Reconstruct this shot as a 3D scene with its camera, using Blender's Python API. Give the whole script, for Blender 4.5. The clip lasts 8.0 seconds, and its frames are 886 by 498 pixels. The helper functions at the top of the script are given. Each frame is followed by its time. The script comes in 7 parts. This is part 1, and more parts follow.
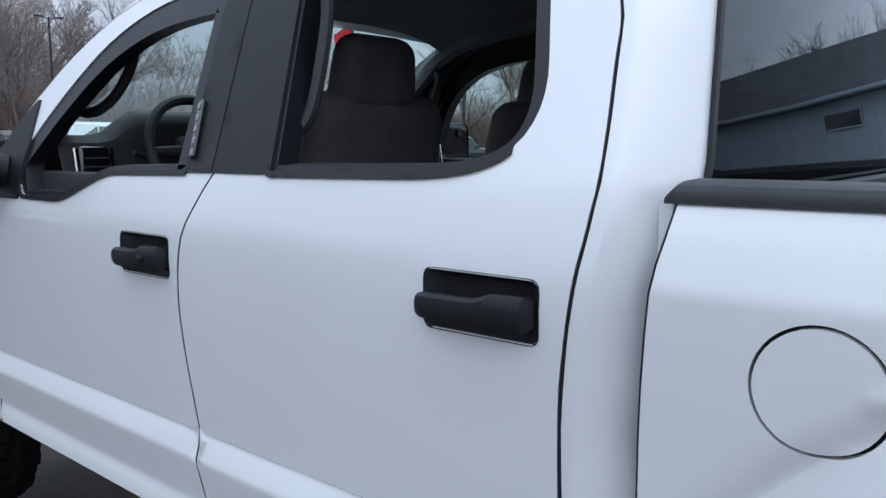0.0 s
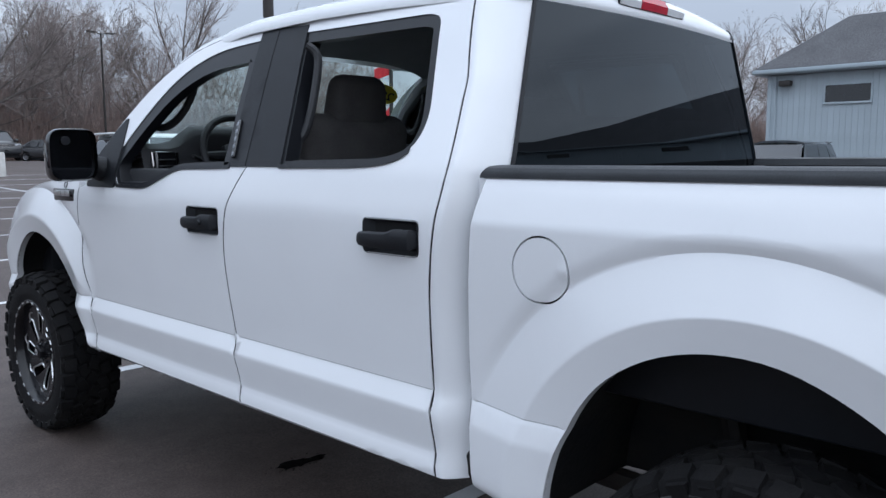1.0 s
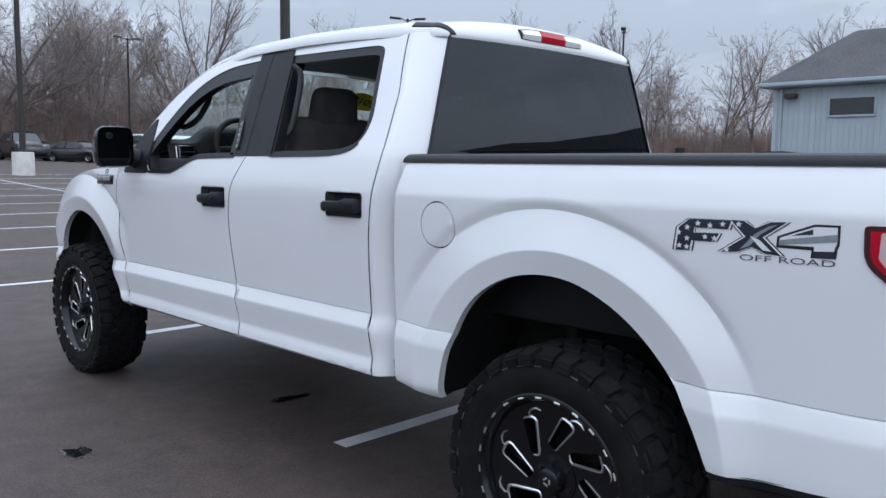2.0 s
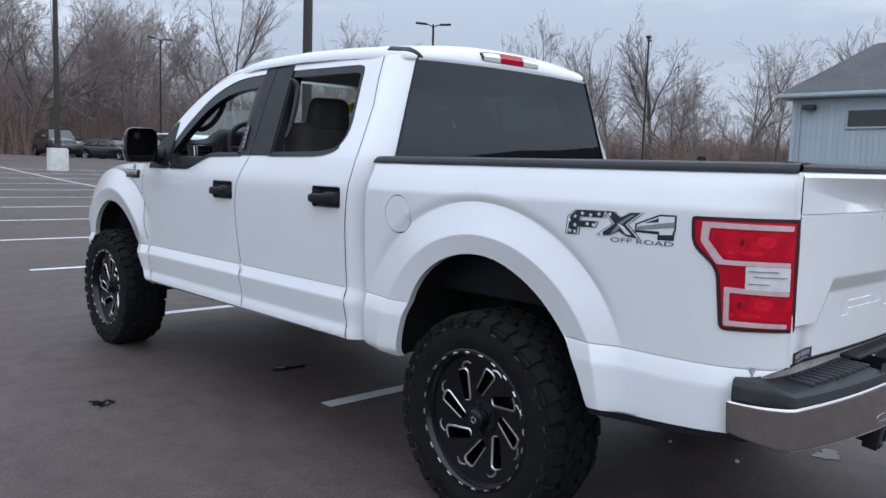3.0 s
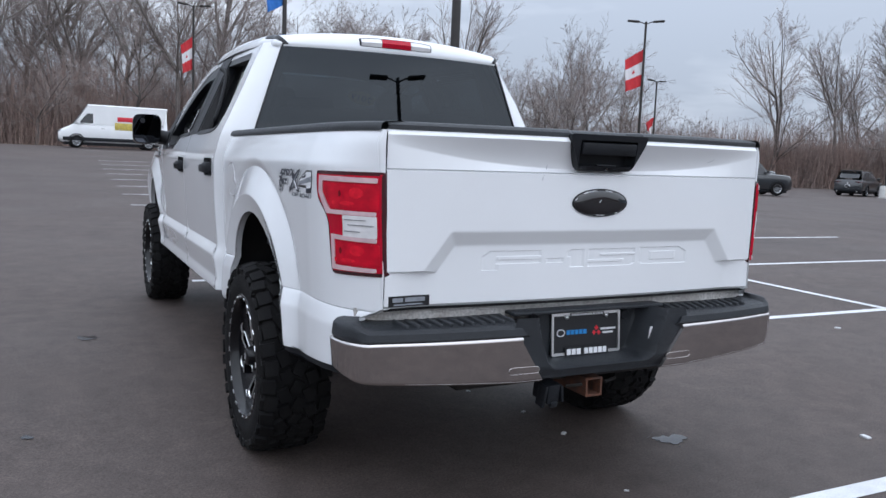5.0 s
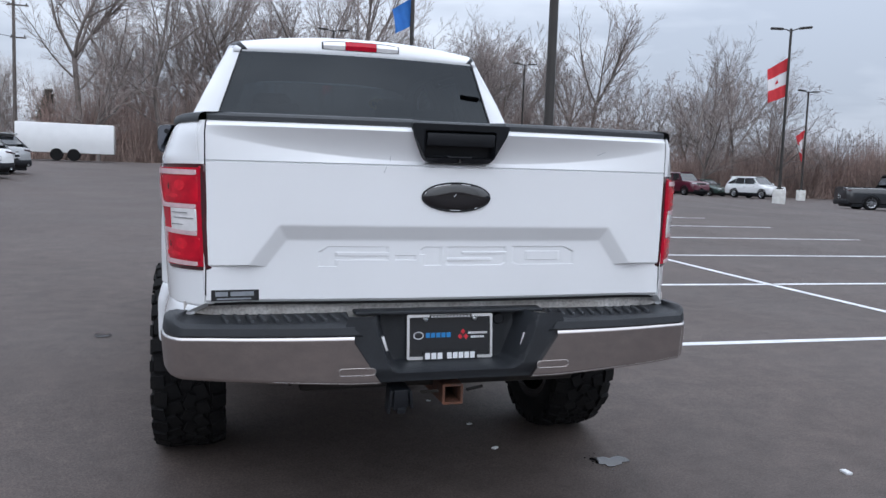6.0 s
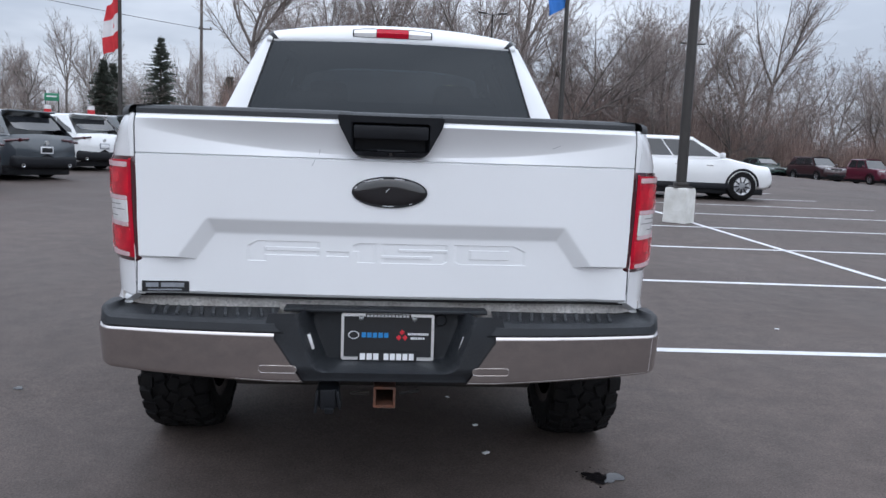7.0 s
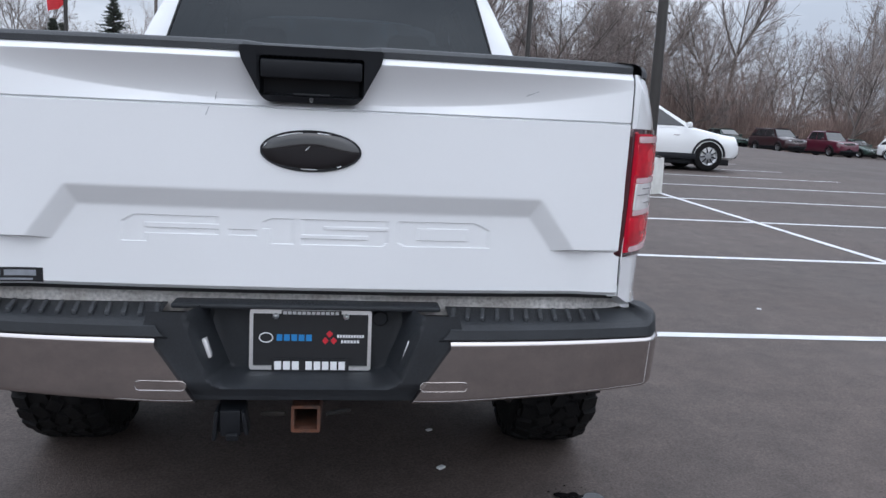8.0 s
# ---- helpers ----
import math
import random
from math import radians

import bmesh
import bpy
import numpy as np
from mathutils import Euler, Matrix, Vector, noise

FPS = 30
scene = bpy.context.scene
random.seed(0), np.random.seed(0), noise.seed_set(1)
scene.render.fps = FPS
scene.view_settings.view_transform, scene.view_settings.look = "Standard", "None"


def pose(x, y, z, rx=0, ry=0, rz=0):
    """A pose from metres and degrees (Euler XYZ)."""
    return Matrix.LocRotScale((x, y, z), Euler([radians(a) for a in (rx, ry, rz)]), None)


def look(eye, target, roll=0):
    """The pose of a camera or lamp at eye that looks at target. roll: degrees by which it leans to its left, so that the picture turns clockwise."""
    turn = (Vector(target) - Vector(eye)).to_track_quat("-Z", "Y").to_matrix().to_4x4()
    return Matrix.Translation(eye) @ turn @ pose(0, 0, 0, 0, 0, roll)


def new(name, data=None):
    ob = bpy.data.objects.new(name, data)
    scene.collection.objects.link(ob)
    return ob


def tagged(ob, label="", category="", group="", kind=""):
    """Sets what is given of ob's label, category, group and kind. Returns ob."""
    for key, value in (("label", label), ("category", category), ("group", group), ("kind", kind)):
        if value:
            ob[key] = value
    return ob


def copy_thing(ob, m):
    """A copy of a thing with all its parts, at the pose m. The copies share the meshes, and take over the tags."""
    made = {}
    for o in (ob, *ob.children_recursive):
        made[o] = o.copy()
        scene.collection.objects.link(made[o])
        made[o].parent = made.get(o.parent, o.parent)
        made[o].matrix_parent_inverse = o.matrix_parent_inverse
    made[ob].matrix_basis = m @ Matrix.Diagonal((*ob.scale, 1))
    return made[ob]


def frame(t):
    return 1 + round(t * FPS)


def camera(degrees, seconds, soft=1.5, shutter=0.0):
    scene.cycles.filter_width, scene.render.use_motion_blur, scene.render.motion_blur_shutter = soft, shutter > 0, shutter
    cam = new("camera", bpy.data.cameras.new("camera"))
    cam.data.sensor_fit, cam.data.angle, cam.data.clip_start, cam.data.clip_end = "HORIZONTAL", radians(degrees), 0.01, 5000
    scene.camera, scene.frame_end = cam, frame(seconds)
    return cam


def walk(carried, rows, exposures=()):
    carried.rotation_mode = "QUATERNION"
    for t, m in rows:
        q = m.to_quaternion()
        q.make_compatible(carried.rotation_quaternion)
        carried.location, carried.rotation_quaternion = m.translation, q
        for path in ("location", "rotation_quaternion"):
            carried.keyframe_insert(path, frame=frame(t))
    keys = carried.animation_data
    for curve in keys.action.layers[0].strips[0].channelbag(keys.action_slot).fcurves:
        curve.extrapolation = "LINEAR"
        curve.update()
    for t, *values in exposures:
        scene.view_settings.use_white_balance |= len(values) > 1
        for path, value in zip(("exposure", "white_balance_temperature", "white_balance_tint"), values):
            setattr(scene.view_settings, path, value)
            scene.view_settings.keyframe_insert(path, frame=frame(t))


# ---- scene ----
cam = camera(58.7, 8.0)
PATH = [
    (0, (-1.928, 0.289, 1.436), (-0.418, 1.577, 1.18), -0.2),
    (0.5, (-2.225, -0.074, 1.427), (-0.752, 1.257, 1.182), -0.5),
    (1, (-2.449, -0.555, 1.411), (-1.003, 0.808, 1.181), -0.2),
    (1.5, (-2.68, -0.998, 1.374), (-1.252, 0.384, 1.158), 0.2),
    (2.8, (-3.083, -1.888, 1.345), (-1.699, -0.46, 1.139), 1.6),
    (3, (-3.109, -2.007, 1.344), (-1.738, -0.565, 1.141), 1.8),
    (3.5, (-3.007, -2.429, 1.303), (-1.689, -0.939, 1.1), 2.0),
    (4, (-2.727, -2.763, 1.275), (-1.5, -1.197, 1.07), 2.3),
    (4.5, (-2.278, -3.038, 1.286), (-1.193, -1.371, 1.072), 2.3),
    (5, (-1.752, -3.37, 1.268), (-0.862, -1.592, 1.051), 2.3),
    (5.2, (-1.502, -3.441, 1.242), (-0.705, -1.62, 1.024), 2.2),
    (6.3, (-0.468, -3.653, 1.22), (-0.077, -1.701, 1.031), 2.2),
    (6.5, (-0.236, -3.655, 1.279), (0.011, -1.683, 1.055), 2.4),
    (7, (-0.019, -3.623, 1.282), (0.128, -1.643, 1.04), 2.48),
    (7.5, (0.065, -3.507, 1.266), (0.2, -1.531, 0.99), 2.62),
    (8, (0.083, -3.034, 1.234), (0.325, -1.074, 0.918), 3.13),
]
walk(cam, [(t, look(eye, target, roll)) for t, eye, target, roll in PATH], [(0, 0.22, 5860, 7), (1.5, 0.26, 5930, 8), (4.0, 0.34, 6030, 8.5), (8.0, 0.40, 6160, 9)])

# ---- world, sun, exposure ----
world = bpy.data.worlds.new("overcast_sky")
scene.world = world
world.use_nodes = True
wn, wl = world.node_tree.nodes, world.node_tree.links
wn.clear()
w_out = wn.new("ShaderNodeOutputWorld")
w_bg = wn.new("ShaderNodeBackground")
w_sky = wn.new("ShaderNodeTexSky")
w_sky.sky_type = "NISHITA"
w_sky.sun_disc = False
w_sky.sun_elevation, w_sky.sun_rotation = radians(52), radians(178)
w_sky.air_density, w_sky.dust_density = 1.0, 4.0
w_co = wn.new("ShaderNodeTexCoord")
w_map = wn.new("ShaderNodeMapping")
w_map.inputs["Scale"].default_value = (1.3, 1.3, 5.5)
w_noise = wn.new("ShaderNodeTexNoise")
w_noise.inputs["Scale"].default_value, w_noise.inputs["Detail"].default_value = 1.9, 5
w_ramp = wn.new("ShaderNodeValToRGB")
w_ramp.color_ramp.elements[0].position, w_ramp.color_ramp.elements[0].color = 0.41, (4.75, 5.15, 5.95, 1)
w_ramp.color_ramp.elements[1].position, w_ramp.color_ramp.elements[1].color = 0.60, (7.1, 7.45, 8.2, 1)
w_mix = wn.new("ShaderNodeMix")
w_mix.data_type = "RGBA"
w_mix.inputs[0].default_value = 0.93
wl.new(w_co.outputs["Generated"], w_map.inputs["Vector"])
wl.new(w_map.outputs["Vector"], w_noise.inputs["Vector"])
wl.new(w_noise.outputs["Fac"], w_ramp.inputs["Fac"])
wl.new(w_sky.outputs["Color"], w_mix.inputs[6])
wl.new(w_ramp.outputs["Color"], w_mix.inputs[7])
w_sep = wn.new("ShaderNodeSeparateXYZ")
wl.new(w_co.outputs["Generated"], w_sep.inputs[0])
w_rise = wn.new("ShaderNodeMapRange")
w_rise.inputs[1].default_value, w_rise.inputs[2].default_value = 0.05, 1.0
w_rise.inputs[3].default_value, w_rise.inputs[4].default_value = 0.90, 2.30
wl.new(w_sep.outputs["Z"], w_rise.inputs[0])
w_lift = wn.new("ShaderNodeVectorMath")
w_lift.operation = "SCALE"
wl.new(w_mix.outputs[2], w_lift.inputs[0])
wl.new(w_rise.outputs[0], w_lift.inputs["Scale"])
wl.new(w_lift.outputs[0], w_bg.inputs["Color"])
wl.new(w_bg.outputs["Background"], w_out.inputs["Surface"])
w_bg.inputs["Strength"].default_value = 0.09

sun = new("sun", bpy.data.lights.new("sun", "SUN"))
sun.data.energy, sun.data.angle, sun.data.color = 1.05, radians(160), (0.98, 0.985, 1.0)
sun.matrix_world = look((1, -25, 32), (0, 0, 0))


# ---- materials ----
def material(name, color, rough=0.5, metal=0.0, coat=0.0, spec=0.5, vary=0.0, vary_scale=4.0, grain=0.0, grain_scale=120.0,
             bump=0.0, bump_scale=60.0, color2=None, rand=0.0, coat_rough=0.03):
    """A principled surface with wear at two scales: broad tone changes and fine grain, and relief."""
    m = bpy.data.materials.new(name)
    m.use_nodes = True
    nt = m.node_tree
    n, l = nt.nodes, nt.links
    b = n["Principled BSDF"]
    b.inputs["Base Color"].default_value = (*color, 1)
    b.inputs["Roughness"].default_value = rough
    b.inputs["Metallic"].default_value = metal
    b.inputs["Coat Weight"].default_value = coat
    b.inputs["Coat Roughness"].default_value = coat_rough
    b.inputs["Specular IOR Level"].default_value = spec
    if vary or grain or bump or rand:
        co = n.new("ShaderNodeTexCoord")
    last = None
    if vary:
        t = n.new("ShaderNodeTexNoise")
        t.inputs["Scale"].default_value, t.inputs["Detail"].default_value = vary_scale, 6
        l.new(co.outputs["Object"], t.inputs["Vector"])
        r = n.new("ShaderNodeMapRange")
        r.inputs[1].default_value, r.inputs[2].default_value = 0.3, 0.7
        l.new(t.outputs["Fac"], r.inputs[0])
        mx = n.new("ShaderNodeMix")
        mx.data_type = "RGBA"
        other = color2 or tuple(c * (1 - vary) for c in color)
        mx.inputs[6].default_value, mx.inputs[7].default_value = (*color, 1), (*other, 1)
        l.new(r.outputs[0], mx.inputs[0])
        last = mx.outputs[2]
    if grain:
        t = n.new("ShaderNodeTexNoise")
        t.inputs["Scale"].default_value, t.inputs["Detail"].default_value = grain_scale, 3
        l.new(co.outputs["Object"], t.inputs["Vector"])
        r = n.new("ShaderNodeMapRange")
        r.inputs[1].default_value, r.inputs[2].default_value = 0.3, 0.7
        r.inputs[3].default_value, r.inputs[4].default_value = 1 - grain, 1 + grain
        l.new(t.outputs["Fac"], r.inputs[0])
        mx = n.new("ShaderNodeMix")
        mx.data_type, mx.blend_type = "RGBA", "MULTIPLY"
        mx.inputs[0].default_value = 1
        if last:
            l.new(last, mx.inputs[6])
        else:
            mx.inputs[6].default_value = (*color, 1)
        l.new(r.outputs[0], mx.inputs[7])
        last = mx.outputs[2]
    if rand:
        o = n.new("ShaderNodeObjectInfo")
        r = n.new("ShaderNodeMapRange")
        r.inputs[3].default_value, r.inputs[4].default_value = 1 - rand, 1 + rand
        l.new(o.outputs["Random"], r.inputs[0])
        mx = n.new("ShaderNodeMix")
        mx.data_type, mx.blend_type = "RGBA", "MULTIPLY"
        mx.inputs[0].default_value = 1
        if last:
            l.new(last, mx.inputs[6])
        else:
            mx.inputs[6].default_value = (*color, 1)
        l.new(r.outputs[0], mx.inputs[7])
        last = mx.outputs[2]
    if last:
        l.new(last, b.inputs["Base Color"])
    if bump:
        t = n.new("ShaderNodeTexNoise")
        t.inputs["Scale"].default_value, t.inputs["Detail"].default_value = bump_scale, 4
        l.new(co.outputs["Object"], t.inputs["Vector"])
        bp = n.new("ShaderNodeBump")
        bp.inputs["Strength"].default_value, bp.inputs["Distance"].default_value = bump, 0.01
        l.new(t.outputs["Fac"], bp.inputs["Height"])
        l.new(bp.outputs["Normal"], b.inputs["Normal"])
    return m


def glass_material(name, tint, gloss=1.0, density=1.0):
    """Thin glass: what lies behind it through the tint, and a sharp Fresnel reflection."""
    m = bpy.data.materials.new(name)
    m.use_nodes = True
    n, l = m.node_tree.nodes, m.node_tree.links
    n.clear()
    out = n.new("ShaderNodeOutputMaterial")
    tr = n.new("ShaderNodeBsdfTransparent")
    tr.inputs["Color"].default_value = (*tint, 1)
    gl = n.new("ShaderNodeBsdfGlossy")
    gl.inputs["Roughness"].default_value = 0.0
    gl.inputs["Color"].default_value = (gloss * 0.86, gloss * 0.93, gloss, 1)
    fr = n.new("ShaderNodeLayerWeight")
    fr.inputs["Blend"].default_value = 0.5
    pw = n.new("ShaderNodeMath")
    pw.operation = "POWER"
    pw.inputs[1].default_value = 5.5
    l.new(fr.outputs["Facing"], pw.inputs[0])
    sc = n.new("ShaderNodeMapRange")
    sc.inputs[3].default_value, sc.inputs[4].default_value = 0.052, 1.0
    l.new(pw.outputs[0], sc.inputs[0])
    mx = n.new("ShaderNodeMixShader")
    l.new(sc.outputs[0], mx.inputs[0])
    l.new(tr.outputs[0], mx.inputs[1])
    l.new(gl.outputs[0], mx.inputs[2])
    l.new(mx.outputs[0], out.inputs["Surface"])
    return m


PAINT = material("white_paint", (0.775, 0.787, 0.808), rough=0.25, coat=1.0, spec=0.4, vary=0.03, vary_scale=2.5, grain=0.012, grain_scale=700)
PLASTIC = material("black_plastic", (0.010, 0.0115, 0.015), rough=0.5, spec=0.3, vary=0.3, vary_scale=12, bump=0.12, bump_scale=900)
TRIM = material("satin_black_trim", (0.008, 0.009, 0.012), rough=0.38, spec=0.35, vary=0.2, vary_scale=8)
PAD = material("bumper_plastic", (0.021, 0.024, 0.029), rough=0.5, spec=0.4, vary=0.35, vary_scale=9, grain=0.2, grain_scale=300, bump=0.25, bump_scale=700)
CAPPLASTIC = material("rail_cap_plastic", (0.042, 0.046, 0.052), rough=0.55, spec=0.45, vary=0.3, vary_scale=9, grain=0.15, grain_scale=300, bump=0.2, bump_scale=700)
GLOSS = material("gloss_black", (0.006, 0.006, 0.008), rough=0.10, coat=0.8, vary=0.2, vary_scale=10)
CHROME = material("chrome", (0.56, 0.525, 0.515), rough=0.045, metal=1.0, vary=0.06, vary_scale=3, grain=0.02, grain_scale=200)
WHEELBLACK = material("wheel_black", (0.006, 0.006, 0.008), rough=0.22, spec=0.35, coat=0.15, vary=0.3, vary_scale=10)
MILLED = material("milled_aluminium", (0.86, 0.87, 0.88), rough=0.30, metal=1.0, grain=0.06, grain_scale=300)
RUBBER = material("tyre_rubber", (0.006, 0.006, 0.007), rough=0.75, spec=0.14, vary=0.4, vary_scale=9, color2=(0.012, 0.0115, 0.0115), grain=0.25, grain_scale=160, bump=0.3, bump_scale=260)
SCUFF = material("scuffed_rubber", (0.13, 0.13, 0.135), rough=0.8, vary=0.7, vary_scale=18, color2=(0.02, 0.02, 0.02))
LINER = material("wheelhouse_liner", (0.007, 0.008, 0.010), rough=0.85, spec=0.25, vary=0.5, vary_scale=7, color2=(0.016, 0.015, 0.014), bump=0.3, bump_scale=50)
FRAME = material("chassis_steel", (0.009, 0.009, 0.010), rough=0.7, spec=0.3, vary=0.5, vary_scale=8, color2=(0.020, 0.016, 0.013), bump=0.2, bump_scale=90)
RUST = material("rusty_steel", (0.12, 0.042, 0.02), rough=0.8, vary=0.6, vary_scale=40, color2=(0.05, 0.03, 0.024), bump=0.4, bump_scale=160)
GRIMY = material("grimy_paint", (0.52, 0.51, 0.50), rough=0.5, vary=0.5, vary_scale=9, color2=(0.30, 0.275, 0.255), grain=0.3, grain_scale=120)
# near-black that stands in for the shade in gaps between panels
SHADOWGAP = material("gap_shade", (0.004, 0.004, 0.005), rough=0.9, vary=0.2, vary_scale=20)
SEAT = material("seat_cloth", (0.16, 0.153, 0.152), rough=0.9, spec=0.2, vary=0.25, vary_scale=9, grain=0.25, grain_scale=420, bump=0.3, bump_scale=600)
DASH = material("dash_plastic", (0.026, 0.027, 0.031), rough=0.6, vary=0.2, vary_scale=8, bump=0.15, bump_scale=500)
HEADLINER = material("headliner_cloth", (0.17, 0.175, 0.185), rough=0.95, vary=0.12, vary_scale=6, grain=0.1, grain_scale=300)
RED = material("red_lens", (0.46, 0.003, 0.024), rough=0.15, spec=0.25, coat=0.25, vary=0.3, vary_scale=26, color2=(0.40, 0.002, 0.018))
REDFIELD = material("red_reflector", (0.60, 0.003, 0.022), rough=0.2, spec=0.25, coat=0.25, vary=0.4, vary_scale=22, color2=(0.36, 0.002, 0.016), bump=0.08, bump_scale=200)
REDDEEP = material("red_bulb", (0.20, 0.001, 0.010), rough=0.2, spec=0.3, coat=0.45, vary=0.5, vary_scale=60)
REDGLOW = material("facet_highlight", (0.74, 0.006, 0.028), rough=0.2, spec=0.3, coat=0.45, vary=0.3, vary_scale=60)
LENSGREY = material("lens_shadow", (0.22, 0.22, 0.23), rough=0.2, coat=0.6, vary=0.3, vary_scale=40)
DARKRED = material("dark_red_lens", (0.055, 0.002, 0.008), rough=0.12, coat=1.0, vary=0.3, vary_scale=20)
PALELENS = material("frosted_lens", (0.66, 0.46, 0.49), rough=0.25, coat=0.5, vary=0.2, vary_scale=30)
CLEARLENS = material("clear_lens", (0.82, 0.81, 0.82), rough=0.15, metal=0.15, coat=1.0, vary=0.15, vary_scale=30, bump=0.15, bump_scale=60)
GLASS_CLEAR = glass_material("clear_glass", (0.80, 0.90, 0.86))
GLASS_SIDE = glass_material("side_glass", (0.72, 0.84, 0.80), gloss=0.85)
GLASS_REAR_SIDE = glass_material("tinted_side_glass", (0.26, 0.32, 0.31), gloss=0.85)
GLASS_TINT = glass_material("privacy_glass", (0.042, 0.055, 0.07))
DECAL_DARK = material("decal_black", (0.012, 0.013, 0.016), rough=0.35, vary=0.2, vary_scale=60)
DECAL_NAVY = material("decal_navy", (0.018, 0.024, 0.040), rough=0.4, vary=0.3, vary_scale=50)
DECAL_SLATE = material("decal_slate", (0.10, 0.11, 0.13), rough=0.4, vary=0.2, vary_scale=60)
DECAL_GREY = material("decal_grey", (0.26, 0.28, 0.31), rough=0.4, vary=0.2, vary_scale=60)
DECAL_WHITE = material("decal_white", (0.75, 0.76, 0.78), rough=0.4, vary=0.06, vary_scale=40)
BLUE = material("plate_blue", (0.02, 0.22, 0.55), rough=0.4, vary=0.1, vary_scale=40)
PLATE_RED = material("plate_red", (0.60, 0.02, 0.04), rough=0.4, vary=0.1, vary_scale=40)
LINEPAINT = material("line_paint", (0.72, 0.73, 0.75), rough=0.7, vary=0.25, vary_scale=5, grain=0.12, grain_scale=160, bump=0.2, bump_scale=200)
BARK = material("bark", (0.20, 0.175, 0.162), rough=0.95, vary=0.45, vary_scale=1.6, color2=(0.12, 0.103, 0.096), rand=0.3, grain=0.25, grain_scale=30)
TWIG = material("twigs", (0.30, 0.255, 0.24), rough=0.95, vary=0.35, vary_scale=0.6, color2=(0.20, 0.17, 0.158), rand=0.3)
BRUSH = material("dry_brush", (0.33, 0.236, 0.205), rough=0.95, vary=0.5, vary_scale=0.25, color2=(0.23, 0.178, 0.160), grain=0.3, grain_scale=3)
NEEDLES = material("spruce_needles", (0.13, 0.15, 0.13), rough=0.9, vary=0.4, vary_scale=3, rand=0.2)
POLE = material("pole_bronze", (0.030, 0.026, 0.024), rough=0.55, vary=0.25, vary_scale=4, grain=0.1, grain_scale=60)
CONCRETE = material("white_concrete", (0.66, 0.66, 0.64), rough=0.85, vary=0.2, vary_scale=4, color2=(0.5, 0.49, 0.46), grain=0.08, grain_scale=60, bump=0.3, bump_scale=60)
WOODPOLE = material("weathered_wood", (0.15, 0.13, 0.12), rough=0.9, vary=0.3, vary_scale=2, grain=0.2, grain_scale=50)
SIDING = material("blue_grey_siding", (0.40, 0.46, 0.50), rough=0.75, vary=0.10, vary_scale=1.2, grain=0.05, grain_scale=40, rand=0.04)
ROOFING = material("asphalt_shingle", (0.115, 0.115, 0.122), rough=0.95, vary=0.25, vary_scale=1.2, grain=0.3, grain_scale=22, bump=0.4, bump_scale=30)
DARKGLASS = material("dark_window", (0.02, 0.022, 0.026), rough=0.06, coat=0.5, vary=0.3, vary_scale=3)


def asphalt_material():
    m = material("asphalt", (0.080, 0.0605, 0.0535), rough=0.72, spec=0.42, vary=0.25, vary_scale=0.22, color2=(0.063, 0.049, 0.044),
                 grain=0.45, grain_scale=110, bump=0.3, bump_scale=160)
    n, l = m.node_tree.nodes, m.node_tree.links
    b = n["Principled BSDF"]
    co = n.new("ShaderNodeTexCoord")
    # fine pale stone chips
    v = n.new("ShaderNodeTexVoronoi")
    v.inputs["Scale"].default_value = 55
    l.new(co.outputs["Object"], v.inputs["Vector"])
    r = n.new("ShaderNodeMapRange")
    r.inputs[1].default_value, r.inputs[2].default_value = 0.02, 0.14
    r.inputs[3].default_value, r.inputs[4].default_value = 1.0, 0.0
    l.new(v.outputs["Distance"], r.inputs[0])
    mx = n.new("ShaderNodeMix")
    mx.data_type = "RGBA"
    mx.inputs[7].default_value = (0.16, 0.15, 0.15, 1)
    old = b.inputs["Base Color"].links[0].from_socket
    # hand-sized blotches and darker seams of binder
    t0 = n.new("ShaderNodeTexNoise")
    t0.inputs["Scale"].default_value, t0.inputs["Detail"].default_value, t0.inputs["Roughness"].default_value = 5.0, 9, 0.72
    l.new(co.outputs["Object"], t0.inputs["Vector"])
    r0 = n.new("ShaderNodeMapRange")
    r0.inputs[1].default_value, r0.inputs[2].default_value = 0.32, 0.68
    r0.inputs[3].default_value, r0.inputs[4].default_value = 0.72, 1.28
    l.new(t0.outputs["Fac"], r0.inputs[0])
    m0 = n.new("ShaderNodeMix")
    m0.data_type, m0.blend_type = "RGBA", "MULTIPLY"
    m0.inputs[0].default_value = 1
    l.new(old, m0.inputs[6])
    l.new(r0.outputs[0], m0.inputs[7])
    l.new(m0.outputs[2], mx.inputs[6])
    s = n.new("ShaderNodeMath")
    s.operation = "MULTIPLY"
    s.inputs[1].default_value = 0.35
    l.new(r.outputs[0], s.inputs[0])
    l.new(s.outputs[0], mx.inputs[0])
    l.new(mx.outputs[2], b.inputs["Base Color"])
    # broad worn lanes change the gloss
    t = n.new("ShaderNodeTexNoise")
    t.inputs["Scale"].default_value, t.inputs["Detail"].default_value = 0.6, 5
    l.new(co.outputs["Object"], t.inputs["Vector"])
    r2 = n.new("ShaderNodeMapRange")
    r2.inputs[3].default_value, r2.inputs[4].default_value = 0.56, 0.80
    l.new(t.outputs["Fac"], r2.inputs[0])
    l.new(r2.outputs[0], b.inputs["Roughness"])
    return m


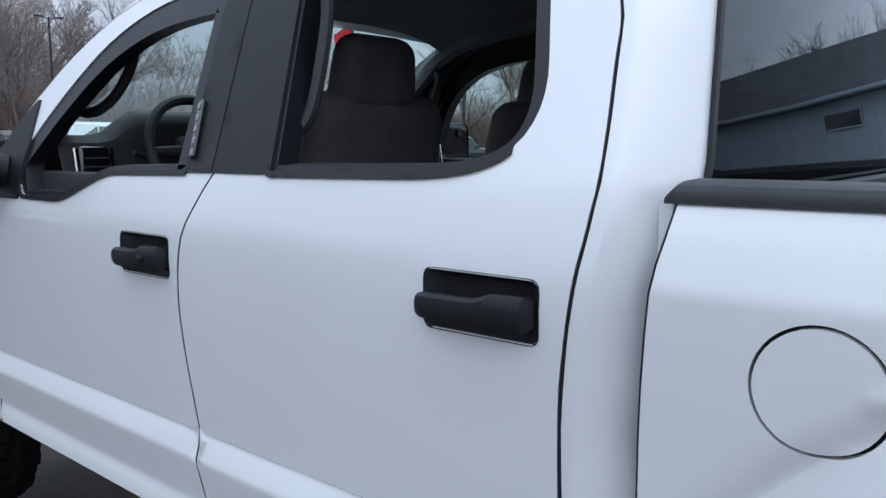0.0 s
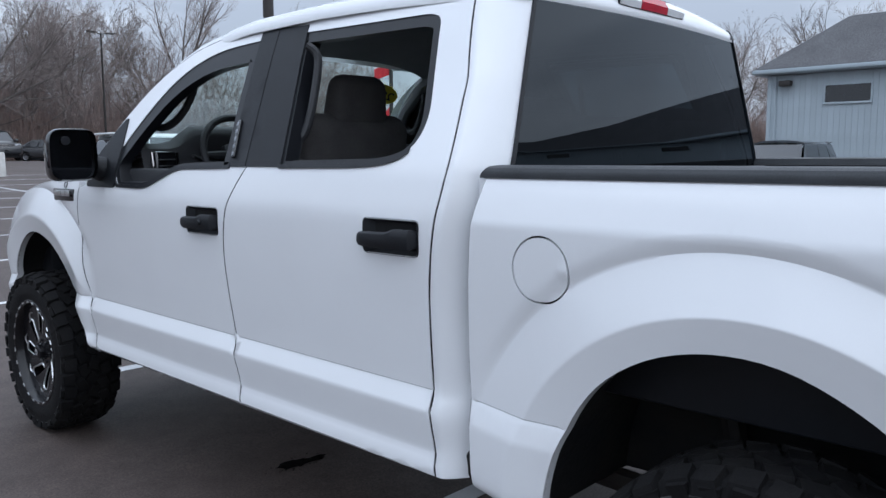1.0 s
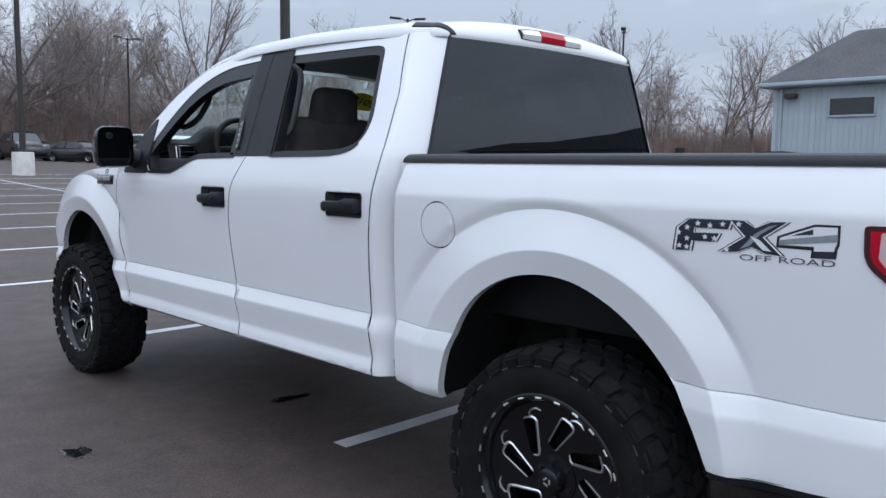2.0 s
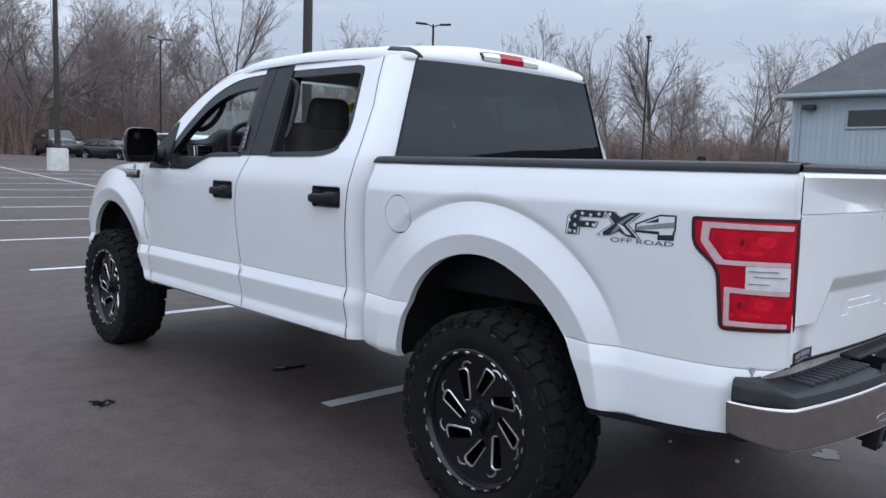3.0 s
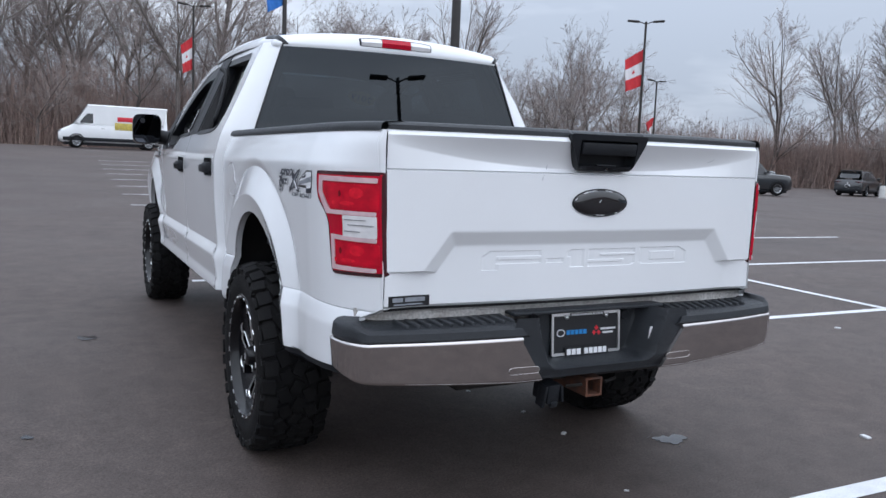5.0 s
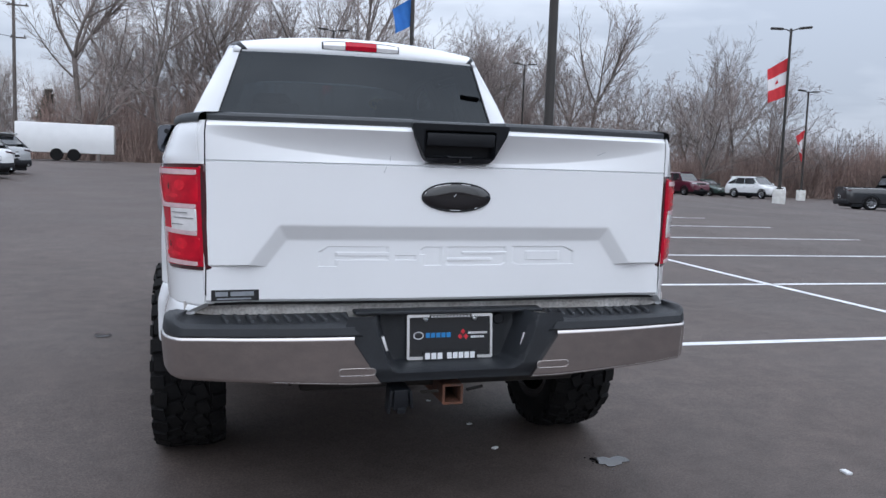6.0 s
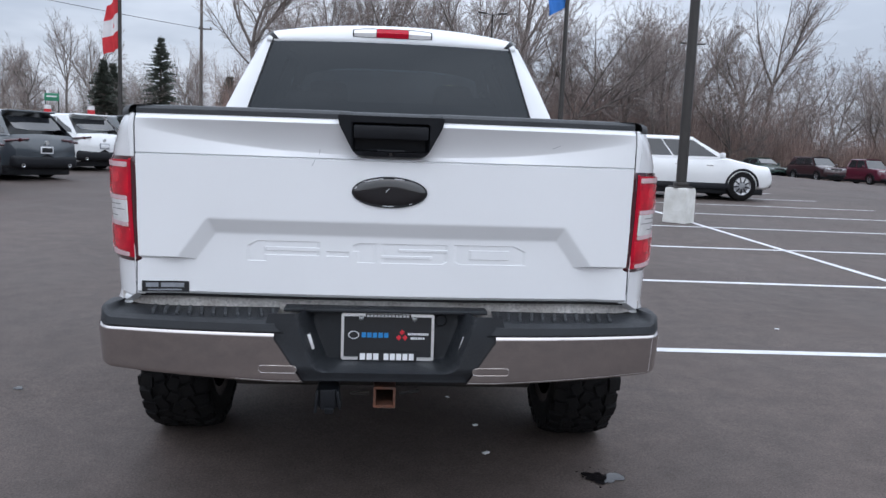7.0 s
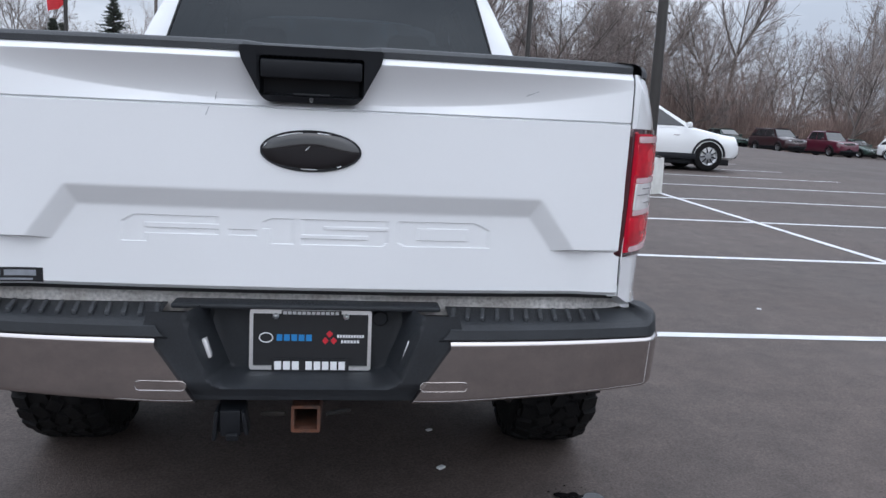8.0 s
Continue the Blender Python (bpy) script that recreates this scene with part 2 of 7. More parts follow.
ASPHALT = asphalt_material()
LITTER = material("leaf_litter", (0.10, 0.075, 0.055), rough=0.95, vary=0.5, vary_scale=0.15, color2=(0.075, 0.07, 0.045), grain=0.4, grain_scale=6, bump=0.6, bump_scale=9)
WET = material("wet_asphalt", (0.012, 0.011, 0.012), rough=0.06, spec=0.5, vary=0.3, vary_scale=14)


# ---- mesh helpers ----
def link_mesh(name, bm, mat, parent=None, label="", smooth=True):
    me = bpy.data.meshes.new(name)
    bmesh.ops.recalc_face_normals(bm, faces=bm.faces)
    if "glass" in name or name == "windscreen":
        # open panes face away from the cab's middle
        mid = Vector((0, 1.8, 1.2))
        bm.normal_update()
        bmesh.ops.reverse_faces(bm, faces=[f for f in bm.faces if f.normal.dot(f.calc_center_median() - mid) < 0 and name != "glasshouse"])
    bm.to_mesh(me)
    bm.free()
    for m in (mat if isinstance(mat, (list, tuple)) else [mat]):
        me.materials.append(m)
    if smooth:
        me.polygons.foreach_set("use_smooth", [True] * len(me.polygons))
        me.set_sharp_from_angle(angle=radians(38))
    ob = new(name, me)
    if parent:
        ob.parent = parent
    if label:
        ob["label"] = label
    return ob


def part(name, bm, mat, parent, label="", smooth=True):
    """A bmesh as one mesh object under a thing or a part."""
    return link_mesh(name, bm, mat, parent, label, smooth)


def mirrored(bm):
    """A copy of bm on the other side of the plane x = 0."""
    b2 = bm.copy()
    for v in b2.verts:
        v.co.x = -v.co.x
    bmesh.ops.reverse_faces(b2, faces=b2.faces)
    return b2


def add_box(bm, c, s, bevel=0.0, rot=None, seg=2, taper=None):
    """A bevelled box of size s about c, turned by rot (Euler degrees); taper: x and y scale of the top."""
    b = bmesh.new()
    bmesh.ops.create_cube(b, size=1)
    for v in b.verts:
        if taper and v.co.z > 0:
            v.co.x *= taper[0]
            v.co.y *= taper[1]
        v.co = Vector((v.co.x * s[0], v.co.y * s[1], v.co.z * s[2]))
    if bevel:
        bmesh.ops.bevel(b, geom=b.edges[:], offset=bevel, segments=seg, affect="EDGES", profile=0.5)
    m = Matrix.Translation(c)
    if rot:
        m = m @ pose(0, 0, 0, *rot)
    b.transform(m)
    join(bm, b)


def join(bm, other):
    vs = [bm.verts.new(v.co) for v in other.verts]
    other.verts.index_update()
    for f in other.faces:
        try:
            nf = bm.faces.new([vs[v.index] for v in f.verts])
            nf.material_index = f.material_index
        except ValueError:
            pass
    other.free()


def add_tube(bm, pts, radii, sides=8, caps=True):
    """A tube along pts with a radius at each."""
    pts = [Vector(p) for p in pts]
    if isinstance(radii, (int, float)):
        radii = [radii] * len(pts)
    rings = []
    ref = None
    for i, p in enumerate(pts):
        d = (pts[min(i + 1, len(pts) - 1)] - pts[max(i - 1, 0)]).normalized()
        if ref is None:
            ref = d.orthogonal().normalized()
        ref = (ref - d * ref.dot(d))
        ref = ref.normalized() if ref.length > 1e-5 else d.orthogonal().normalized()
        side = d.cross(ref)
        rings.append([bm.verts.new(p + radii[i] * (math.cos(a) * ref + math.sin(a) * side))
                      for a in (2 * math.pi * k / sides for k in range(sides))])
    for a, b in zip(rings, rings[1:]):
        for k in range(sides):
            bm.faces.new((a[k], a[(k + 1) % sides], b[(k + 1) % sides], b[k]))
    if caps:
        bm.faces.new(rings[0][::-1])
        bm.faces.new(rings[-1])


def grid_surface(fn, nu, nv, thick=None):
    """A surface from fn(u, v), u and v from 0 to 1. thick: an offset vector, or a function of the same kind for the back."""
    bm = bmesh.new()
    def sheet(f):
        return [[bm.verts.new(f(i / nu, j / nv)) for j in range(nv + 1)] for i in range(nu + 1)]
    a = sheet(fn)
    for i in range(nu):
        for j in range(nv):
            bm.faces.new((a[i][j], a[i + 1][j], a[i + 1][j + 1], a[i][j + 1]))
    if thick is not None:
        off = None if callable(thick) else Vector(thick)
        b = sheet(thick if off is None else lambda u, v: Vector(fn(u, v)) + off)
        for i in range(nu):
            for j in range(nv):
                bm.faces.new((b[i][j], b[i][j + 1], b[i + 1][j + 1], b[i + 1][j]))
        for i in range(nu):
            bm.faces.new((a[i][0], b[i][0], b[i + 1][0], a[i + 1][0]))
            bm.faces.new((a[i][nv], a[i + 1][nv], b[i + 1][nv], b[i][nv]))
        for j in range(nv):
            bm.faces.new((a[0][j], a[0][j + 1], b[0][j + 1], b[0][j]))
            bm.faces.new((a[nu][j], b[nu][j], b[nu][j + 1], a[nu][j + 1]))
    return bm


def lathe(profile, seg=48, axis="x", centre=(0, 0, 0)):
    """profile: (along the axis, radius) pairs, turned about the axis."""
    bm = bmesh.new()
    rings = []
    for s, r in profile:
        ring = []
        for k in range(seg):
            a = 2 * math.pi * k / seg
            p = {"x": (s, r * math.cos(a), r * math.sin(a)), "z": (r * math.cos(a), r * math.sin(a), s), "y": (r * math.cos(a), s, r * math.sin(a))}[axis]
            ring.append(bm.verts.new(Vector(p) + Vector(centre)))
        rings.append(ring)
    for a, b in zip(rings, rings[1:]):
        for k in range(seg):
            bm.faces.new((a[k], a[(k + 1) % seg], b[(k + 1) % seg], b[k]))
    return bm


def smooth_line(pts, n=6, closed=False):
    """A Catmull-Rom line through pts (2D or 3D)."""
    p = [Vector(q) for q in pts]
    out = []
    m = len(p)
    for i in range(m if closed else m - 1):
        a, b, c, d = (p[(i - 1) % m], p[i], p[(i + 1) % m], p[(i + 2) % m]) if closed else (p[max(i - 1, 0)], p[i], p[i + 1], p[min(i + 2, m - 1)])
        for k in range(n):
            t = k / n
            out.append(0.5 * ((2 * b) + (c - a) * t + (2 * a - 5 * b + 4 * c - d) * t * t + (3 * b - a - 3 * c + d) * t ** 3))
    if not closed:
        out.append(p[-1])
    return out


def rounded(pts, r, n=4):
    """A closed 2D outline with its corners rounded by r (a number, or one for each corner)."""
    out = []
    m = len(pts)
    for i in range(m):
        rr = r[i] if isinstance(r, (list, tuple)) else r
        p, a, b = Vector(pts[i]), Vector(pts[i - 1]), Vector(pts[(i + 1) % m])
        if rr <= 0:
            out.append(p)
            continue
        da, db = (a - p), (b - p)
        ra, rb = min(rr, da.length * 0.48), min(rr, db.length * 0.48)
        s, e = p + da.normalized() * ra, p + db.normalized() * rb
        for k in range(n + 1):
            t = k / n
            out.append((1 - t) ** 2 * s + 2 * t * (1 - t) * p + t * t * e)
    return out


def inside(poly, x, y):
    c = False
    j = len(poly) - 1
    for i in range(len(poly)):
        xi, yi = poly[i][0], poly[i][1]
        xj, yj = poly[j][0], poly[j][1]
        if (yi > y) != (yj > y) and x < (xj - xi) * (y - yi) / (yj - yi) + xi:
            c = not c
        j = i
    return c


def dense(poly, step):
    out = []
    for i in range(len(poly)):
        a, b = Vector(poly[i][:2]), Vector(poly[(i + 1) % len(poly)][:2])
        k = max(1, int((b - a).length / step))
        out += [a + (b - a) * (t / k) for t in range(k)]
    return out


from mathutils.geometry import delaunay_2d_cdt


def panel(outline, to3d, holes=(), step=0.03, thick=0.0, inward=None, rows=(), lines=()):
    """A curved sheet: the 2D outline with holes, meshed evenly and laid on the surface to3d(u, v). thick: depth of its turned-in rim."""
    loops = [dense(outline, step)] + [dense(h, step) for h in holes]
    pts, edges = [], []
    for lp in loops:
        o = len(pts)
        pts += [Vector(p) for p in lp]
        edges += [(o + i, o + (i + 1) % len(lp)) for i in range(len(lp))]
    us, vs = [p[0] for p in loops[0]], [p[1] for p in loops[0]]
    border = np.array([(p[0], p[1]) for p in pts])
    kept = []
    for k, v in enumerate(rows):
        u = min(us) + 0.3 * step
        while u < max(us):
            kept.append((u, v, k))
            u += step * 0.8
    for k, line in enumerate(lines):
        kept += [(p[0], p[1], 100 + k) for p in line]
    last = None
    for u, v, key in kept:
        before, last = last, None
        if inside(outline, u, v) and not any(inside(h, u, v) for h in holes) and np.min((border[:, 0] - u) ** 2 + (border[:, 1] - v) ** 2) > (0.25 * step) ** 2:
            pts.append(Vector((u, v)))
            if before and before[1] == key:
                edges.append((before[0], len(pts) - 1))
            last = (len(pts) - 1, key)
    border = np.array([(p[0], p[1]) for p in pts])
    u = min(us) + step * 0.5
    row = 0
    while u < max(us):
        v = min(vs) + step * (0.5 if row % 2 else 0.25)
        while v < max(vs):
            if inside(outline, u, v) and not any(inside(h, u, v) for h in holes) and np.min((border[:, 0] - u) ** 2 + (border[:, 1] - v) ** 2) > (0.62 * step) ** 2:
                pts.append(Vector((u, v)))
            v += step
        u += step
        row += 1
    vo, eo, fo, *_ = delaunay_2d_cdt(pts, edges, [], 0, 1e-6)
    bm = bmesh.new()
    bv = [bm.verts.new(to3d(p[0], p[1])) for p in vo]
    for f in fo:
        c = sum((vo[i] for i in f), Vector((0, 0))) / len(f)
        if inside(outline, c[0], c[1]) and not any(inside(h, c[0], c[1]) for h in holes):
            bm.faces.new([bv[i] for i in f])
    for v in [v for v in bm.verts if not v.link_faces]:
        bm.verts.remove(v)
    if thick:
        rim = [e for e in bm.edges if len(e.link_faces) == 1]
        ex = bmesh.ops.extrude_edge_only(bm, edges=rim)["geom"]
        inward = Vector(inward)
        for v in [g for g in ex if isinstance(g, bmesh.types.BMVert)]:
            v.co += inward * thick
    return bm


def interp(x, xs, ys):
    return float(np.interp(x, xs, ys))


def step01(a, b, x):
    t = min(1.0, max(0.0, (x - a) / (b - a)))
    return t * t * (3 - 2 * t)


def soft(x, k):
    return k * math.log1p(math.exp(min(x / k, 40)))


# ---- ground ----
def ground_z(x, y):
    """The lot is level under the pickup and climbs ahead of it; it levels out to the right."""
    ye = 46 - soft(46 - y, 3) if y > 0 else y
    rise = 0.0205 * soft(ye - 2.6, 1.6) + 0.0006 * max(0.0, ye - 17) ** 2
    return rise * (1 - 0.80 * step01(12, 38, x)) - 0.012


def on_lot(x, y):
    edge = 58 + 0.1 * x if x < 40 else 62
    return -70 < x < 62 and -90 < y < edge


def build_ground():
    def axis(lo, hi, fine_lo, fine_hi, fine, grow):
        a = list(np.arange(fine_lo, fine_hi + 1e-6, fine))
        d = fine
        while a[-1] < hi:
            d *= grow
            a.append(a[-1] + d)
        d = fine
        while a[0] > lo:
            d *= grow
            a.insert(0, a[0] - d)
        return a
    xs = axis(-2500, 2500, -24, 44, 1.0, 1.35)
    ys = axis(-2500, 2500, -12, 62, 1.0, 1.35)
    bm = bmesh.new()
    g = [[bm.verts.new((x, y, ground_z(x, y))) for y in ys] for x in xs]
    for i in range(len(xs) - 1):
        for j in range(len(ys) - 1):
            f = bm.faces.new((g[i][j], g[i + 1][j], g[i + 1][j + 1], g[i][j + 1]))
            f.material_index = 0 if on_lot((xs[i] + xs[i + 1]) / 2, (ys[j] + ys[j + 1]) / 2) else 1
    ob = link_mesh("ground", bm, [ASPHALT, LITTER])
    return tagged(ob, "dark brown-grey asphalt car park, brown leaf litter beyond it", "ground", kind="structure")


build_ground()


def strip(name, a, b, width, mat, label, lift=0.004, rag=0.0):
    """A painted line on the ground from a to b."""
    a, b = Vector(a), Vector(b)
    d = (b - a).normalized()
    s = Vector((-d.y, d.x)) * width / 2
    n = max(1, int((b - a).length / 0.5))
    bm = bmesh.new()
    rows = []
    rnd = random.Random(int(a.x * 100 + a.y * 10))
    for i in range(n + 1):
        p = a + (b - a) * (i / n)
        r = []
        for k in (-1, 1):
            q = p + s * k * (1 + rnd.uniform(-rag, rag))
            r.append(bm.verts.new((q.x, q.y, ground_z(q.x, q.y) + lift)))
        rows.append(r)
    for r0, r1 in zip(rows, rows[1:]):
        bm.faces.new((r0[0], r1[0], r1[1], r0[1]))
    ob = link_mesh(name, bm, mat)
    return tagged(ob, label, "parking line", group="parking lines", kind="structure")


# ---- the pickup: forward is +y, its left side at -x, the rear axle at y = 0 ----
truck = tagged(new("pickup_truck"), "white lifted crew-cab pickup truck with black trim on asphalt", "pickup truck")
LEAN = -0.5
truck.matrix_basis = pose(0, 0, 0, 0, LEAN, 0)

CAB_Z = [0.545, 0.556, 0.570, 0.592, 0.624, 0.636, 0.734, 0.744, 0.790, 0.7965, 0.8005, 0.95, 1.10, 1.20, 1.255, 1.29, 1.33, 1.365, 1.39]
CAB_W = [0.940, 0.966, 0.9785, 0.976, 0.9655, 0.9660, 0.9815, 0.9815, 0.9590, 0.9565, 0.9605, 0.972, 0.981, 0.984, 0.982, 0.976, 0.966, 0.957, 0.949]
BED_Z = [0.545, 0.558, 0.575, 0.598, 0.624, 0.636, 0.722, 0.732, 0.782, 0.7885, 0.7925, 0.95, 1.10, 1.20, 1.250, 1.262, 1.30, 1.34, 1.372]
BED_W = [0.925, 0.938, 0.947, 0.9495, 0.9500, 0.9500, 0.9505, 0.9495, 0.9365, 0.9325, 0.9365, 0.945, 0.952, 0.954, 0.9535, 0.9515, 0.9390, 0.9240, 0.9070]
CAB_ROWS = (0.556, 0.563, 0.570, 0.580, 0.592, 0.608, 0.622, 0.627, 0.634, 0.640, 0.730, 0.736, 0.742, 0.748, 0.786, 0.7925, 0.7965, 0.8005, 0.806, 1.255, 1.29)
BED_ROWS = (0.558, 0.566, 0.575, 0.585, 0.598, 0.612, 0.622, 0.627, 0.634, 0.640, 0.718, 0.724, 0.731, 0.737, 0.778, 0.7845, 0.7885, 0.7925, 0.798, 1.243, 1.250, 1.257, 1.263, 1.270)


def flare(y, z, yc, a, b, zc, out, lip):
    """Step and swell of a wheel-arch flare about its opening: a groove, a sloped band, a turned-in lip."""
    e = math.sqrt(((y - yc) / a) ** 2 + ((z - zc) / b) ** 2)
    if yc < 1:
        e = math.sqrt(((y - yc - 0.105 * max(0.0, min(e, 1.6) - 1)) / a) ** 2 + ((z - zc) / b) ** 2)
    if e > 1.50 or z < 0.45:
        return 0.0
    groove = -0.011 * step01(0.72, 1.0, z)
    if e > 1.42:
        return groove * ((1.50 - e) / 0.08) ** 1.6
    if e > lip:
        return groove + (out - groove) * (1.42 - e) / (1.42 - lip)
    return out - 0.016 * (lip - e) / (lip - 1.0)


def ring(yc, a, b, zc, e, n=96):
    """Points round a wheel arch at e times its size."""
    yc += 0.105 * max(0.0, e - 1) if yc < 1 else 0.0
    return [(yc + a * e * math.cos(t), zc + b * e * math.sin(t)) for t in (math.pi * (k / n * 1.1 - 0.05) for k in range(n + 1))]



def cab_width(y, z):
    if z > 1.39:
        w = 0.949 - 0.485 * (z - 1.39) - 0.10 * max(0, z - 1.75) ** 1.5
    else:
        w = interp(z, CAB_Z, CAB_W)
    w -= 0.035 * step01(2.9, 4.1, y) + 0.10 * step01(3.95, 4.45, y) ** 2
    if y > 2.9 and z < 1.39:
        w += flare(y, z, 3.62, 0.54, 0.52, 0.54, 0.038, 1.16) * step01(3.02, 3.14, y + 0.25 * max(0, z - 0.8))
    return w


def bed_width(y, z):
    w = interp(z, BED_Z, BED_W)
    t = min(1.0, max(0.0, (-0.72 - y) / 0.345))
    w -= 0.006 * step01(0.0, -0.8, y) + 0.020 * t + 0.108 * t ** 3.2 * (1 - 0.36 * step01(1.235, 1.365, z))
    w += flare(y, z, 0.03, 0.492, 0.480, 0.55, 0.034, 1.165) * step01(-0.66, -0.50, y)
    return w


def cab_side(off=0.0):
    return lambda y, z: Vector((-cab_width(y, z) - off, y, z))


def bed_side(off=0.0):
    return lambda y, z: Vector((-bed_width(y, z) - off, y, z))


FRONT_ARCH = smooth_line([(3.045, 0.535), (3.105, 0.64), (3.245, 0.86), (3.43, 1.012), (3.67, 1.058), (3.88, 0.985), (4.03, 0.84), (4.10, 0.62)], 5)
REAR_ARCH = smooth_line([(0.520, 0.545), (0.503, 0.66), (0.455, 0.79), (0.370, 0.910), (0.250, 0.992), (0.112, 1.030), (-0.03, 1.024), (-0.165, 0.968),
                         (-0.275, 0.885), (-0.370, 0.775), (-0.430, 0.675), (-0.478, 0.572)], 4)
GAP = 0.0035
SEAM_A = [(3.075, 1.29), (3.092, 1.169), (3.078, 1.0), (3.047, 0.839), (3.010, 0.68), (2.985, 0.548)]
SEAM_B = [(1.757, 1.392), (1.80, 1.33), (1.845, 1.25), (1.868, 1.13), (1.868, 1.02), (1.855, 0.90), (1.838, 0.77), (1.822, 0.66), (1.810, 0.556)]
SEAM_C = [(0.936, 1.868), (0.914, 1.79), (0.886, 1.70), (0.862, 1.631), (0.853, 1.562), (0.840, 1.474), (0.832, 1.394), (0.836, 1.350), (0.840, 1.315), (0.846, 1.28), (0.862, 1.17), (0.873, 1.05), (0.877, 0.80), (0.870, 0.66), (0.862, 0.565)]
TOP_EDGE = [(2.985, 1.40), (2.86, 1.565), (2.72, 1.70), (2.56, 1.80), (2.38, 1.865), (2.10, 1.903), (1.82, 1.912)]
TOP_EDGE2 = [(1.82, 1.912), (1.5, 1.910), (1.2, 1.897), (0.96, 1.872)]
B_TOP = (1.872, 1.911)
WIN_F = rounded([(2.70, 1.315), (2.445, 1.315), (2.22, 1.392), (1.858, 1.398), (1.965, 1.850), (2.27, 1.838), (2.50, 1.752), (2.66, 1.60), (2.78, 1.43)],
                [0.02, 0.05, 0.05, 0.01, 0.015, 0.2, 0.12, 0.12, 0.05])
WIN_R = rounded([(1.572, 1.400), (1.095, 1.406), (0.985, 1.44), (0.955, 1.52), (1.045, 1.825), (1.10, 1.838), (1.705, 1.850)],
                [0.01, 0.12, 0.05, 0.06, 0.03, 0.02, 0.015])


def shrink(poly, d):
    """A closed 2D outline moved inwards by d."""
    area = sum(poly[i - 1][0] * poly[i][1] - poly[i][0] * poly[i - 1][1] for i in range(len(poly)))
    s = 1 if area > 0 else -1
    out = []
    for i in range(len(poly)):
        a, p, b = Vector(poly[i - 1][:2]), Vector(poly[i][:2]), Vector(poly[(i + 1) % len(poly)][:2])
        t = (b - a)
        if t.length < 1e-6:
            out.append(p)
            continue
        t.normalize()
        out.append(p + Vector((-t.y, t.x)) * s * d)
    return out


def both_sides(name, bm, mat, parent_l, parent_r, label=""):
    r = part(name, mirrored(bm), mat, parent_r, label)
    return part(name, bm, mat, parent_l, label), r


def handle_outline(y, z, width):
    return rounded([(y + width / 2, z + 0.050), (y + width / 2, z - 0.050), (y - width / 2, z - 0.050), (y - width / 2, z + 0.050)], 0.018)


HANDLE_F, HANDLE_R = (2.003, 1.200, 0.215), (1.016, 1.206, 0.222)


def door_handle(y, z, width, lock):
    """A pull handle across a dark dished surround: surround and handle as two meshes."""
    w0 = cab_width(y, z)
    o = handle_outline(y, z, width)
    def dish(u, v):
        q = max(abs(u - y) / (width / 2), abs(v - z) / 0.050)
        return Vector((-cab_width(u, v) - 0.002 + 0.030 * step01(0.99, 0.66, q), u, v))
    cup = panel(o, dish, step=0.008, thick=0.012, inward=(1, 0, 0))
    bar = bmesh.new()
    n = 22
    rings = []
    for i in range(n + 1):
        t = i / n
        yy = y + width * 0.53 - t * width * 1.0
        lift = 0.030 * max(0.0, math.sin(math.pi * t)) ** 0.3
        hh = interp(t, [0, 0.06, 0.2, 0.6, 0.72, 0.95, 1.0], [0.013, 0.019, 0.021, 0.022, 0.028, 0.028, 0.020])
        zc = z - 0.004 + interp(t, [0, 0.6, 0.72, 1], [-0.004, -0.002, 0.002, 0.002])
        x0 = -w0 - lift + 0.004
        prof = [(-0.010, -1), (-0.014, -0.6), (-0.015, 0.2), (-0.012, 0.75), (-0.004, 1.0), (0.010, 0.95), (0.010, -0.95)]
        rings.append([bar.verts.new((x0 + px, yy, zc + pz * hh)) for px, pz in prof])
    for a, b in zip(rings, rings[1:]):
        for k in range(len(a)):
            bar.faces.new((a[k], a[(k + 1) % len(a)], b[(k + 1) % len(a)], b[k]))
    bar.faces.new(rings[0])
    bar.faces.new(rings[-1][::-1])
    if lock:
        join(bar, lathe([(-w0 - 0.046, 0.0), (-w0 - 0.046, 0.007), (-w0 - 0.043, 0.0085), (-w0 - 0.03, 0.0085)], 14, "x", (0, y - width * 0.23, z - 0.002)))
    return cup, bar


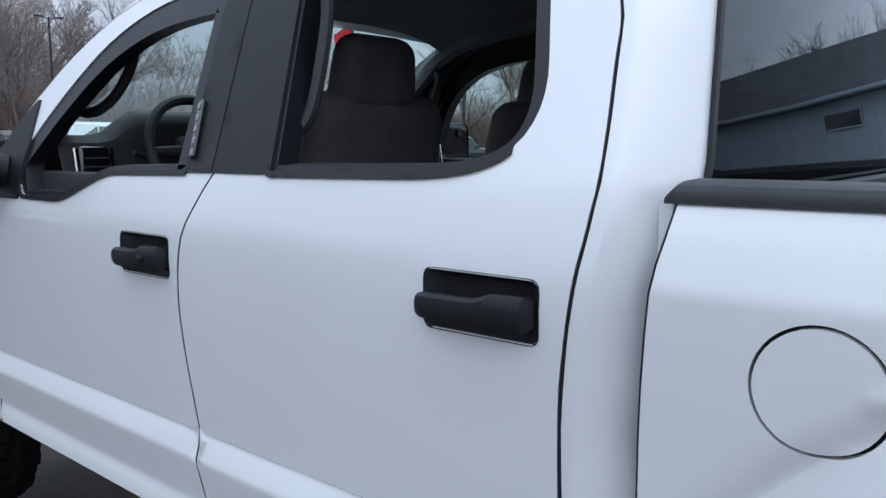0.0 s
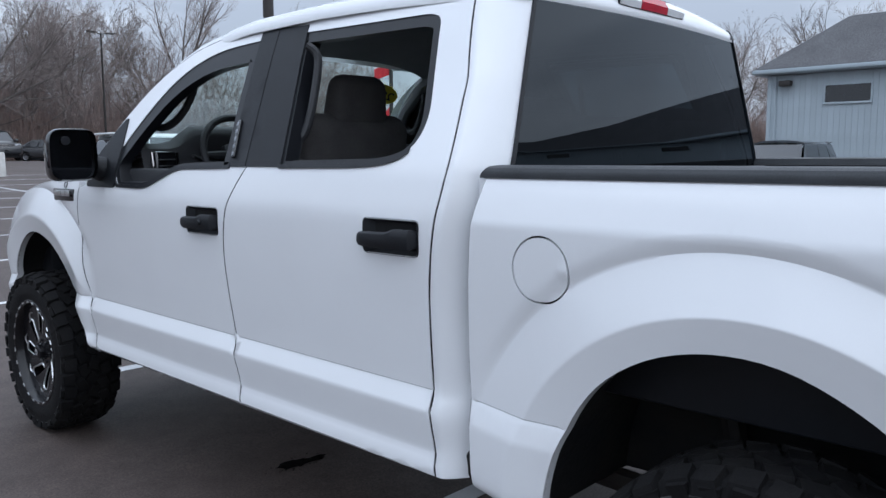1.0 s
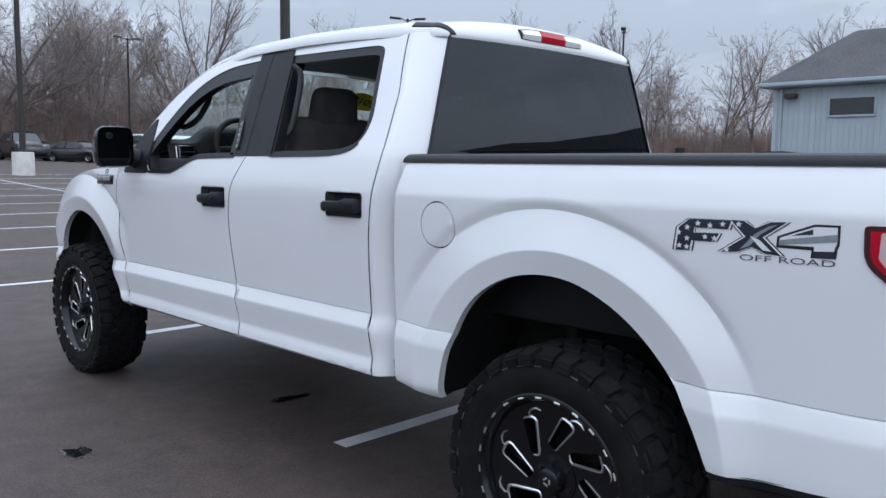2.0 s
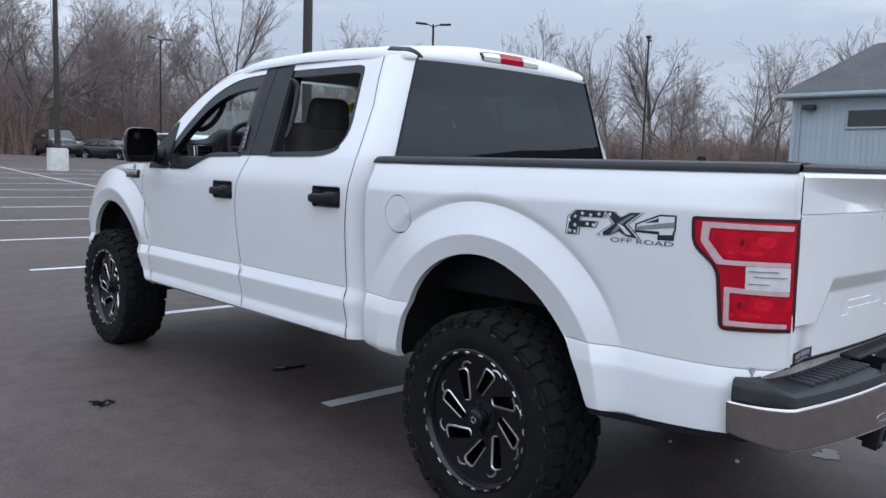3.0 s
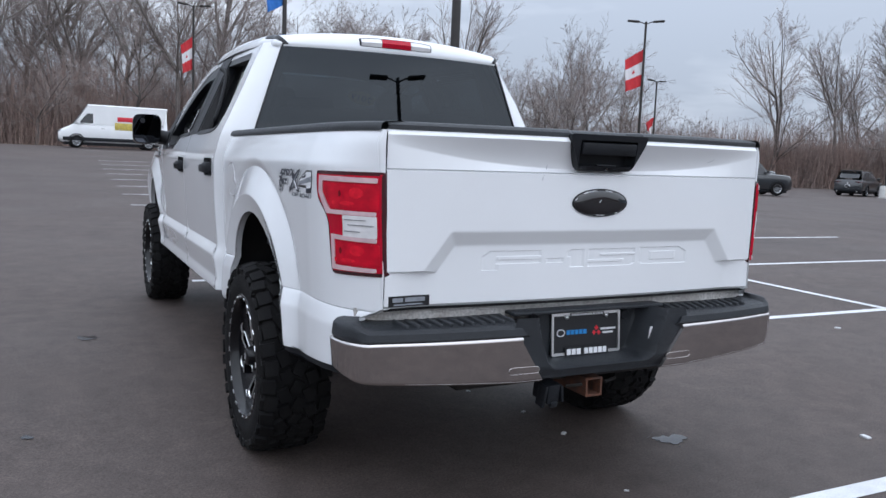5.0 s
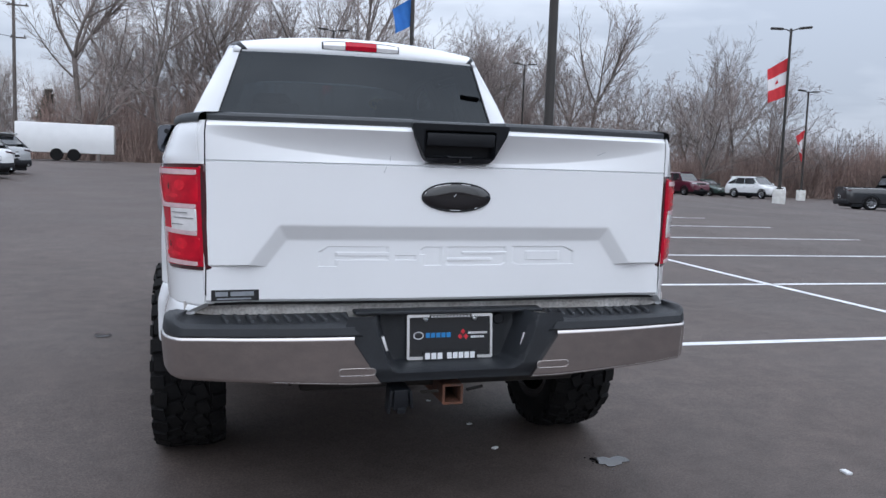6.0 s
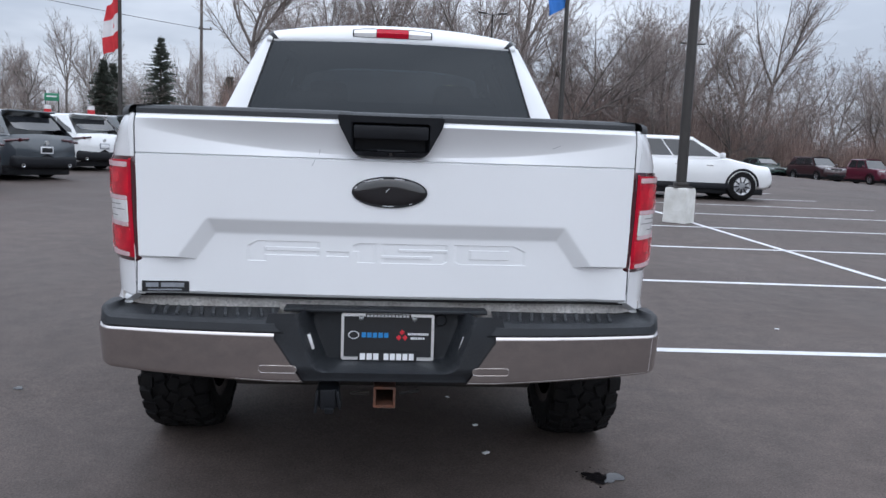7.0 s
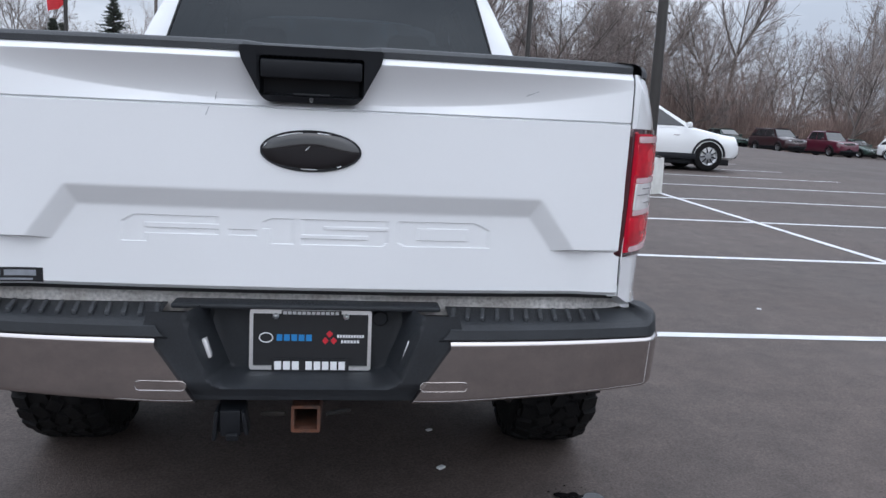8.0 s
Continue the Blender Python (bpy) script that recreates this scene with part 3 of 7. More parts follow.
def build_doors():
    fo = [Vector(p) for p in smooth_line(TOP_EDGE, 4)]
    front = [Vector((p[0] - GAP, p[1])) for p in smooth_line(SEAM_A, 3)]
    back = [Vector((p[0] + GAP, p[1])) for p in smooth_line(SEAM_B, 3)]
    # front door: down the front seam, along the sill, up the B-pillar, forward along the roof
    outline = [Vector((2.985, 1.31))] + front + back[::-1] + [Vector((B_TOP[0] + GAP, B_TOP[1]))] + [p for p in fo[::-1] if p[0] > B_TOP[0] + 0.05] + [Vector((2.985, 1.40))]
    door_f = panel(outline, cab_side(), [WIN_F, shrink(handle_outline(*HANDLE_F), 0.003)], 0.03, 0.03, (1, 0, 0), CAB_ROWS)
    tops = [Vector(p) for p in smooth_line(TOP_EDGE2, 4)]
    rear = [Vector((p[0] + GAP, p[1])) for p in smooth_line(SEAM_C, 3)]
    outline_r = [Vector((p[0] - GAP, p[1])) for p in smooth_line(SEAM_B, 3)] + rear[::-1] + [p for p in tops[::-1] if p[0] > 0.98 and p[0] < B_TOP[0] - 0.03] + [Vector((B_TOP[0] - GAP, B_TOP[1]))]
    door_r = panel(outline_r, cab_side(), [WIN_R, shrink(handle_outline(*HANDLE_R), 0.003)], 0.03, 0.03, (1, 0, 0), CAB_ROWS)
    doors = {}
    for key, bm, nm in (("f", door_f, "front_door"), ("r", door_r, "rear_door")):
        doors[key] = both_sides(nm, bm, PAINT, truck, truck)
    # black weatherstrip round the openings, glass behind it
    for key, win, gl in (("f", WIN_F, GLASS_SIDE), ("r", WIN_R, GLASS_REAR_SIDE)):
        hole = [Vector((p[0], p[1] - 0.034)) for p in shrink(win, 0.044)] if key == "f" else [Vector((p[0], p[1] - 0.014)) for p in shrink(win, 0.024)]
        strip_bm = panel(win, lambda y, z: Vector((-cab_width(y, z) + 0.004, y, z)), [hole], 0.02, 0.05, (1, 0, 0))
        both_sides("window_frame", strip_bm, TRIM, *doors[key])
        pane = panel(shrink(win, 0.015), lambda y, z: Vector((-cab_width(y, z) + 0.018, y, z)), (), 0.08)
        ob = part("window_glass", mirrored(pane), gl, doors[key][1], "greenish side window glass")
        ob.visible_shadow = False
        pane.free()
        sill = [p for p in win if p[1] < (1.46 if key == "r" else 1.405) and (key == "f" or p[0] > 0.95)]
        sill = sorted(sill, key=lambda p: p[0])
        low = [Vector((p[0], p[1] - 0.013)) for p in sill]
        belt = panel(sill + low[::-1], lambda y, z: Vector((-cab_width(y, z) - 0.005, y, z)), (), 0.02, 0.012, (1, 0, 0))
        both_sides("belt_moulding", belt, TRIM, *doors[key], "black window-sill moulding")
    # dark inner faces of the doors and their frames
    for key, shape, win in (("f", outline, WIN_F), ("r", outline_r, WIN_R)):
        lining = panel(shape, lambda y, z: Vector((-cab_width(y, z) + 0.036, y, z)), [shrink(win, 0.012)], 0.07, 0.03, (1, 0, 0))
        both_sides("door_inner_panel", lining, DASH, *doors[key], "dark grey inner door lining")
    # black B-pillar applique on both doors
    app_f = panel([(1.866, 1.392), (1.974, 1.852), (1.980, 1.880), (1.876, 1.884), (1.764, 1.392)], cab_side(0.004), (), 0.04, 0.01, (1, 0, 0))
    both_sides("pillar_cover", app_f, PLASTIC, *doors["f"])
    app_r = panel([(1.7595, 1.392), (1.8715, 1.884), (1.700, 1.878), (1.694, 1.850), (1.562, 1.392)], cab_side(0.003), (), 0.04, 0.01, (1, 0, 0))
    both_sides("pillar_cover", app_r, PLASTIC, *doors["r"])
    # keypad strip with five pads on the front door's pillar cover
    key = bmesh.new()
    def on_b(t, off):
        y, z = 1.842 + 0.050 * t, 1.420 + 0.135 * t
        return Vector((-cab_width(y, z) - off, y, z))
    add_box(key, (on_b(0.5, 0.010)), (0.010, 0.020, 0.150), 0.004, (-17, 26, 0))
    kp, _ = part("keypad", key, GLOSS, doors["f"][0], "black entry keypad strip"), None
    for i in range(5):
        b = bmesh.new()
        add_box(b, on_b(0.12 + 0.19 * i, 0.0165), (0.002, 0.009, 0.016), 0.0008, (-17, 26, 0))
        part("keypad_button", b, DECAL_GREY, doors["f"][0])
    # black tubes carry the shade of the door joints in their colour
    for line in (SEAM_A, SEAM_B + [], SEAM_C, [SEAM_B[0], B_TOP], TOP_EDGE[1:] + TOP_EDGE2[1:]):
        pts = smooth_line(line, 4) if len(line) > 2 else [Vector(line[0]).lerp(Vector(line[1]), t / 8) for t in range(9)]
        b = bmesh.new()
        add_tube(b, [Vector((-cab_width(p[0], p[1]) + 0.0042, p[0], p[1])) for p in pts], 0.0042, 6)
        both_sides("door_joint", b, SHADOWGAP, truck, truck)
    # mirror sail panels and mirrors
    sail = panel(rounded([(2.985, 1.30), (2.71, 1.30), (2.745, 1.46), (2.80, 1.60), (2.86, 1.55), (2.965, 1.415)], 0.02), cab_side(0.006), (), 0.03, 0.012, (1, 0, 0))
    both_sides("mirror_sail", sail, PLASTIC, *doors["f"])
    for s in (-1, 1):
        door = doors["f"][0 if s < 0 else 1]
        arm = bmesh.new()
        add_tube(arm, [(s * 0.95, 2.86, 1.375), (s * 0.99, 2.87, 1.385), (s * 1.05, 2.87, 1.40)], [0.055, 0.050, 0.05], 10)
        part("mirror_arm", arm, PLASTIC, door)
        def shell(u, v):
            a = 2 * math.pi * u
            ca, sa = math.cos(a), math.sin(a)
            px = math.copysign(abs(ca) ** 0.42, ca) * 0.100
            pz = math.copysign(abs(sa) ** 0.42, sa) * 0.108
            k = interp(v, [0, 0.12, 0.4, 0.75, 1.0], [0.95, 1.0, 0.97, 0.82, 0.45])
            return Vector((s * (1.105 + px * k), 2.775 + 0.135 * v + 0.0 * u, 1.44 + pz * k - 0.02 * v))
        head = grid_surface(shell, 40, 10)
        bmesh.ops.remove_doubles(head, verts=head.verts, dist=0.0005)
        bmesh.ops.holes_fill(head, edges=[e for e in head.edges if len(e.link_faces) == 1 and e.verts[0].co.y > 2.86 and e.verts[1].co.y > 2.86])
        h = part("mirror_housing", head, GLOSS, door, "gloss black door mirror housing")
        face = panel([(1.105 + 0.093 * math.copysign(abs(math.cos(a)) ** 0.45, math.cos(a)), 1.44 + 0.101 * math.copysign(abs(math.sin(a)) ** 0.45, math.sin(a)))
                      for a in (2 * math.pi * (k + 0.5) / 40 for k in range(40))], lambda x, z: Vector((s * x, 2.790 - 0.10 * (x - 1.105), z)), (), 0.06)
        part("mirror_glass", face, material("mirror_glass", (0.09, 0.095, 0.11), rough=0.02, metal=1.0), h)
        spot = lathe([(0.0, 0.0), (0.0, 0.016), (0.002, 0.018), (0.006, 0.018)], 20, "y", (s * 1.135, 2.775, 1.495))
        part("spot_mirror", spot, TRIM, h)
    # handles
    for key, y, z, w, lock in (("f", *HANDLE_F, True), ("r", *HANDLE_R, False)):
        cup, bar = door_handle(y, z, w, lock)
        a, b = both_sides("handle_surround", cup, PLASTIC, *doors[key])
        both_sides("door_handle", bar, PLASTIC, *doors[key], "black plastic pull handle")
    return doors


doors = build_doors()


def roof_edge_z(y):
    return interp(y, [0.70, 0.95, 1.3, 1.63, 2.05, 2.25, 2.42, 2.6], [1.893, 1.918, 1.936, 1.945, 1.940, 1.922, 1.895, 1.845])


def build_cab():
    # roof with its crown and rolled edges
    def roof(u, v):
        y = 0.800 + v * (2.50 - 0.800)
        s = (u - 0.5) * 2
        y += 0.10 * (1 - s * s) * max(0, v - 0.5) * 2 + 0.012 * (1 - s * s) * (1 - v)
        we = (0.705 - 0.02 * step01(2.1, 2.5, y)) * (1 - 0.055 * step01(1.0, 0.80, y))
        a = abs(s)
        if a < 0.86:
            x = we * 0.93 * a / 0.86
            z = roof_edge_z(y) + 0.050 * (1 - (a / 0.86) ** 2.2) + 0.004
        else:
            t = (a - 0.86) / 0.14
            x = we * (0.93 + 0.07 * math.sin(t * math.pi / 2)) + 0.012 * t
            z = roof_edge_z(y) + 0.004 - 0.052 * (1 - math.cos(t * math.pi / 2))
        return Vector((math.copysign(x, s), y, z))
    def back_y(z):
        return 0.745 + 0.10 * max(0.0, z - 1.42)
    def roof_all(u, v):
        if v > 0.16:
            return roof(u, 0.035 + 0.965 * (v - 0.16) / 0.84)
        t = v / 0.16 * math.pi / 2
        s = (u - 0.5) * 2
        p = roof(u, 0.035)
        zb = 1.856 + 0.012 * (1 - s * s)
        q = Vector((p.x * 0.935, back_y(zb) - 0.008 - 0.006 * (1 - s * s), zb))
        return Vector((q.x + (p.x - q.x) * math.sin(t), q.y + (p.y - q.y) * (1 - math.cos(t)), q.z + (p.z - q.z) * math.sin(t)))
    part("roof", grid_surface(roof_all, 60, 56, (0, 0.004, -0.010)), PAINT, truck)
    # dark joint strips at the rear ends of the roof ditches
    for s in (-1, 1):
        def ditch(u, v):
            return roof_all(0.5 + s * (0.452 + 0.022 * u), 0.20 * v) + Vector((0, -0.003, 0.003))
        part("ditch_strip", grid_surface(ditch, 3, 20, (0, 0.004, -0.004)), TRIM, truck, "dark roof joint strip")
    # roof rails between doors and roof, down to the windscreen pillars
    top = smooth_line(TOP_EDGE + TOP_EDGE2[1:], 4)
    def rail(u, v):
        f = u * (len(top) - 1)
        i = min(int(f), len(top) - 2)
        p = top[i] + (top[i + 1] - top[i]) * (f - i)
        y, z = p[0], p[1] + 0.003
        o = Vector((-cab_width(y, z), y, z))
        k = step01(2.35, 2.95, y)
        fwd = 0.085 * k
        return o + Vector((0.040 * v + 0.035 * v * k, fwd * v, (0.030 * math.sin(v * math.pi / 2)) * (1 - 0.4 * k)))
    both_sides("roof_rail", grid_surface(rail, 60, 6, (0.01, 0, -0.006)), PAINT, truck, truck)
    # cab rear quarter, rolled round to the back
    def quarter(u, v):
        z = 0.565 + v * (1.872 - 0.565)
        seam = interp(z, [p[1] for p in SEAM_C[::-1]], [p[0] for p in SEAM_C[::-1]]) - GAP
        w, yb, gx = cab_width(0.8, z), back_y(z), glass_x(z)
        if u < 0.06:
            return Vector((-w, seam - 0.02 * u / 0.06, z))
        t = (u - 0.06) / 0.94
        y0 = seam - 0.02
        return Vector((-(w + (gx - w) * t ** 1.22), y0 + (yb - y0) * (1 - (1 - t) ** 1.15), z))
    def glass_x(z):
        return interp(z, [1.30, 1.42, 1.855, 1.9], [0.833, 0.790, 0.643, 0.62])
    both_sides("cab_corner", grid_surface(quarter, 26, 44), PAINT, truck, truck)
    # back glass, panel under and header over it
    def pane(u, v):
        z = 1.36 + v * (1.862 - 1.36)
        s = (u - 0.5) * 2
        return Vector((s * (glass_x(z) + 0.004), back_y(z) - 0.004 - 0.006 * (1 - s * s), z))
    bg = part("rear_glass", grid_surface(pane, 24, 10), GLASS_TINT, truck, "dark tinted rear window")
    def frame_edge(u, v):
        z = 1.36 + v * (1.868 - 1.36)
        return Vector((-(glass_x(z) + 0.004 - 0.009 * u), back_y(z) - 0.0085 - 0.002 * u, z))
    both_sides("glass_seal", grid_surface(frame_edge, 2, 16, (0, 0.006, 0)), TRIM, bg, bg)
    def lower(u, v):
        s = (u - 0.5) * 2
        return Vector((s * 0.90, 0.745, 0.62 + 0.75 * v))
    part("cab_back_panel", grid_surface(lower, 8, 8, (0, 0.02, 0)), PAINT, truck)
    # high brake lamp: clear ends, red middle
    lamp = new("brake_lamp")
    lamp.parent = truck
    def lamp_body(x0, x1, h, d, name, mat, lab=""):
        bm = bmesh.new()
        n = 8
        rings = []
        for i in range(n + 1):
            x = x0 + (x1 - x0) * i / n
            yy = 0.788 - d - 0.010 * (1 - (x / 0.65) ** 2)
            zc = 1.903 + 0.008 * (1 - (x / 0.3) ** 2)
            hh = h * (1 - 0.25 * max(0, abs(x) - 0.15) / 0.07)
            rings.append([bm.verts.new(p) for p in ((x, yy + 0.075, zc - hh / 2), (x, yy, zc - hh / 2), (x, yy - 0.004, zc), (x, yy + 0.010, zc + hh / 2), (x, yy + 0.075, zc + hh / 2 + 0.006))])
        for a, b in zip(rings, rings[1:]):
            for k in range(5):
                bm.faces.new((a[k], a[(k + 1) % 5], b[(k + 1) % 5], b[k]))
        bm.faces.new(rings[0]), bm.faces.new(rings[-1][::-1])
        return part(name, bm, mat, lamp, lab)
    lamp_body(-0.215, 0.215, 0.054, 0.0, "lamp_base", TRIM)
    lamp_body(-0.208, -0.088, 0.044, 0.006, "clear_lens", CLEARLENS, "clear cargo-lamp lens")
    lamp_body(0.088, 0.208, 0.044, 0.006, "clear_lens", CLEARLENS, "clear cargo-lamp lens")
    lamp_body(-0.086, 0.086, 0.046, 0.007, "red_lens", RED, "red brake-lamp lens")
    # windscreen
    def screen(u, v):
        s = (u - 0.5) * 2
        wt = 0.80 - 0.17 * v
        return Vector((s * wt, 3.06 + 0.22 * (1 - s * s) - v * 0.60 - 0.06 * v * (1 - s * s), 1.40 + 0.06 * (1 - s * s) * (1 - v) + v * 0.475 + 0.05 * v * (1 - s * s)))
    ws = part("windscreen", grid_surface(screen, 16, 8), GLASS_CLEAR, truck, "clear curved windscreen glass")
    ws.visible_shadow = False
    # sticker band with the model year inside the windscreen
    def sticker(u, v):
        p = screen(0.80 + 0.15 * u, 0.64 + 0.20 * v - 0.05 * u)
        return p + Vector((0, -0.012, -0.008))
    def oval_sticker(u, v):
        a = 2 * math.pi * u
        return sticker(0.5 + 0.5 * v * math.cos(a), 0.5 + 0.5 * v * math.sin(a))
    part("year_sticker", grid_surface(oval_sticker, 32, 4, (0, -0.001, 0)), material("sticker_yellow", (0.75, 0.62, 0.03), rough=0.5, vary=0.1, vary_scale=30), ws, "yellow oval year sticker")
    st = bpy.data.curves.new("year", "FONT")
    st.body, st.size, st.align_x, st.align_y, st.extrude = "2019", 0.085, "CENTER", "CENTER", 0.0006
    tmp = new("tmp", st)
    dg = bpy.context.evaluated_depsgraph_get()
    me = bpy.data.meshes.new_from_object(tmp.evaluated_get(dg))
    bpy.data.objects.remove(tmp)
    me.materials.clear()
    me.materials.append(DECAL_DARK)
    yo = new("year_digits", me)
    yo.parent = ws
    c, cx, cz = sticker(0.5, 0.5), sticker(0.6, 0.5) - sticker(0.4, 0.5), sticker(0.5, 0.6) - sticker(0.5, 0.4)
    ax = cx.normalized()
    az = (cz - ax * cz.dot(ax)).normalized()
    nn = ax.cross(az)
    # it faces outwards, so it reads reversed from inside
    yo.matrix_basis = Matrix.Translation(c + Vector((0, -0.004, -0.002))) @ Matrix((-ax, az, -nn)).transposed().to_4x4()
    # front wing
    wing_top = [(3.10, 1.325), (3.38, 1.318), (3.62, 1.295), (3.84, 1.245), (3.96, 1.16), (4.03, 1.06), (4.11, 0.90), (4.14, 0.70)]
    outline = [Vector((p[0] + GAP, p[1])) for p in smooth_line(SEAM_A, 3)][::-1] + [Vector((3.075 + GAP, 1.325))] + smooth_line(wing_top, 4)[1:] + [Vector((4.14, 0.62))] + FRONT_ARCH[::-1]
    both_sides("front_wing", panel(outline, cab_side(), (), 0.028, 0.03, (1, 0, 0), CAB_ROWS, [ring(3.62, 0.54, 0.52, 0.54, e) for e in (1.50, 1.46, 1.432, 1.42, 1.408, 1.39, 1.35, 1.18, 1.16, 1.14)]), PAINT, truck, truck)
    # bonnet
    def bonnet(u, v):
        s = (u - 0.5) * 2
        y = 3.03 + v * 1.12
        ze = interp(y, [3.0, 3.38, 3.62, 3.84, 3.96, 4.05, 4.15], [1.335, 1.33, 1.307, 1.26, 1.19, 1.10, 0.98])
        w = interp(y, [3.0, 3.8, 4.15], [0.945, 0.915, 0.86])
        a = abs(s)
        return Vector((s * w, y + 0.16 * (1 - s * s) * v, ze + (0.05 + 0.07 * step01(4.0, 3.1, y)) * step01(1.0, 0.72, a) - 0.01 * a))
    part("bonnet", grid_surface(bonnet, 28, 18, (0, 0, -0.02)), PAINT, truck)
    nose = bmesh.new()
    add_box(nose, (0, 4.10, 0.93), (1.60, 0.30, 0.34), 0.05)
    part("grille", nose, PLASTIC, truck)
    fb = bmesh.new()
    add_box(fb, (0, 4.16, 0.70), (1.80, 0.32, 0.22), 0.06)
    part("front_bumper", fb, CHROME, truck)
    # wing badge: raised dark plate with silver bars
    badge = bmesh.new()
    wx = cab_width(3.22, 1.255)
    add_box(badge, (-wx - 0.003, 3.235, 1.256), (0.008, 0.215, 0.056), 0.004, (0, 0, 1.5))
    bd = part("wing_badge", badge, GLOSS, truck, "dark wing badge with silver bars")
    for yb, ww in ((3.316, 0.040), (3.280, 0.014), (3.240, 0.044), (3.188, 0.044)):
        bb = bmesh.new()
        add_box(bb, (-wx - 0.008, yb, 1.264), (0.004, ww, 0.028), 0.0015)
        part("badge_bar", bb, MILLED, bd)
    circ = bmesh.new()
    add_tube(circ, [(-cab_width(3.235 + 0.018 * math.cos(a), 1.303 + 0.015 * math.sin(a)) - 0.002, 3.235 + 0.018 * math.cos(a), 1.303 + 0.015 * math.sin(a)) for a in (2 * math.pi * k / 6 for k in range(7))], 0.0022, 6)
    part("badge_ring", circ, DECAL_DARK, bd)
    # sill underside, and a near-black sheet for the shade inside the door gaps
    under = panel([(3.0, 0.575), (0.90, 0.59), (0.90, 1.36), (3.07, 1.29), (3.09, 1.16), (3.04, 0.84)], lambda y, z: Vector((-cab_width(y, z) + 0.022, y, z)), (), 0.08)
    both_sides("door_gap_shade", under, SHADOWGAP, truck, truck)
    fl = bmesh.new()
    add_box(fl, (0, 1.95, 0.60), (1.84, 2.5, 0.09), 0.02)
    part("cab_floor", fl, FRAME, truck)


build_cab()


def build_bed():
    front = [(0.733, 1.372), (0.738, 1.33), (0.750, 1.25), (0.762, 1.05), (0.764, 0.80), (0.750, 0.60), (0.742, 0.565)]
    outline = [Vector(p) for p in smooth_line(front, 3)] + [Vector((0.66, 0.560)), Vector((0.56, 0.545))] + REAR_ARCH + [Vector((-0.62, 0.578)), Vector((-0.985, 0.595)),
               Vector((-1.0, 0.62)), Vector((-1.005, 0.765)), Vector((-1.064, 0.80)), Vector((-1.066, 1.1)), Vector((-1.062, 1.372))]
    fuel = [(0.535 + 0.082 * math.cos(a), 1.156 + 0.082 * math.sin(a)) for a in (2 * math.pi * k / 40 for k in range(40))]
    rings = [ring(0.03, 0.492, 0.480, 0.55, e) for e in (1.50, 1.475, 1.45, 1.430, 1.42, 1.410, 1.395, 1.36, 1.30, 1.24, 1.185, 1.172, 1.165, 1.158, 1.145)]
    skin = panel(outline, bed_side(), [fuel], 0.024, 0.03, (1, 0, 0), BED_ROWS, rings)
    left = part("bed_side", skin, PAINT, truck)
    part("bed_side", mirrored(panel(outline, bed_side(), (), 0.032, 0.03, (1, 0, 0))), PAINT, truck)
    # fuel flap, set in with a dark joint and a finger dimple
    small = [(0.535 + 0.0772 * math.cos(a), 1.156 + 0.0772 * math.sin(a)) for a in (2 * math.pi * k / 40 for k in range(40))]
    def flap(y, z):
        d = math.hypot((y - 0.467) / 0.014, (z - 1.158) / 0.024)
        return Vector((-bed_width(y, z) - 0.001 - 0.010 * step01(1.0, 0.2, d), y, z))
    part("fuel_flap", panel(small, flap, (), 0.012, 0.012, (1, 0, 0)), PAINT, left, "round fuel filler flap")
    part("fuel_recess", panel(fuel, lambda y, z: Vector((-bed_width(y, z) + 0.012, y, z)), (), 0.05), SHADOWGAP, left)
    # dark joint between cab and bed
    jt = bmesh.new()
    add_tube(jt, [Vector((-bed_width(p[0], p[1]) + 0.006, p[0] + 0.0035, p[1])) for p in smooth_line(front, 3)], 0.0022, 6)
    both_sides("bed_joint", jt, SHADOWGAP, truck, truck)
    # plastic rail caps
    def cap(u, v):
        y = 0.752 - v * (0.752 + 1.068)
        wv = bed_width(y, 1.365)
        prof = [(0.003, 1.368), (0.004, 1.382), (-0.002, 1.393), (-0.014, 1.398), (-0.060, 1.400), (-0.115, 1.396), (-0.122, 1.370)]
        f = u * (len(prof) - 1)
        i = min(int(f), len(prof) - 2)
        a, b = prof[i], prof[i + 1]
        ox, z = a[0] + (b[0] - a[0]) * (f - i), a[1] + (b[1] - a[1]) * (f - i)
        y -= 0.022 * max(0.0, (z - 1.374) / 0.026) * (1 - v)
        return Vector((-(wv + ox), y, z))
    both_sides("bed_rail_cap", grid_surface(cap, 12, 40), CAPPLASTIC, truck, truck)
    # liner
    for nm, c, sz, bv in (("bed_wall", (-0.785, -0.11, 1.11), (0.03, 1.70, 0.53), 0.008), ("bed_wall", (0.785, -0.11, 1.11), (0.03, 1.70, 0.53), 0.008),
                          ("bed_wheel_box", (-0.66, 0.0, 0.99), (0.22, 1.0, 0.26), 0.06), ("bed_wheel_box", (0.66, 0.0, 0.99), (0.22, 1.0, 0.26), 0.06),
                          ("bed_floor", (0, -0.11, 0.86), (1.58, 1.72, 0.04), 0.01), ("bed_front_wall", (0, 0.70, 1.11), (1.66, 0.04, 0.52), 0.01)):
        bm = bmesh.new()
        add_box(bm, c, sz, bv)
        part(nm, bm, PLASTIC, truck)
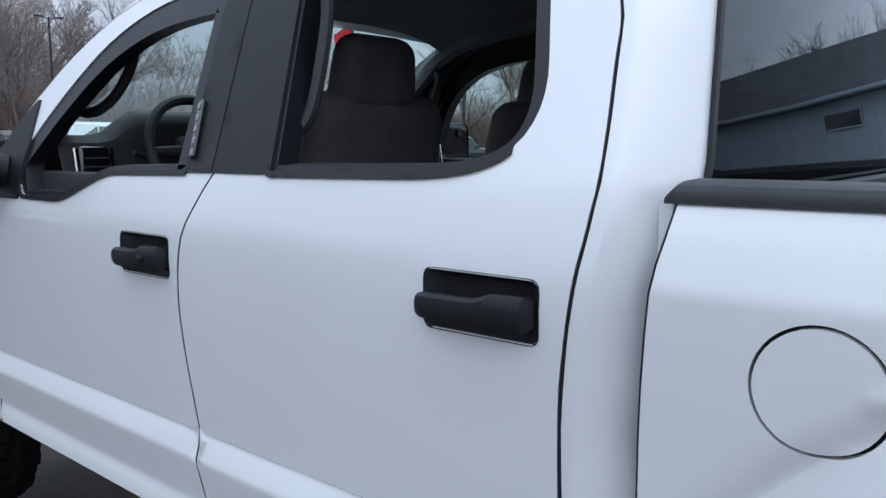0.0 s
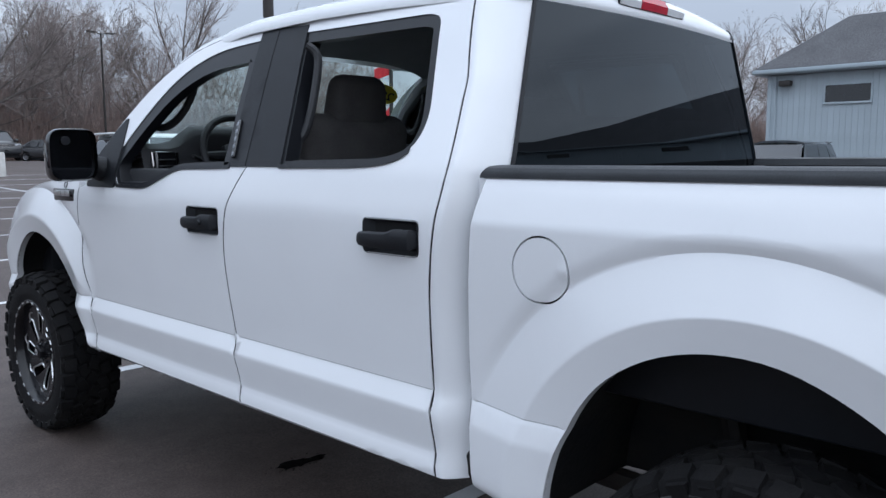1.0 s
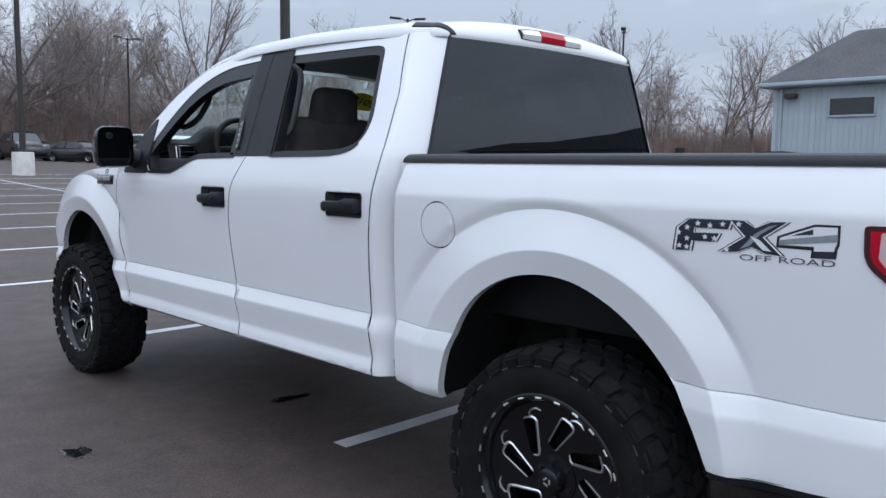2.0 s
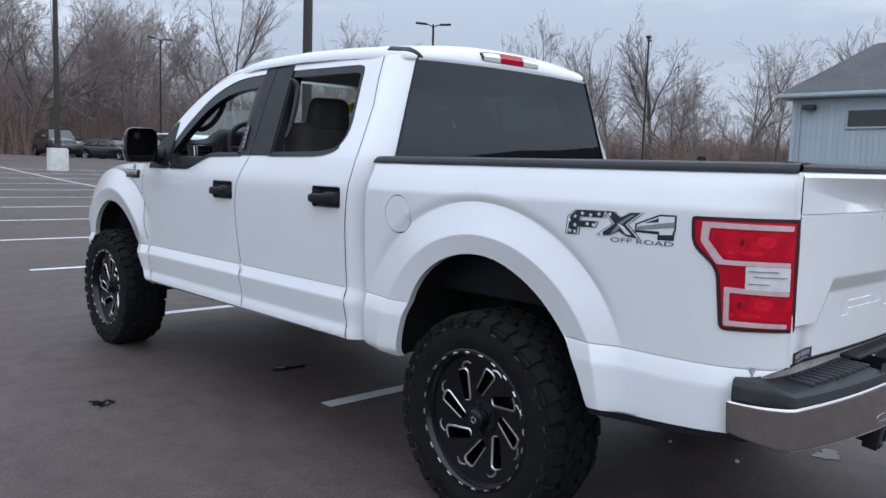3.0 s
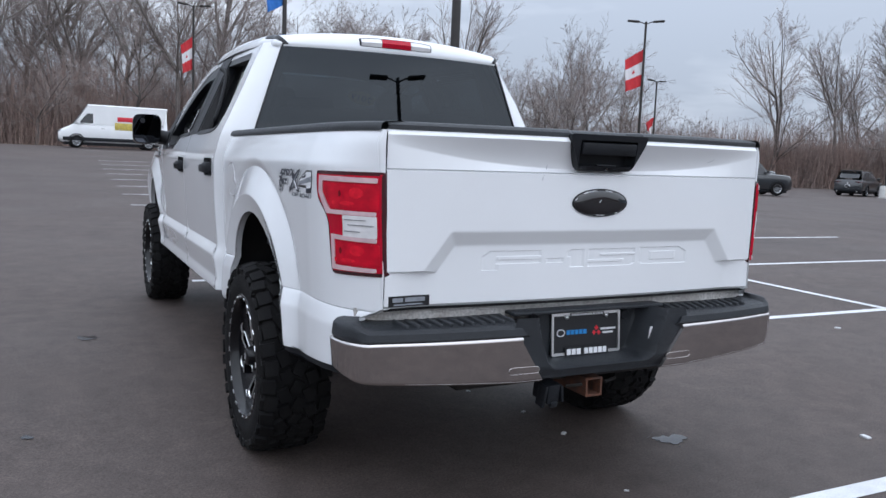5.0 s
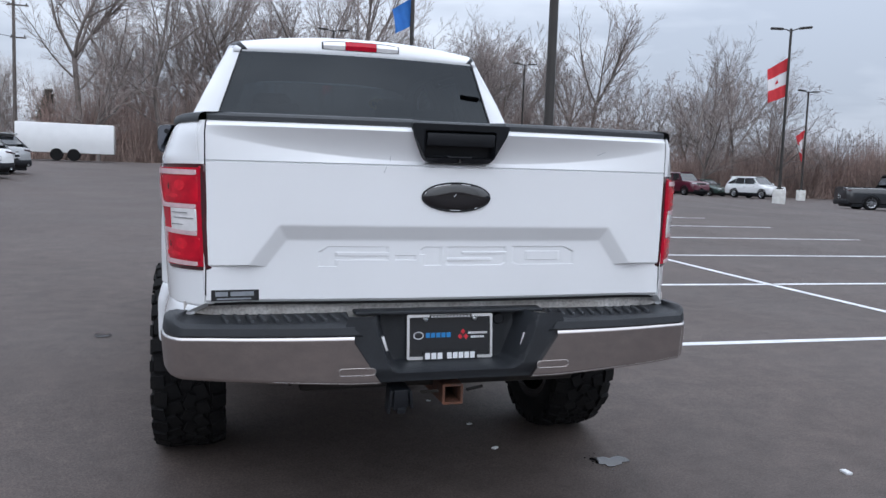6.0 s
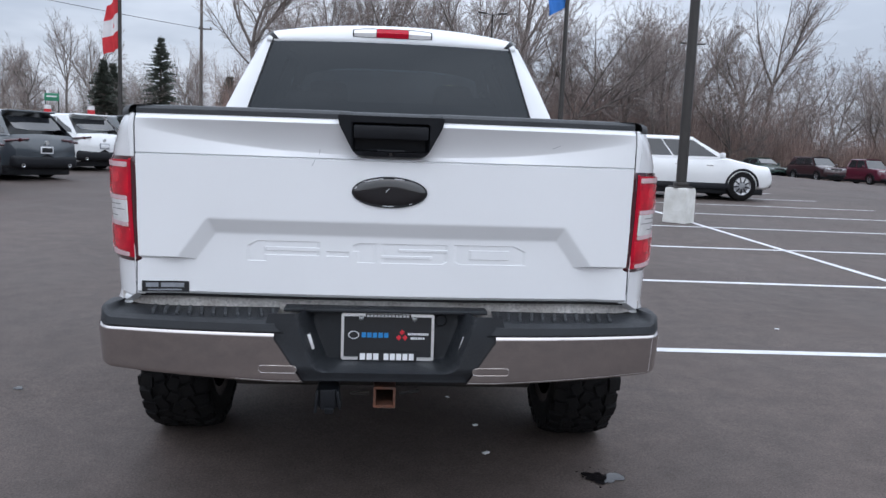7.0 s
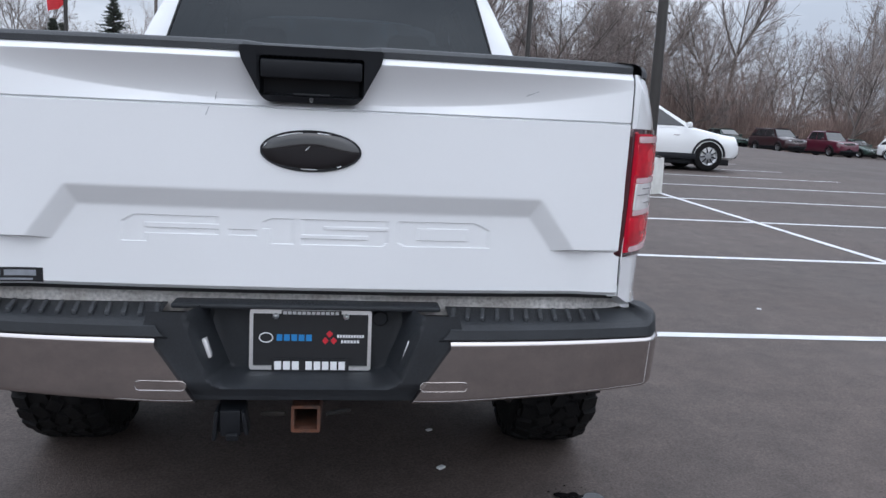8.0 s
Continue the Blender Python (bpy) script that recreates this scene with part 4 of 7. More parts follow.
    # wheelhouses
    for yc, arch, wfun, x1 in ((0.02, REAR_ARCH, bed_width, 0.52), (3.62, FRONT_ARCH, cab_width, 0.50)):
        pts = [Vector(p) for p in arch]
        def house(u, v):
            f = u * (len(pts) - 1)
            i = min(int(f), len(pts) - 2)
            p = pts[i] + (pts[i + 1] - pts[i]) * (f - i)
            w = wfun(p[0], p[1])
            grow = 1 + 0.05 * step01(0, 0.2, v)
            y, z = yc + (p[0] - yc) * grow, 0.55 + (p[1] - 0.55) * grow
            return Vector((-(w - 0.006) + v * (w - x1), y, z))
        hb = grid_surface(house, 36, 10)
        both_sides("wheelhouse", hb, LINER, truck, truck)
        wall = panel([(p[0] if abs(p[0] - yc) < 0.01 else yc + (p[0] - yc) * 1.05, 0.55 + (p[1] - 0.55) * 1.05) for p in arch], lambda y, z: Vector((-x1, y, z)), (), 0.12)
        both_sides("wheelhouse_wall", wall, LINER, truck, truck)
    # black lower edge behind the rear wheel
    lip = panel([(-0.47, 0.575), (-0.99, 0.60), (-1.0, 0.57), (-0.49, 0.55)], lambda y, z: Vector((-bed_width(y, 0.6) + 0.012, y, z)), (), 0.05, 0.03, (1, 0, 0))
    both_sides("lower_moulding", lip, PLASTIC, truck, truck)
    return left


bed = build_bed()


BEZEL = rounded([(-0.166, 1.386), (-0.160, 1.355), (-0.118, 1.276), (-0.102, 1.262), (0.102, 1.262), (0.118, 1.276), (0.160, 1.355), (0.166, 1.386)], 0.010)
# stamped block characters F-150 in the tailgate's lower field
LETTERS = [
    [(-0.448, 0.964), (-0.418, 0.982), (-0.221, 0.982), (-0.221, 0.964), (-0.393, 0.964), (-0.393, 0.952), (-0.221, 0.952), (-0.221, 0.938), (-0.393, 0.938), (-0.393, 0.918), (-0.448, 0.918)],
    [(-0.194, 0.953), (-0.130, 0.953), (-0.130, 0.938), (-0.194, 0.938)],
    [(-0.110, 0.974), (-0.095, 0.982), (-0.043, 0.982), (-0.043, 0.920), (-0.095, 0.920), (-0.095, 0.957), (-0.110, 0.957)],
    [(-0.019, 0.982), (0.192, 0.982), (0.192, 0.966), (0.037, 0.966), (0.037, 0.958), (0.192, 0.958), (0.192, 0.930), (0.175, 0.920), (-0.019, 0.920), (-0.019, 0.935), (0.140, 0.935), (0.140, 0.944), (-0.019, 0.944)],
    [(0.217, 0.983), (0.410, 0.983), (0.446, 0.966), (0.446, 0.921), (0.234, 0.921), (0.217, 0.930)],
]
ZERO_HOLE = [(0.266, 0.968), (0.393, 0.968), (0.393, 0.937), (0.266, 0.937)]


def gate_y(x, z):
    """The tailgate's outer face: bowed, with an overhanging lip above the crease and a sunk lower field."""
    s = min(1.0, abs(x) / 0.80)
    y = -1.076 - 0.040 * (1 - s ** 2.2)
    y += 0.007 * max(0.0, 1 - abs(z - 1.249) / 0.0035)
    # the overhang starts lower towards the middle, so its underside ends in a bow
    z0 = 1.262 + 0.072 * s ** 2.4
    t = min(1.0, max(0.0, (z - z0) / (1.358 - z0)))
    y -= (0.050 * t ** 1.45 - 0.015 * min(1.0, max(0.0, (z - 1.252) / (z0 - 1.252)))) * (1 - s ** 2.2)
    if z > 1.358:
        y += 0.75 * (z - 1.358)
    if abs(x) < 0.166 and z > 1.266 and inside(BEZEL, x * 1.045, min(z, 1.380)):
        y = -1.090
    # sunk field, a trapezoid open below
    side = 0.672 - abs(x) if z < 0.92 else (0.672 - (z - 0.92) * 0.74) - abs(x)
    d = max(min(1.051 - z, side * 0.80) / 0.048, (0.924 - z) / 0.007)
    y += 0.024 * min(1.0, max(0.0, d)) * (1 - 0.82 * step01(0.66, 0.79, abs(x)))
    y += 0.010 * step01(0.807, 0.801, z)
    return y


def gate_half(z):
    return interp(z, [0.80, 1.10, 1.25, 1.34, 1.376], [0.797, 0.7955, 0.799, 0.799, 0.795])


def stamped(x, z):
    if 0.915 < z < 0.985 and abs(x) < 0.45 and any(inside(p, x, z) for p in LETTERS) and not inside(ZERO_HOLE, x, z):
        return 0.0028
    return 0.0


def build_tailgate():
    rows = [(0.802, 12), (0.912, 64), (0.990, 14), (1.060, 18), (1.242, 12), (1.256, 44), (1.352, 14), (1.376, 0)]
    zs = [z0 + (rows[k + 1][0] - z0) * i / n for k, (z0, n) in enumerate(rows[:-1]) for i in range(n)] + [1.376]
    def skin(u, v):
        z = zs[round(v * (len(zs) - 1))]
        x = (u - 0.5) * 2 * gate_half(z)
        return Vector((x, gate_y(x, z) + stamped(x, z), z))
    gate = part("tailgate", grid_surface(skin, 290, len(zs) - 1), PAINT, truck)
    edge = [Vector((-gate_half(z) - 0.0005, gate_y(0.79, z) + 0.004, z)) for z in zs[::4]]
    both_sides("gate_joint", grid_surface(lambda u, v: edge[round(v * (len(edge) - 1))] + Vector((-0.0035 * u, 0.002 * u, 0)), 1, len(edge) - 1, (0, 0.02, 0)), SHADOWGAP, truck, truck)
    # the bed side's painted corner, rounded in towards the gate
    def corner(u, v):
        z = 0.802 + 0.570 * v
        a, c = (bed_width(-1.063, z) - 0.0015, -1.0635), (gate_half(z) + 0.0045, -1.0745)
        b = (a[0] - 0.004, -1.0735)
        x, y = ((1 - u) ** 2 * a[k] + 2 * u * (1 - u) * b[k] + u * u * c[k] for k in (0, 1))
        return Vector((-x, y, z))
    both_sides("bed_corner", grid_surface(corner, 8, 30, (0.001, 0.02, 0)), PAINT, truck, truck)
    def cap(u, v):
        x = (u - 0.5) * 2 * 0.795
        prof = [(0.012, 1.372), (-0.006, 1.374), (-0.007, 1.388), (0.002, 1.397), (0.03, 1.401), (0.09, 1.399), (0.095, 1.372)]
        f = v * (len(prof) - 1)
        i = min(int(f), len(prof) - 2)
        a, b = prof[i], prof[i + 1]
        return Vector((x, gate_y(x, 1.3765) + a[0] + (b[0] - a[0]) * (f - i), a[1] + (b[1] - a[1]) * (f - i)))
    part("tailgate_cap", grid_surface(cap, 40, 12), CAPPLASTIC, gate, "black plastic tailgate top cap")
    # handle bezel: a tapering block with a grip slot
    def bez(x, z):
        d = max(abs(x) / 0.121, abs(z - 1.320) / 0.042)
        dent = 0.045 * step01(1.0, 0.93, d)
        low = 0.006 * step01(0.095, 0.08, abs(x)) * step01(1.274, 1.266, z)
        return Vector((x, -1.168 + 0.006 * (abs(x) / 0.166) ** 3 + 0.026 * (1.386 - z) / 0.125 + dent + low, z))
    hb = part("tailgate_handle", panel(BEZEL, bez, (), 0.006, 0.05, (0, 1, 0)), PLASTIC, gate, "black plastic tailgate handle with a grip slot")
    lever = bmesh.new()
    add_box(lever, (0, -1.150, 1.338), (0.232, 0.022, 0.042), 0.005, (10, 0, 0))
    part("lever", lever, PLASTIC, hb)
    lip = bmesh.new()
    add_box(lip, (0, -1.138, 1.281), (0.085, 0.012, 0.006), 0.002)
    part("grip_lip", lip, PLASTIC, hb)
    part("camera_eye", lathe([(-1.146, 0.0), (-1.146, 0.005), (-1.141, 0.007), (-1.10, 0.007)], 14, "y", (0, 0, 1.270)), GLOSS, hb)
    # plain oval emblem
    def oval(u, v):
        a = 2 * math.pi * u
        r = v
        x, z = 0.117 * r * math.cos(a), 1.150 + 0.047 * r * math.sin(a)
        return Vector((x, gate_y(x, 1.150) - 0.004 - 0.010 * math.sqrt(max(0, 1 - r ** 4)), z))
    emb = grid_surface(oval, 48, 8)
    bmesh.ops.remove_doubles(emb, verts=emb.verts, dist=0.0003)
    em = part("emblem", emb, GLOSS, gate, "plain black oval emblem, chipped at the rim")
    rimb = bmesh.new()
    add_tube(rimb, [(0.117 * math.cos(a), gate_y(0.117 * math.cos(a), 1.150) - 0.003, 1.150 + 0.047 * math.sin(a)) for a in (2 * math.pi * k / 48 for k in range(49))], 0.0028, 6)
    part("emblem_rim", rimb, TRIM, em)
    for a0, a1 in ((1.75, 2.35), (1.15, 1.45), (2.75, 2.95), (4.5, 4.85), (5.3, 5.42)):
        cb = bmesh.new()
        add_tube(cb, [(0.112 * math.cos(a), gate_y(0, 1.150) - 0.0085, 1.150 + 0.0435 * math.sin(a)) for a in (a0 + (a1 - a0) * k / 6 for k in range(7))], [0.0006, 0.0012, 0.0014, 0.001, 0.0014, 0.0012, 0.0005], 5)
        part("chip", cb, DECAL_WHITE, em)
    cb = bmesh.new()
    add_tube(cb, [(-0.012, gate_y(0, 1.150) - 0.0145, 1.152), (-0.002, gate_y(0, 1.150) - 0.0145, 1.162)], [0.0012, 0.0005], 5)
    part("chip", cb, DECAL_WHITE, em)
    # dealer sticker: dark strip with two plain bars
    def flat(x0, x1, z0, z1, off):
        return grid_surface(lambda u, v: Vector((x0 + (x1 - x0) * u, gate_y(x0 + (x1 - x0) * u, z0 + (z1 - z0) * v) - off, z0 + (z1 - z0) * v)), 6, 2, (0, 0.001, 0))
    stk = part("sticker", flat(-0.783, -0.636, 0.808, 0.843, 0.0015), DECAL_DARK, gate, "black sticker with pale bars")
    for x0, x1, z0, z1 in ((-0.770, -0.732, 0.823, 0.837), (-0.724, -0.652, 0.823, 0.837), (-0.765, -0.660, 0.812, 0.817)):
        part("sticker_bar", flat(x0, x1, z0, z1, 0.003), DECAL_GREY, stk)
    # small paint scratches
    for x, z, dx, dz in ((-0.225, 1.262, 0.004, 0.018), (-0.245, 1.225, 0.008, 0.02), (0.52, 1.305, 0.03, 0.012)):
        b = bmesh.new()
        add_tube(b, [(x, gate_y(x, z) - 0.0004, z), (x + dx, gate_y(x + dx, z + dz) - 0.0004, z + dz)], [0.0009, 0.0004], 5)
        part("scratch", b, DECAL_GREY, gate)
    # body strip under the gate
    def sill(u, v):
        s = (u - 0.5) * 2
        return Vector((s * 0.868, -1.045 + 0.05 * abs(s) ** 6, 0.735 + 0.062 * v))
    part("bed_sill", grid_surface(sill, 30, 3, (0, 0.03, 0)), GRIMY, truck, "grimy white strip under the tailgate")
    # black strip draws the shadow line under the gate
    def foot(u, v):
        x = (u - 0.5) * 2 * 0.792
        return Vector((x, gate_y(x, 0.83) + 0.014, 0.792 + 0.0125 * v))
    part("gate_foot_shade", grid_surface(foot, 40, 2, (0, 0.02, 0)), SHADOWGAP, gate)


build_tailgate()


def build_tail_lights():
    full = rounded([(-0.812, 1.236), (-1.088, 1.238), (-1.088, 0.906), (-0.902, 0.902), (-0.888, 1.085), (-0.815, 1.150)], [0.012, 0.008, 0.014, 0.022, 0.03, 0.03])
    def surf(off):
        def f(y, z):
            yy, e = max(y, -1.062), max(0.0, -1.062 - y)
            return Vector((-bed_width(yy, z) - off + 0.8 * e, yy - 0.55 * e - 0.5 * off, z))
        return f
    for side in (0, 1):
        holder = new("tail_light")
        holder.parent = truck
        holder["label"] = "red tail light with a clear reversing lamp"
        def put(name, poly, off, mat, thick, lab="", step=0.02):
            bm = panel(poly, surf(off), (), step, thick, (1, 0.3, 0))
            return part(name, mirrored(bm) if side else bm, mat, holder, lab)
        put("housing", full, 0.004, DARKRED, 0.04)
        put("red_lens", shrink(full, 0.012), 0.009, RED, 0.008, "red lens")
        # pale light guide: a hook round each red field, joined by the clear reversing lamp
        guide = rounded([(-0.845, 1.222), (-1.068, 1.219), (-1.068, 1.203), (-0.868, 1.205), (-0.864, 1.170), (-0.908, 1.113), (-1.064, 1.112), (-1.064, 1.099), (-0.890, 1.099), (-0.842, 1.164)], 0.004, 2)
        put("light_guide", guide, 0.0125, PALELENS, 0.004, "", 0.012)
        guide2 = rounded([(-0.913, 1.034), (-1.064, 1.027), (-1.064, 1.014), (-0.928, 1.018), (-0.928, 0.934), (-1.061, 0.932), (-1.061, 0.919), (-0.914, 0.919)], 0.004, 2)
        put("light_guide", guide2, 0.0125, PALELENS, 0.004, "", 0.012)
        put("reversing_lens", rounded([(-0.966, 1.098), (-1.065, 1.098), (-1.065, 1.028), (-0.966, 1.030)], 0.004), 0.0125, CLEARLENS, 0.004, "clear reversing lens", 0.010)
        # grey strips put thin shade lines into the clear lens
        for zz, y0, y1 in ((1.046, -0.974, -1.022), (1.067, -0.985, -1.058), (1.083, -0.974, -1.040)):
            put("lens_shade_line", [(y0, zz), (y1, zz), (y1, zz + 0.0025), (y0, zz + 0.0025)], 0.0145, LENSGREY, 0.002, "", 0.012)
        put("red_field", rounded([(-0.872, 1.199), (-1.073, 1.197), (-1.073, 1.118), (-0.912, 1.118), (-0.870, 1.170)], 0.006), 0.0115, REDFIELD, 0.004, "faceted red lamp field", 0.012)
        put("red_field", rounded([(-0.935, 1.010), (-1.073, 1.008), (-1.073, 0.938), (-0.935, 0.940)], 0.008), 0.0115, REDFIELD, 0.004, "faceted red lamp field", 0.012)
        # dark bulb spots, and brighter red patches for highlights on the facets
        for zc in (1.160, 0.976):
            for dy, dz, w, h, mt in ((0.004, 0.006, 0.005, 0.011, REDDEEP), (0.018, 0.002, 0.004, 0.014, RED), (0.030, -0.024, 0.026, 0.007, REDGLOW), (-0.020, -0.024, 0.010, 0.007, REDGLOW), (0.060, 0.010, 0.022, 0.018, REDGLOW)):
                put("bulb_and_glint", [(-0.950 - dy + w * math.cos(q), zc + dz + h * math.sin(q)) for q in (2 * math.pi * k / 14 for k in range(14))], 0.0122, mt, 0.002, "", 0.012)



build_tail_lights()


def bump_path(s):
    """Plan of the rear bumper's outer face: s from 0 at the middle to 1 at the wrapped end."""
    x = 0.924 * min(1.0, s / 0.86)
    y = -1.198 + 0.085 * (x / 0.924) ** 3.0
    if s > 0.80:
        t = (s - 0.80) / 0.20
        a = t * math.pi / 2
        x0, y0 = 0.924 * 0.80 / 0.86, -1.198 + 0.085 * (0.80 / 0.86) ** 3.0
        x = x0 + (0.931 - x0) * math.sin(a)
        y = y0 + (-0.965 - y0) * (1 - math.cos(a)) ** 0.9
    return x, y


def build_bumper():
    bumper = new("rear_bumper")
    bumper.parent = truck
    bumper["label"] = "step bumper with chrome corners and black plastic pads"
    # chrome corner skins
    def chrome(u, v):
        top = 0.709 - 0.004 * step01(0.6, 1.0, u)
        bot = interp(u, [0, 0.12, 0.35, 0.6, 0.85, 1.0], [0.548, 0.548, 0.557, 0.567, 0.579, 0.602])
        s0 = 0.337 - 0.097 * (1 - v) - (0.012 * step01(0.85, 1.0, v))
        s = s0 + (1 - s0) * u
        z = bot + (top - bot) * v
        x, y = bump_path(s)
        bow = 0.010 * v - 0.010 * max(0.0, (v - 0.93) / 0.07) ** 2 - 0.006 * max(0.0, (0.06 - v) / 0.06) ** 2
        n = Vector((0.0, -1.0)) if s < 0.8 else Vector((math.sin((s - 0.8) / 0.2 * math.pi / 2), -math.cos((s - 0.8) / 0.2 * math.pi / 2)))
        return Vector((-(x + n.x * bow), y + n.y * bow, z))
    bm = grid_surface(chrome, 60, 32, lambda u, v: chrome(u, v) + Vector((0.004, 0.012, 0)))
    both_sides("chrome_corner", bm, CHROME, bumper, bumper, "chrome bumper corner")
    # step pads with ribs
    def pad(u, v):
        s0 = 0.325 - 0.03 * step01(0.4, 0.0, v)
        s = s0 + (1.0 - s0) * u
        x, y = bump_path(s)
        rise = 0.012 * step01(0.80, 0.90, s)
        prof = [(0.004, 0.704), (-0.004, 0.712), (0.001, 0.734), (0.018, 0.744), (0.06, 0.748), (0.13, 0.756), (0.17, 0.763)]
        f = v * (len(prof) - 1)
        i = min(int(f), len(prof) - 2)
        a, b = prof[i], prof[i + 1]
        d, z = a[0] + (b[0] - a[0]) * (f - i), a[1] + (b[1] - a[1]) * (f - i)
        z += rise * step01(0.708, 0.742, z) * 1.6
        wrap = step01(0.78, 1.0, s)
        return Vector((-(x - d * wrap * 0.9), y + d * (1 - 0.75 * wrap), z))
    pads = both_sides("step_pad", grid_surface(pad, 50, 18), PAD, bumper, bumper)
    for i in range(11):
        x = 0.362 + 0.038 * i
        b = bmesh.new()
        add_box(b, (-x, -1.110 + 0.05 * (x / 0.9) ** 3, 0.752), (0.012, 0.085, 0.016), 0.004, (4, 0, 10))
        # paler plastic on the ribs stands in for their sheen
        both_sides("grip_rib", b, CAPPLASTIC, *pads)
    # middle section, dished for the plate
    def mid(u, v):
        s = (u - 0.5) * 2
        z = 0.548 + v * (0.768 - 0.548)
        half = interp(z, [0.545, 0.585, 0.70, 0.72, 0.768], [0.297, 0.302, 0.372, 0.380, 0.366])
        x = s * half
        yb = -1.198 + 0.010
        inner = interp(z, [0.585, 0.605, 0.70, 0.80], [0.215, 0.235, 0.268, 0.290])
        d = inner - abs(x)
        deep = 0.132 * step01(0.0, 0.040, d) * step01(0.580, 0.594, z)
        return Vector((x, yb + deep + 0.02 * step01(0.60, 0.545, z), z))
    part("plate_recess", grid_surface(mid, 80, 50), PAD, bumper)
    tp = bmesh.new()
    add_box(tp, (0, -1.040, 0.764), (0.66, 0.14, 0.012), 0.004)
    part("recess_top", tp, PAD, bumper)
    inner = bmesh.new()
    add_box(inner, (0, -0.985, 0.68), (1.70, 0.08, 0.16), 0.02)
    part("bumper_beam", inner, FRAME, bumper)
    for s in (-1, 1):
        b = bmesh.new()
        add_box(b, (s * 0.243 + 0.004, -1.135, 0.668), (0.012, 0.024, 0.050), 0.003, (0, s * 17, 0))
        part("plate_lamp", b, CLEARLENS, bumper, "small plate lamp")
    b = bmesh.new()
    join(b, lathe([(-1.072, 0.0), (-1.072, 0.017), (-1.068, 0.020), (-1.04, 0.020)], 18, "y", (0.180, 0, 0.730)))
    part("lock_cap", b, PLASTIC, bumper)
    # plate frame, dark plate, plain shapes on it
    plate = new("licence_plate")
    plate.parent = truck
    plate["label"] = "black dealer plate in a chrome frame, plain shapes on it"
    def tilt(x, z, off):
        return Vector((x, -1.066 - off + 0.07 * (z - 0.671), z))
    def flat(x0, x1, z0, z1, off, name, mat, lab="", pts=None):
        pts = pts or [(x0, z0), (x1, z0), (x1, z1), (x0, z1)]
        return part(name, panel(pts, lambda x, z: tilt(x, z, off), (), 0.05, 0.002, (0, 1, 0)), mat, plate, lab)
    cz, xc = 0.671, 0.006
    def box2(w, h):
        return [(xc - w, cz - h), (xc + w, cz - h), (xc + w, cz + h), (xc - w, cz + h)]
    fr = panel(rounded(box2(0.153, 0.077), 0.008), lambda x, z: tilt(x, z, 0.006), [box2(0.144, 0.067)], 0.03, 0.006, (0, 1, 0))
    part("plate_frame", fr, MILLED, plate, "bright metal plate frame")
    flat(xc - 0.150, xc + 0.150, cz - 0.075, cz + 0.075, 0.001, "plate", DECAL_DARK)
    def words(x0, x1, z0, z1, n, off, mat):
        """A line of n plain upright bars, as wide as the writing."""
        w = (x1 - x0) / n
        for i in range(n):
            flat(xc + x0 + w * i, xc + x0 + w * (i + 0.78), cz + z0, cz + z1, off, "text_bar", mat)
    flat(xc - 0.074, xc + 0.076, cz + 0.064, cz + 0.076, 0.0085, "frame_band", DECAL_DARK)
    words(-0.070, 0.072, 0.0665, 0.0740, 12, 0.0105, DECAL_WHITE)
    flat(xc - 0.097, xc + 0.097, cz - 0.079, cz - 0.048, 0.0085, "frame_band", DECAL_DARK)
    words(-0.090, -0.024, -0.075, -0.054, 3, 0.0105, DECAL_WHITE)
    words(-0.012, 0.092, -0.075, -0.054, 5, 0.0105, DECAL_WHITE)
    words(-0.086, 0.006, -0.003, 0.013, 5, 0.003, BLUE)
    words(0.066, 0.136, 0.0065, 0.0135, 10, 0.003, DECAL_WHITE)
    words(0.076, 0.124, -0.0075, -0.0005, 6, 0.003, DECAL_WHITE)
    for dx, dz in ((0.0, 0.0155), (-0.0105, -0.002), (0.0105, -0.002)):
        flat(0, 0, 0, 0, 0.003, "red_mark", PLATE_RED, "red diamond mark", [(xc + 0.047 + dx - 0.0085, cz + dz), (xc + 0.047 + dx, cz + dz - 0.0095), (xc + 0.047 + dx + 0.0085, cz + dz), (xc + 0.047 + dx, cz + dz + 0.0095)])
    ringb = bmesh.new()
    add_tube(ringb, [tilt(xc - 0.112 + 0.0165 * math.cos(a), cz + 0.005 + 0.012 * math.sin(a), 0.003) for a in (2 * math.pi * k / 20 for k in range(21))], 0.0017, 5)
    part("ring_mark", ringb, DECAL_WHITE, plate)
    for x in (-0.088, 0.088):
        b = bmesh.new()
        join(b, lathe([(-0.014, 0.0), (-0.012, 0.005), (-0.009, 0.008), (0.0, 0.008)], 12, "y", tilt(xc + x, cz + 0.062, 0.0)))
        part("screw", b, MILLED, plate)
    # slots for the tow eyes in the chrome corners
    for sg in (-1, 1):
        ob = [(0.336 + (0.046 if math.cos(a) > 0 else -0.046) + 0.013 * math.cos(a), 0.592 + 0.012 * math.sin(a)) for a in (2 * math.pi * k / 24 for k in range(24))]
        b = panel(ob, lambda x, z: Vector((sg * x, -1.1965 + 0.085 * (x / 0.924) ** 3 - 0.0035, z)), (), 0.02, 0.01, (0, 1, 0))
        sl = part("tow_eye_cover", b, CHROME, bumper)
        b = bmesh.new()
        add_tube(b, [(sg * x, -1.2005 + 0.085 * (x / 0.924) ** 3 - 0.0015, z) for x, z in ob + ob[:1]], 0.0006, 5)
        part("cover_rim", b, CHROME, sl)
    # tow hitch
    hitch = new("tow_hitch")
    hitch.parent = truck
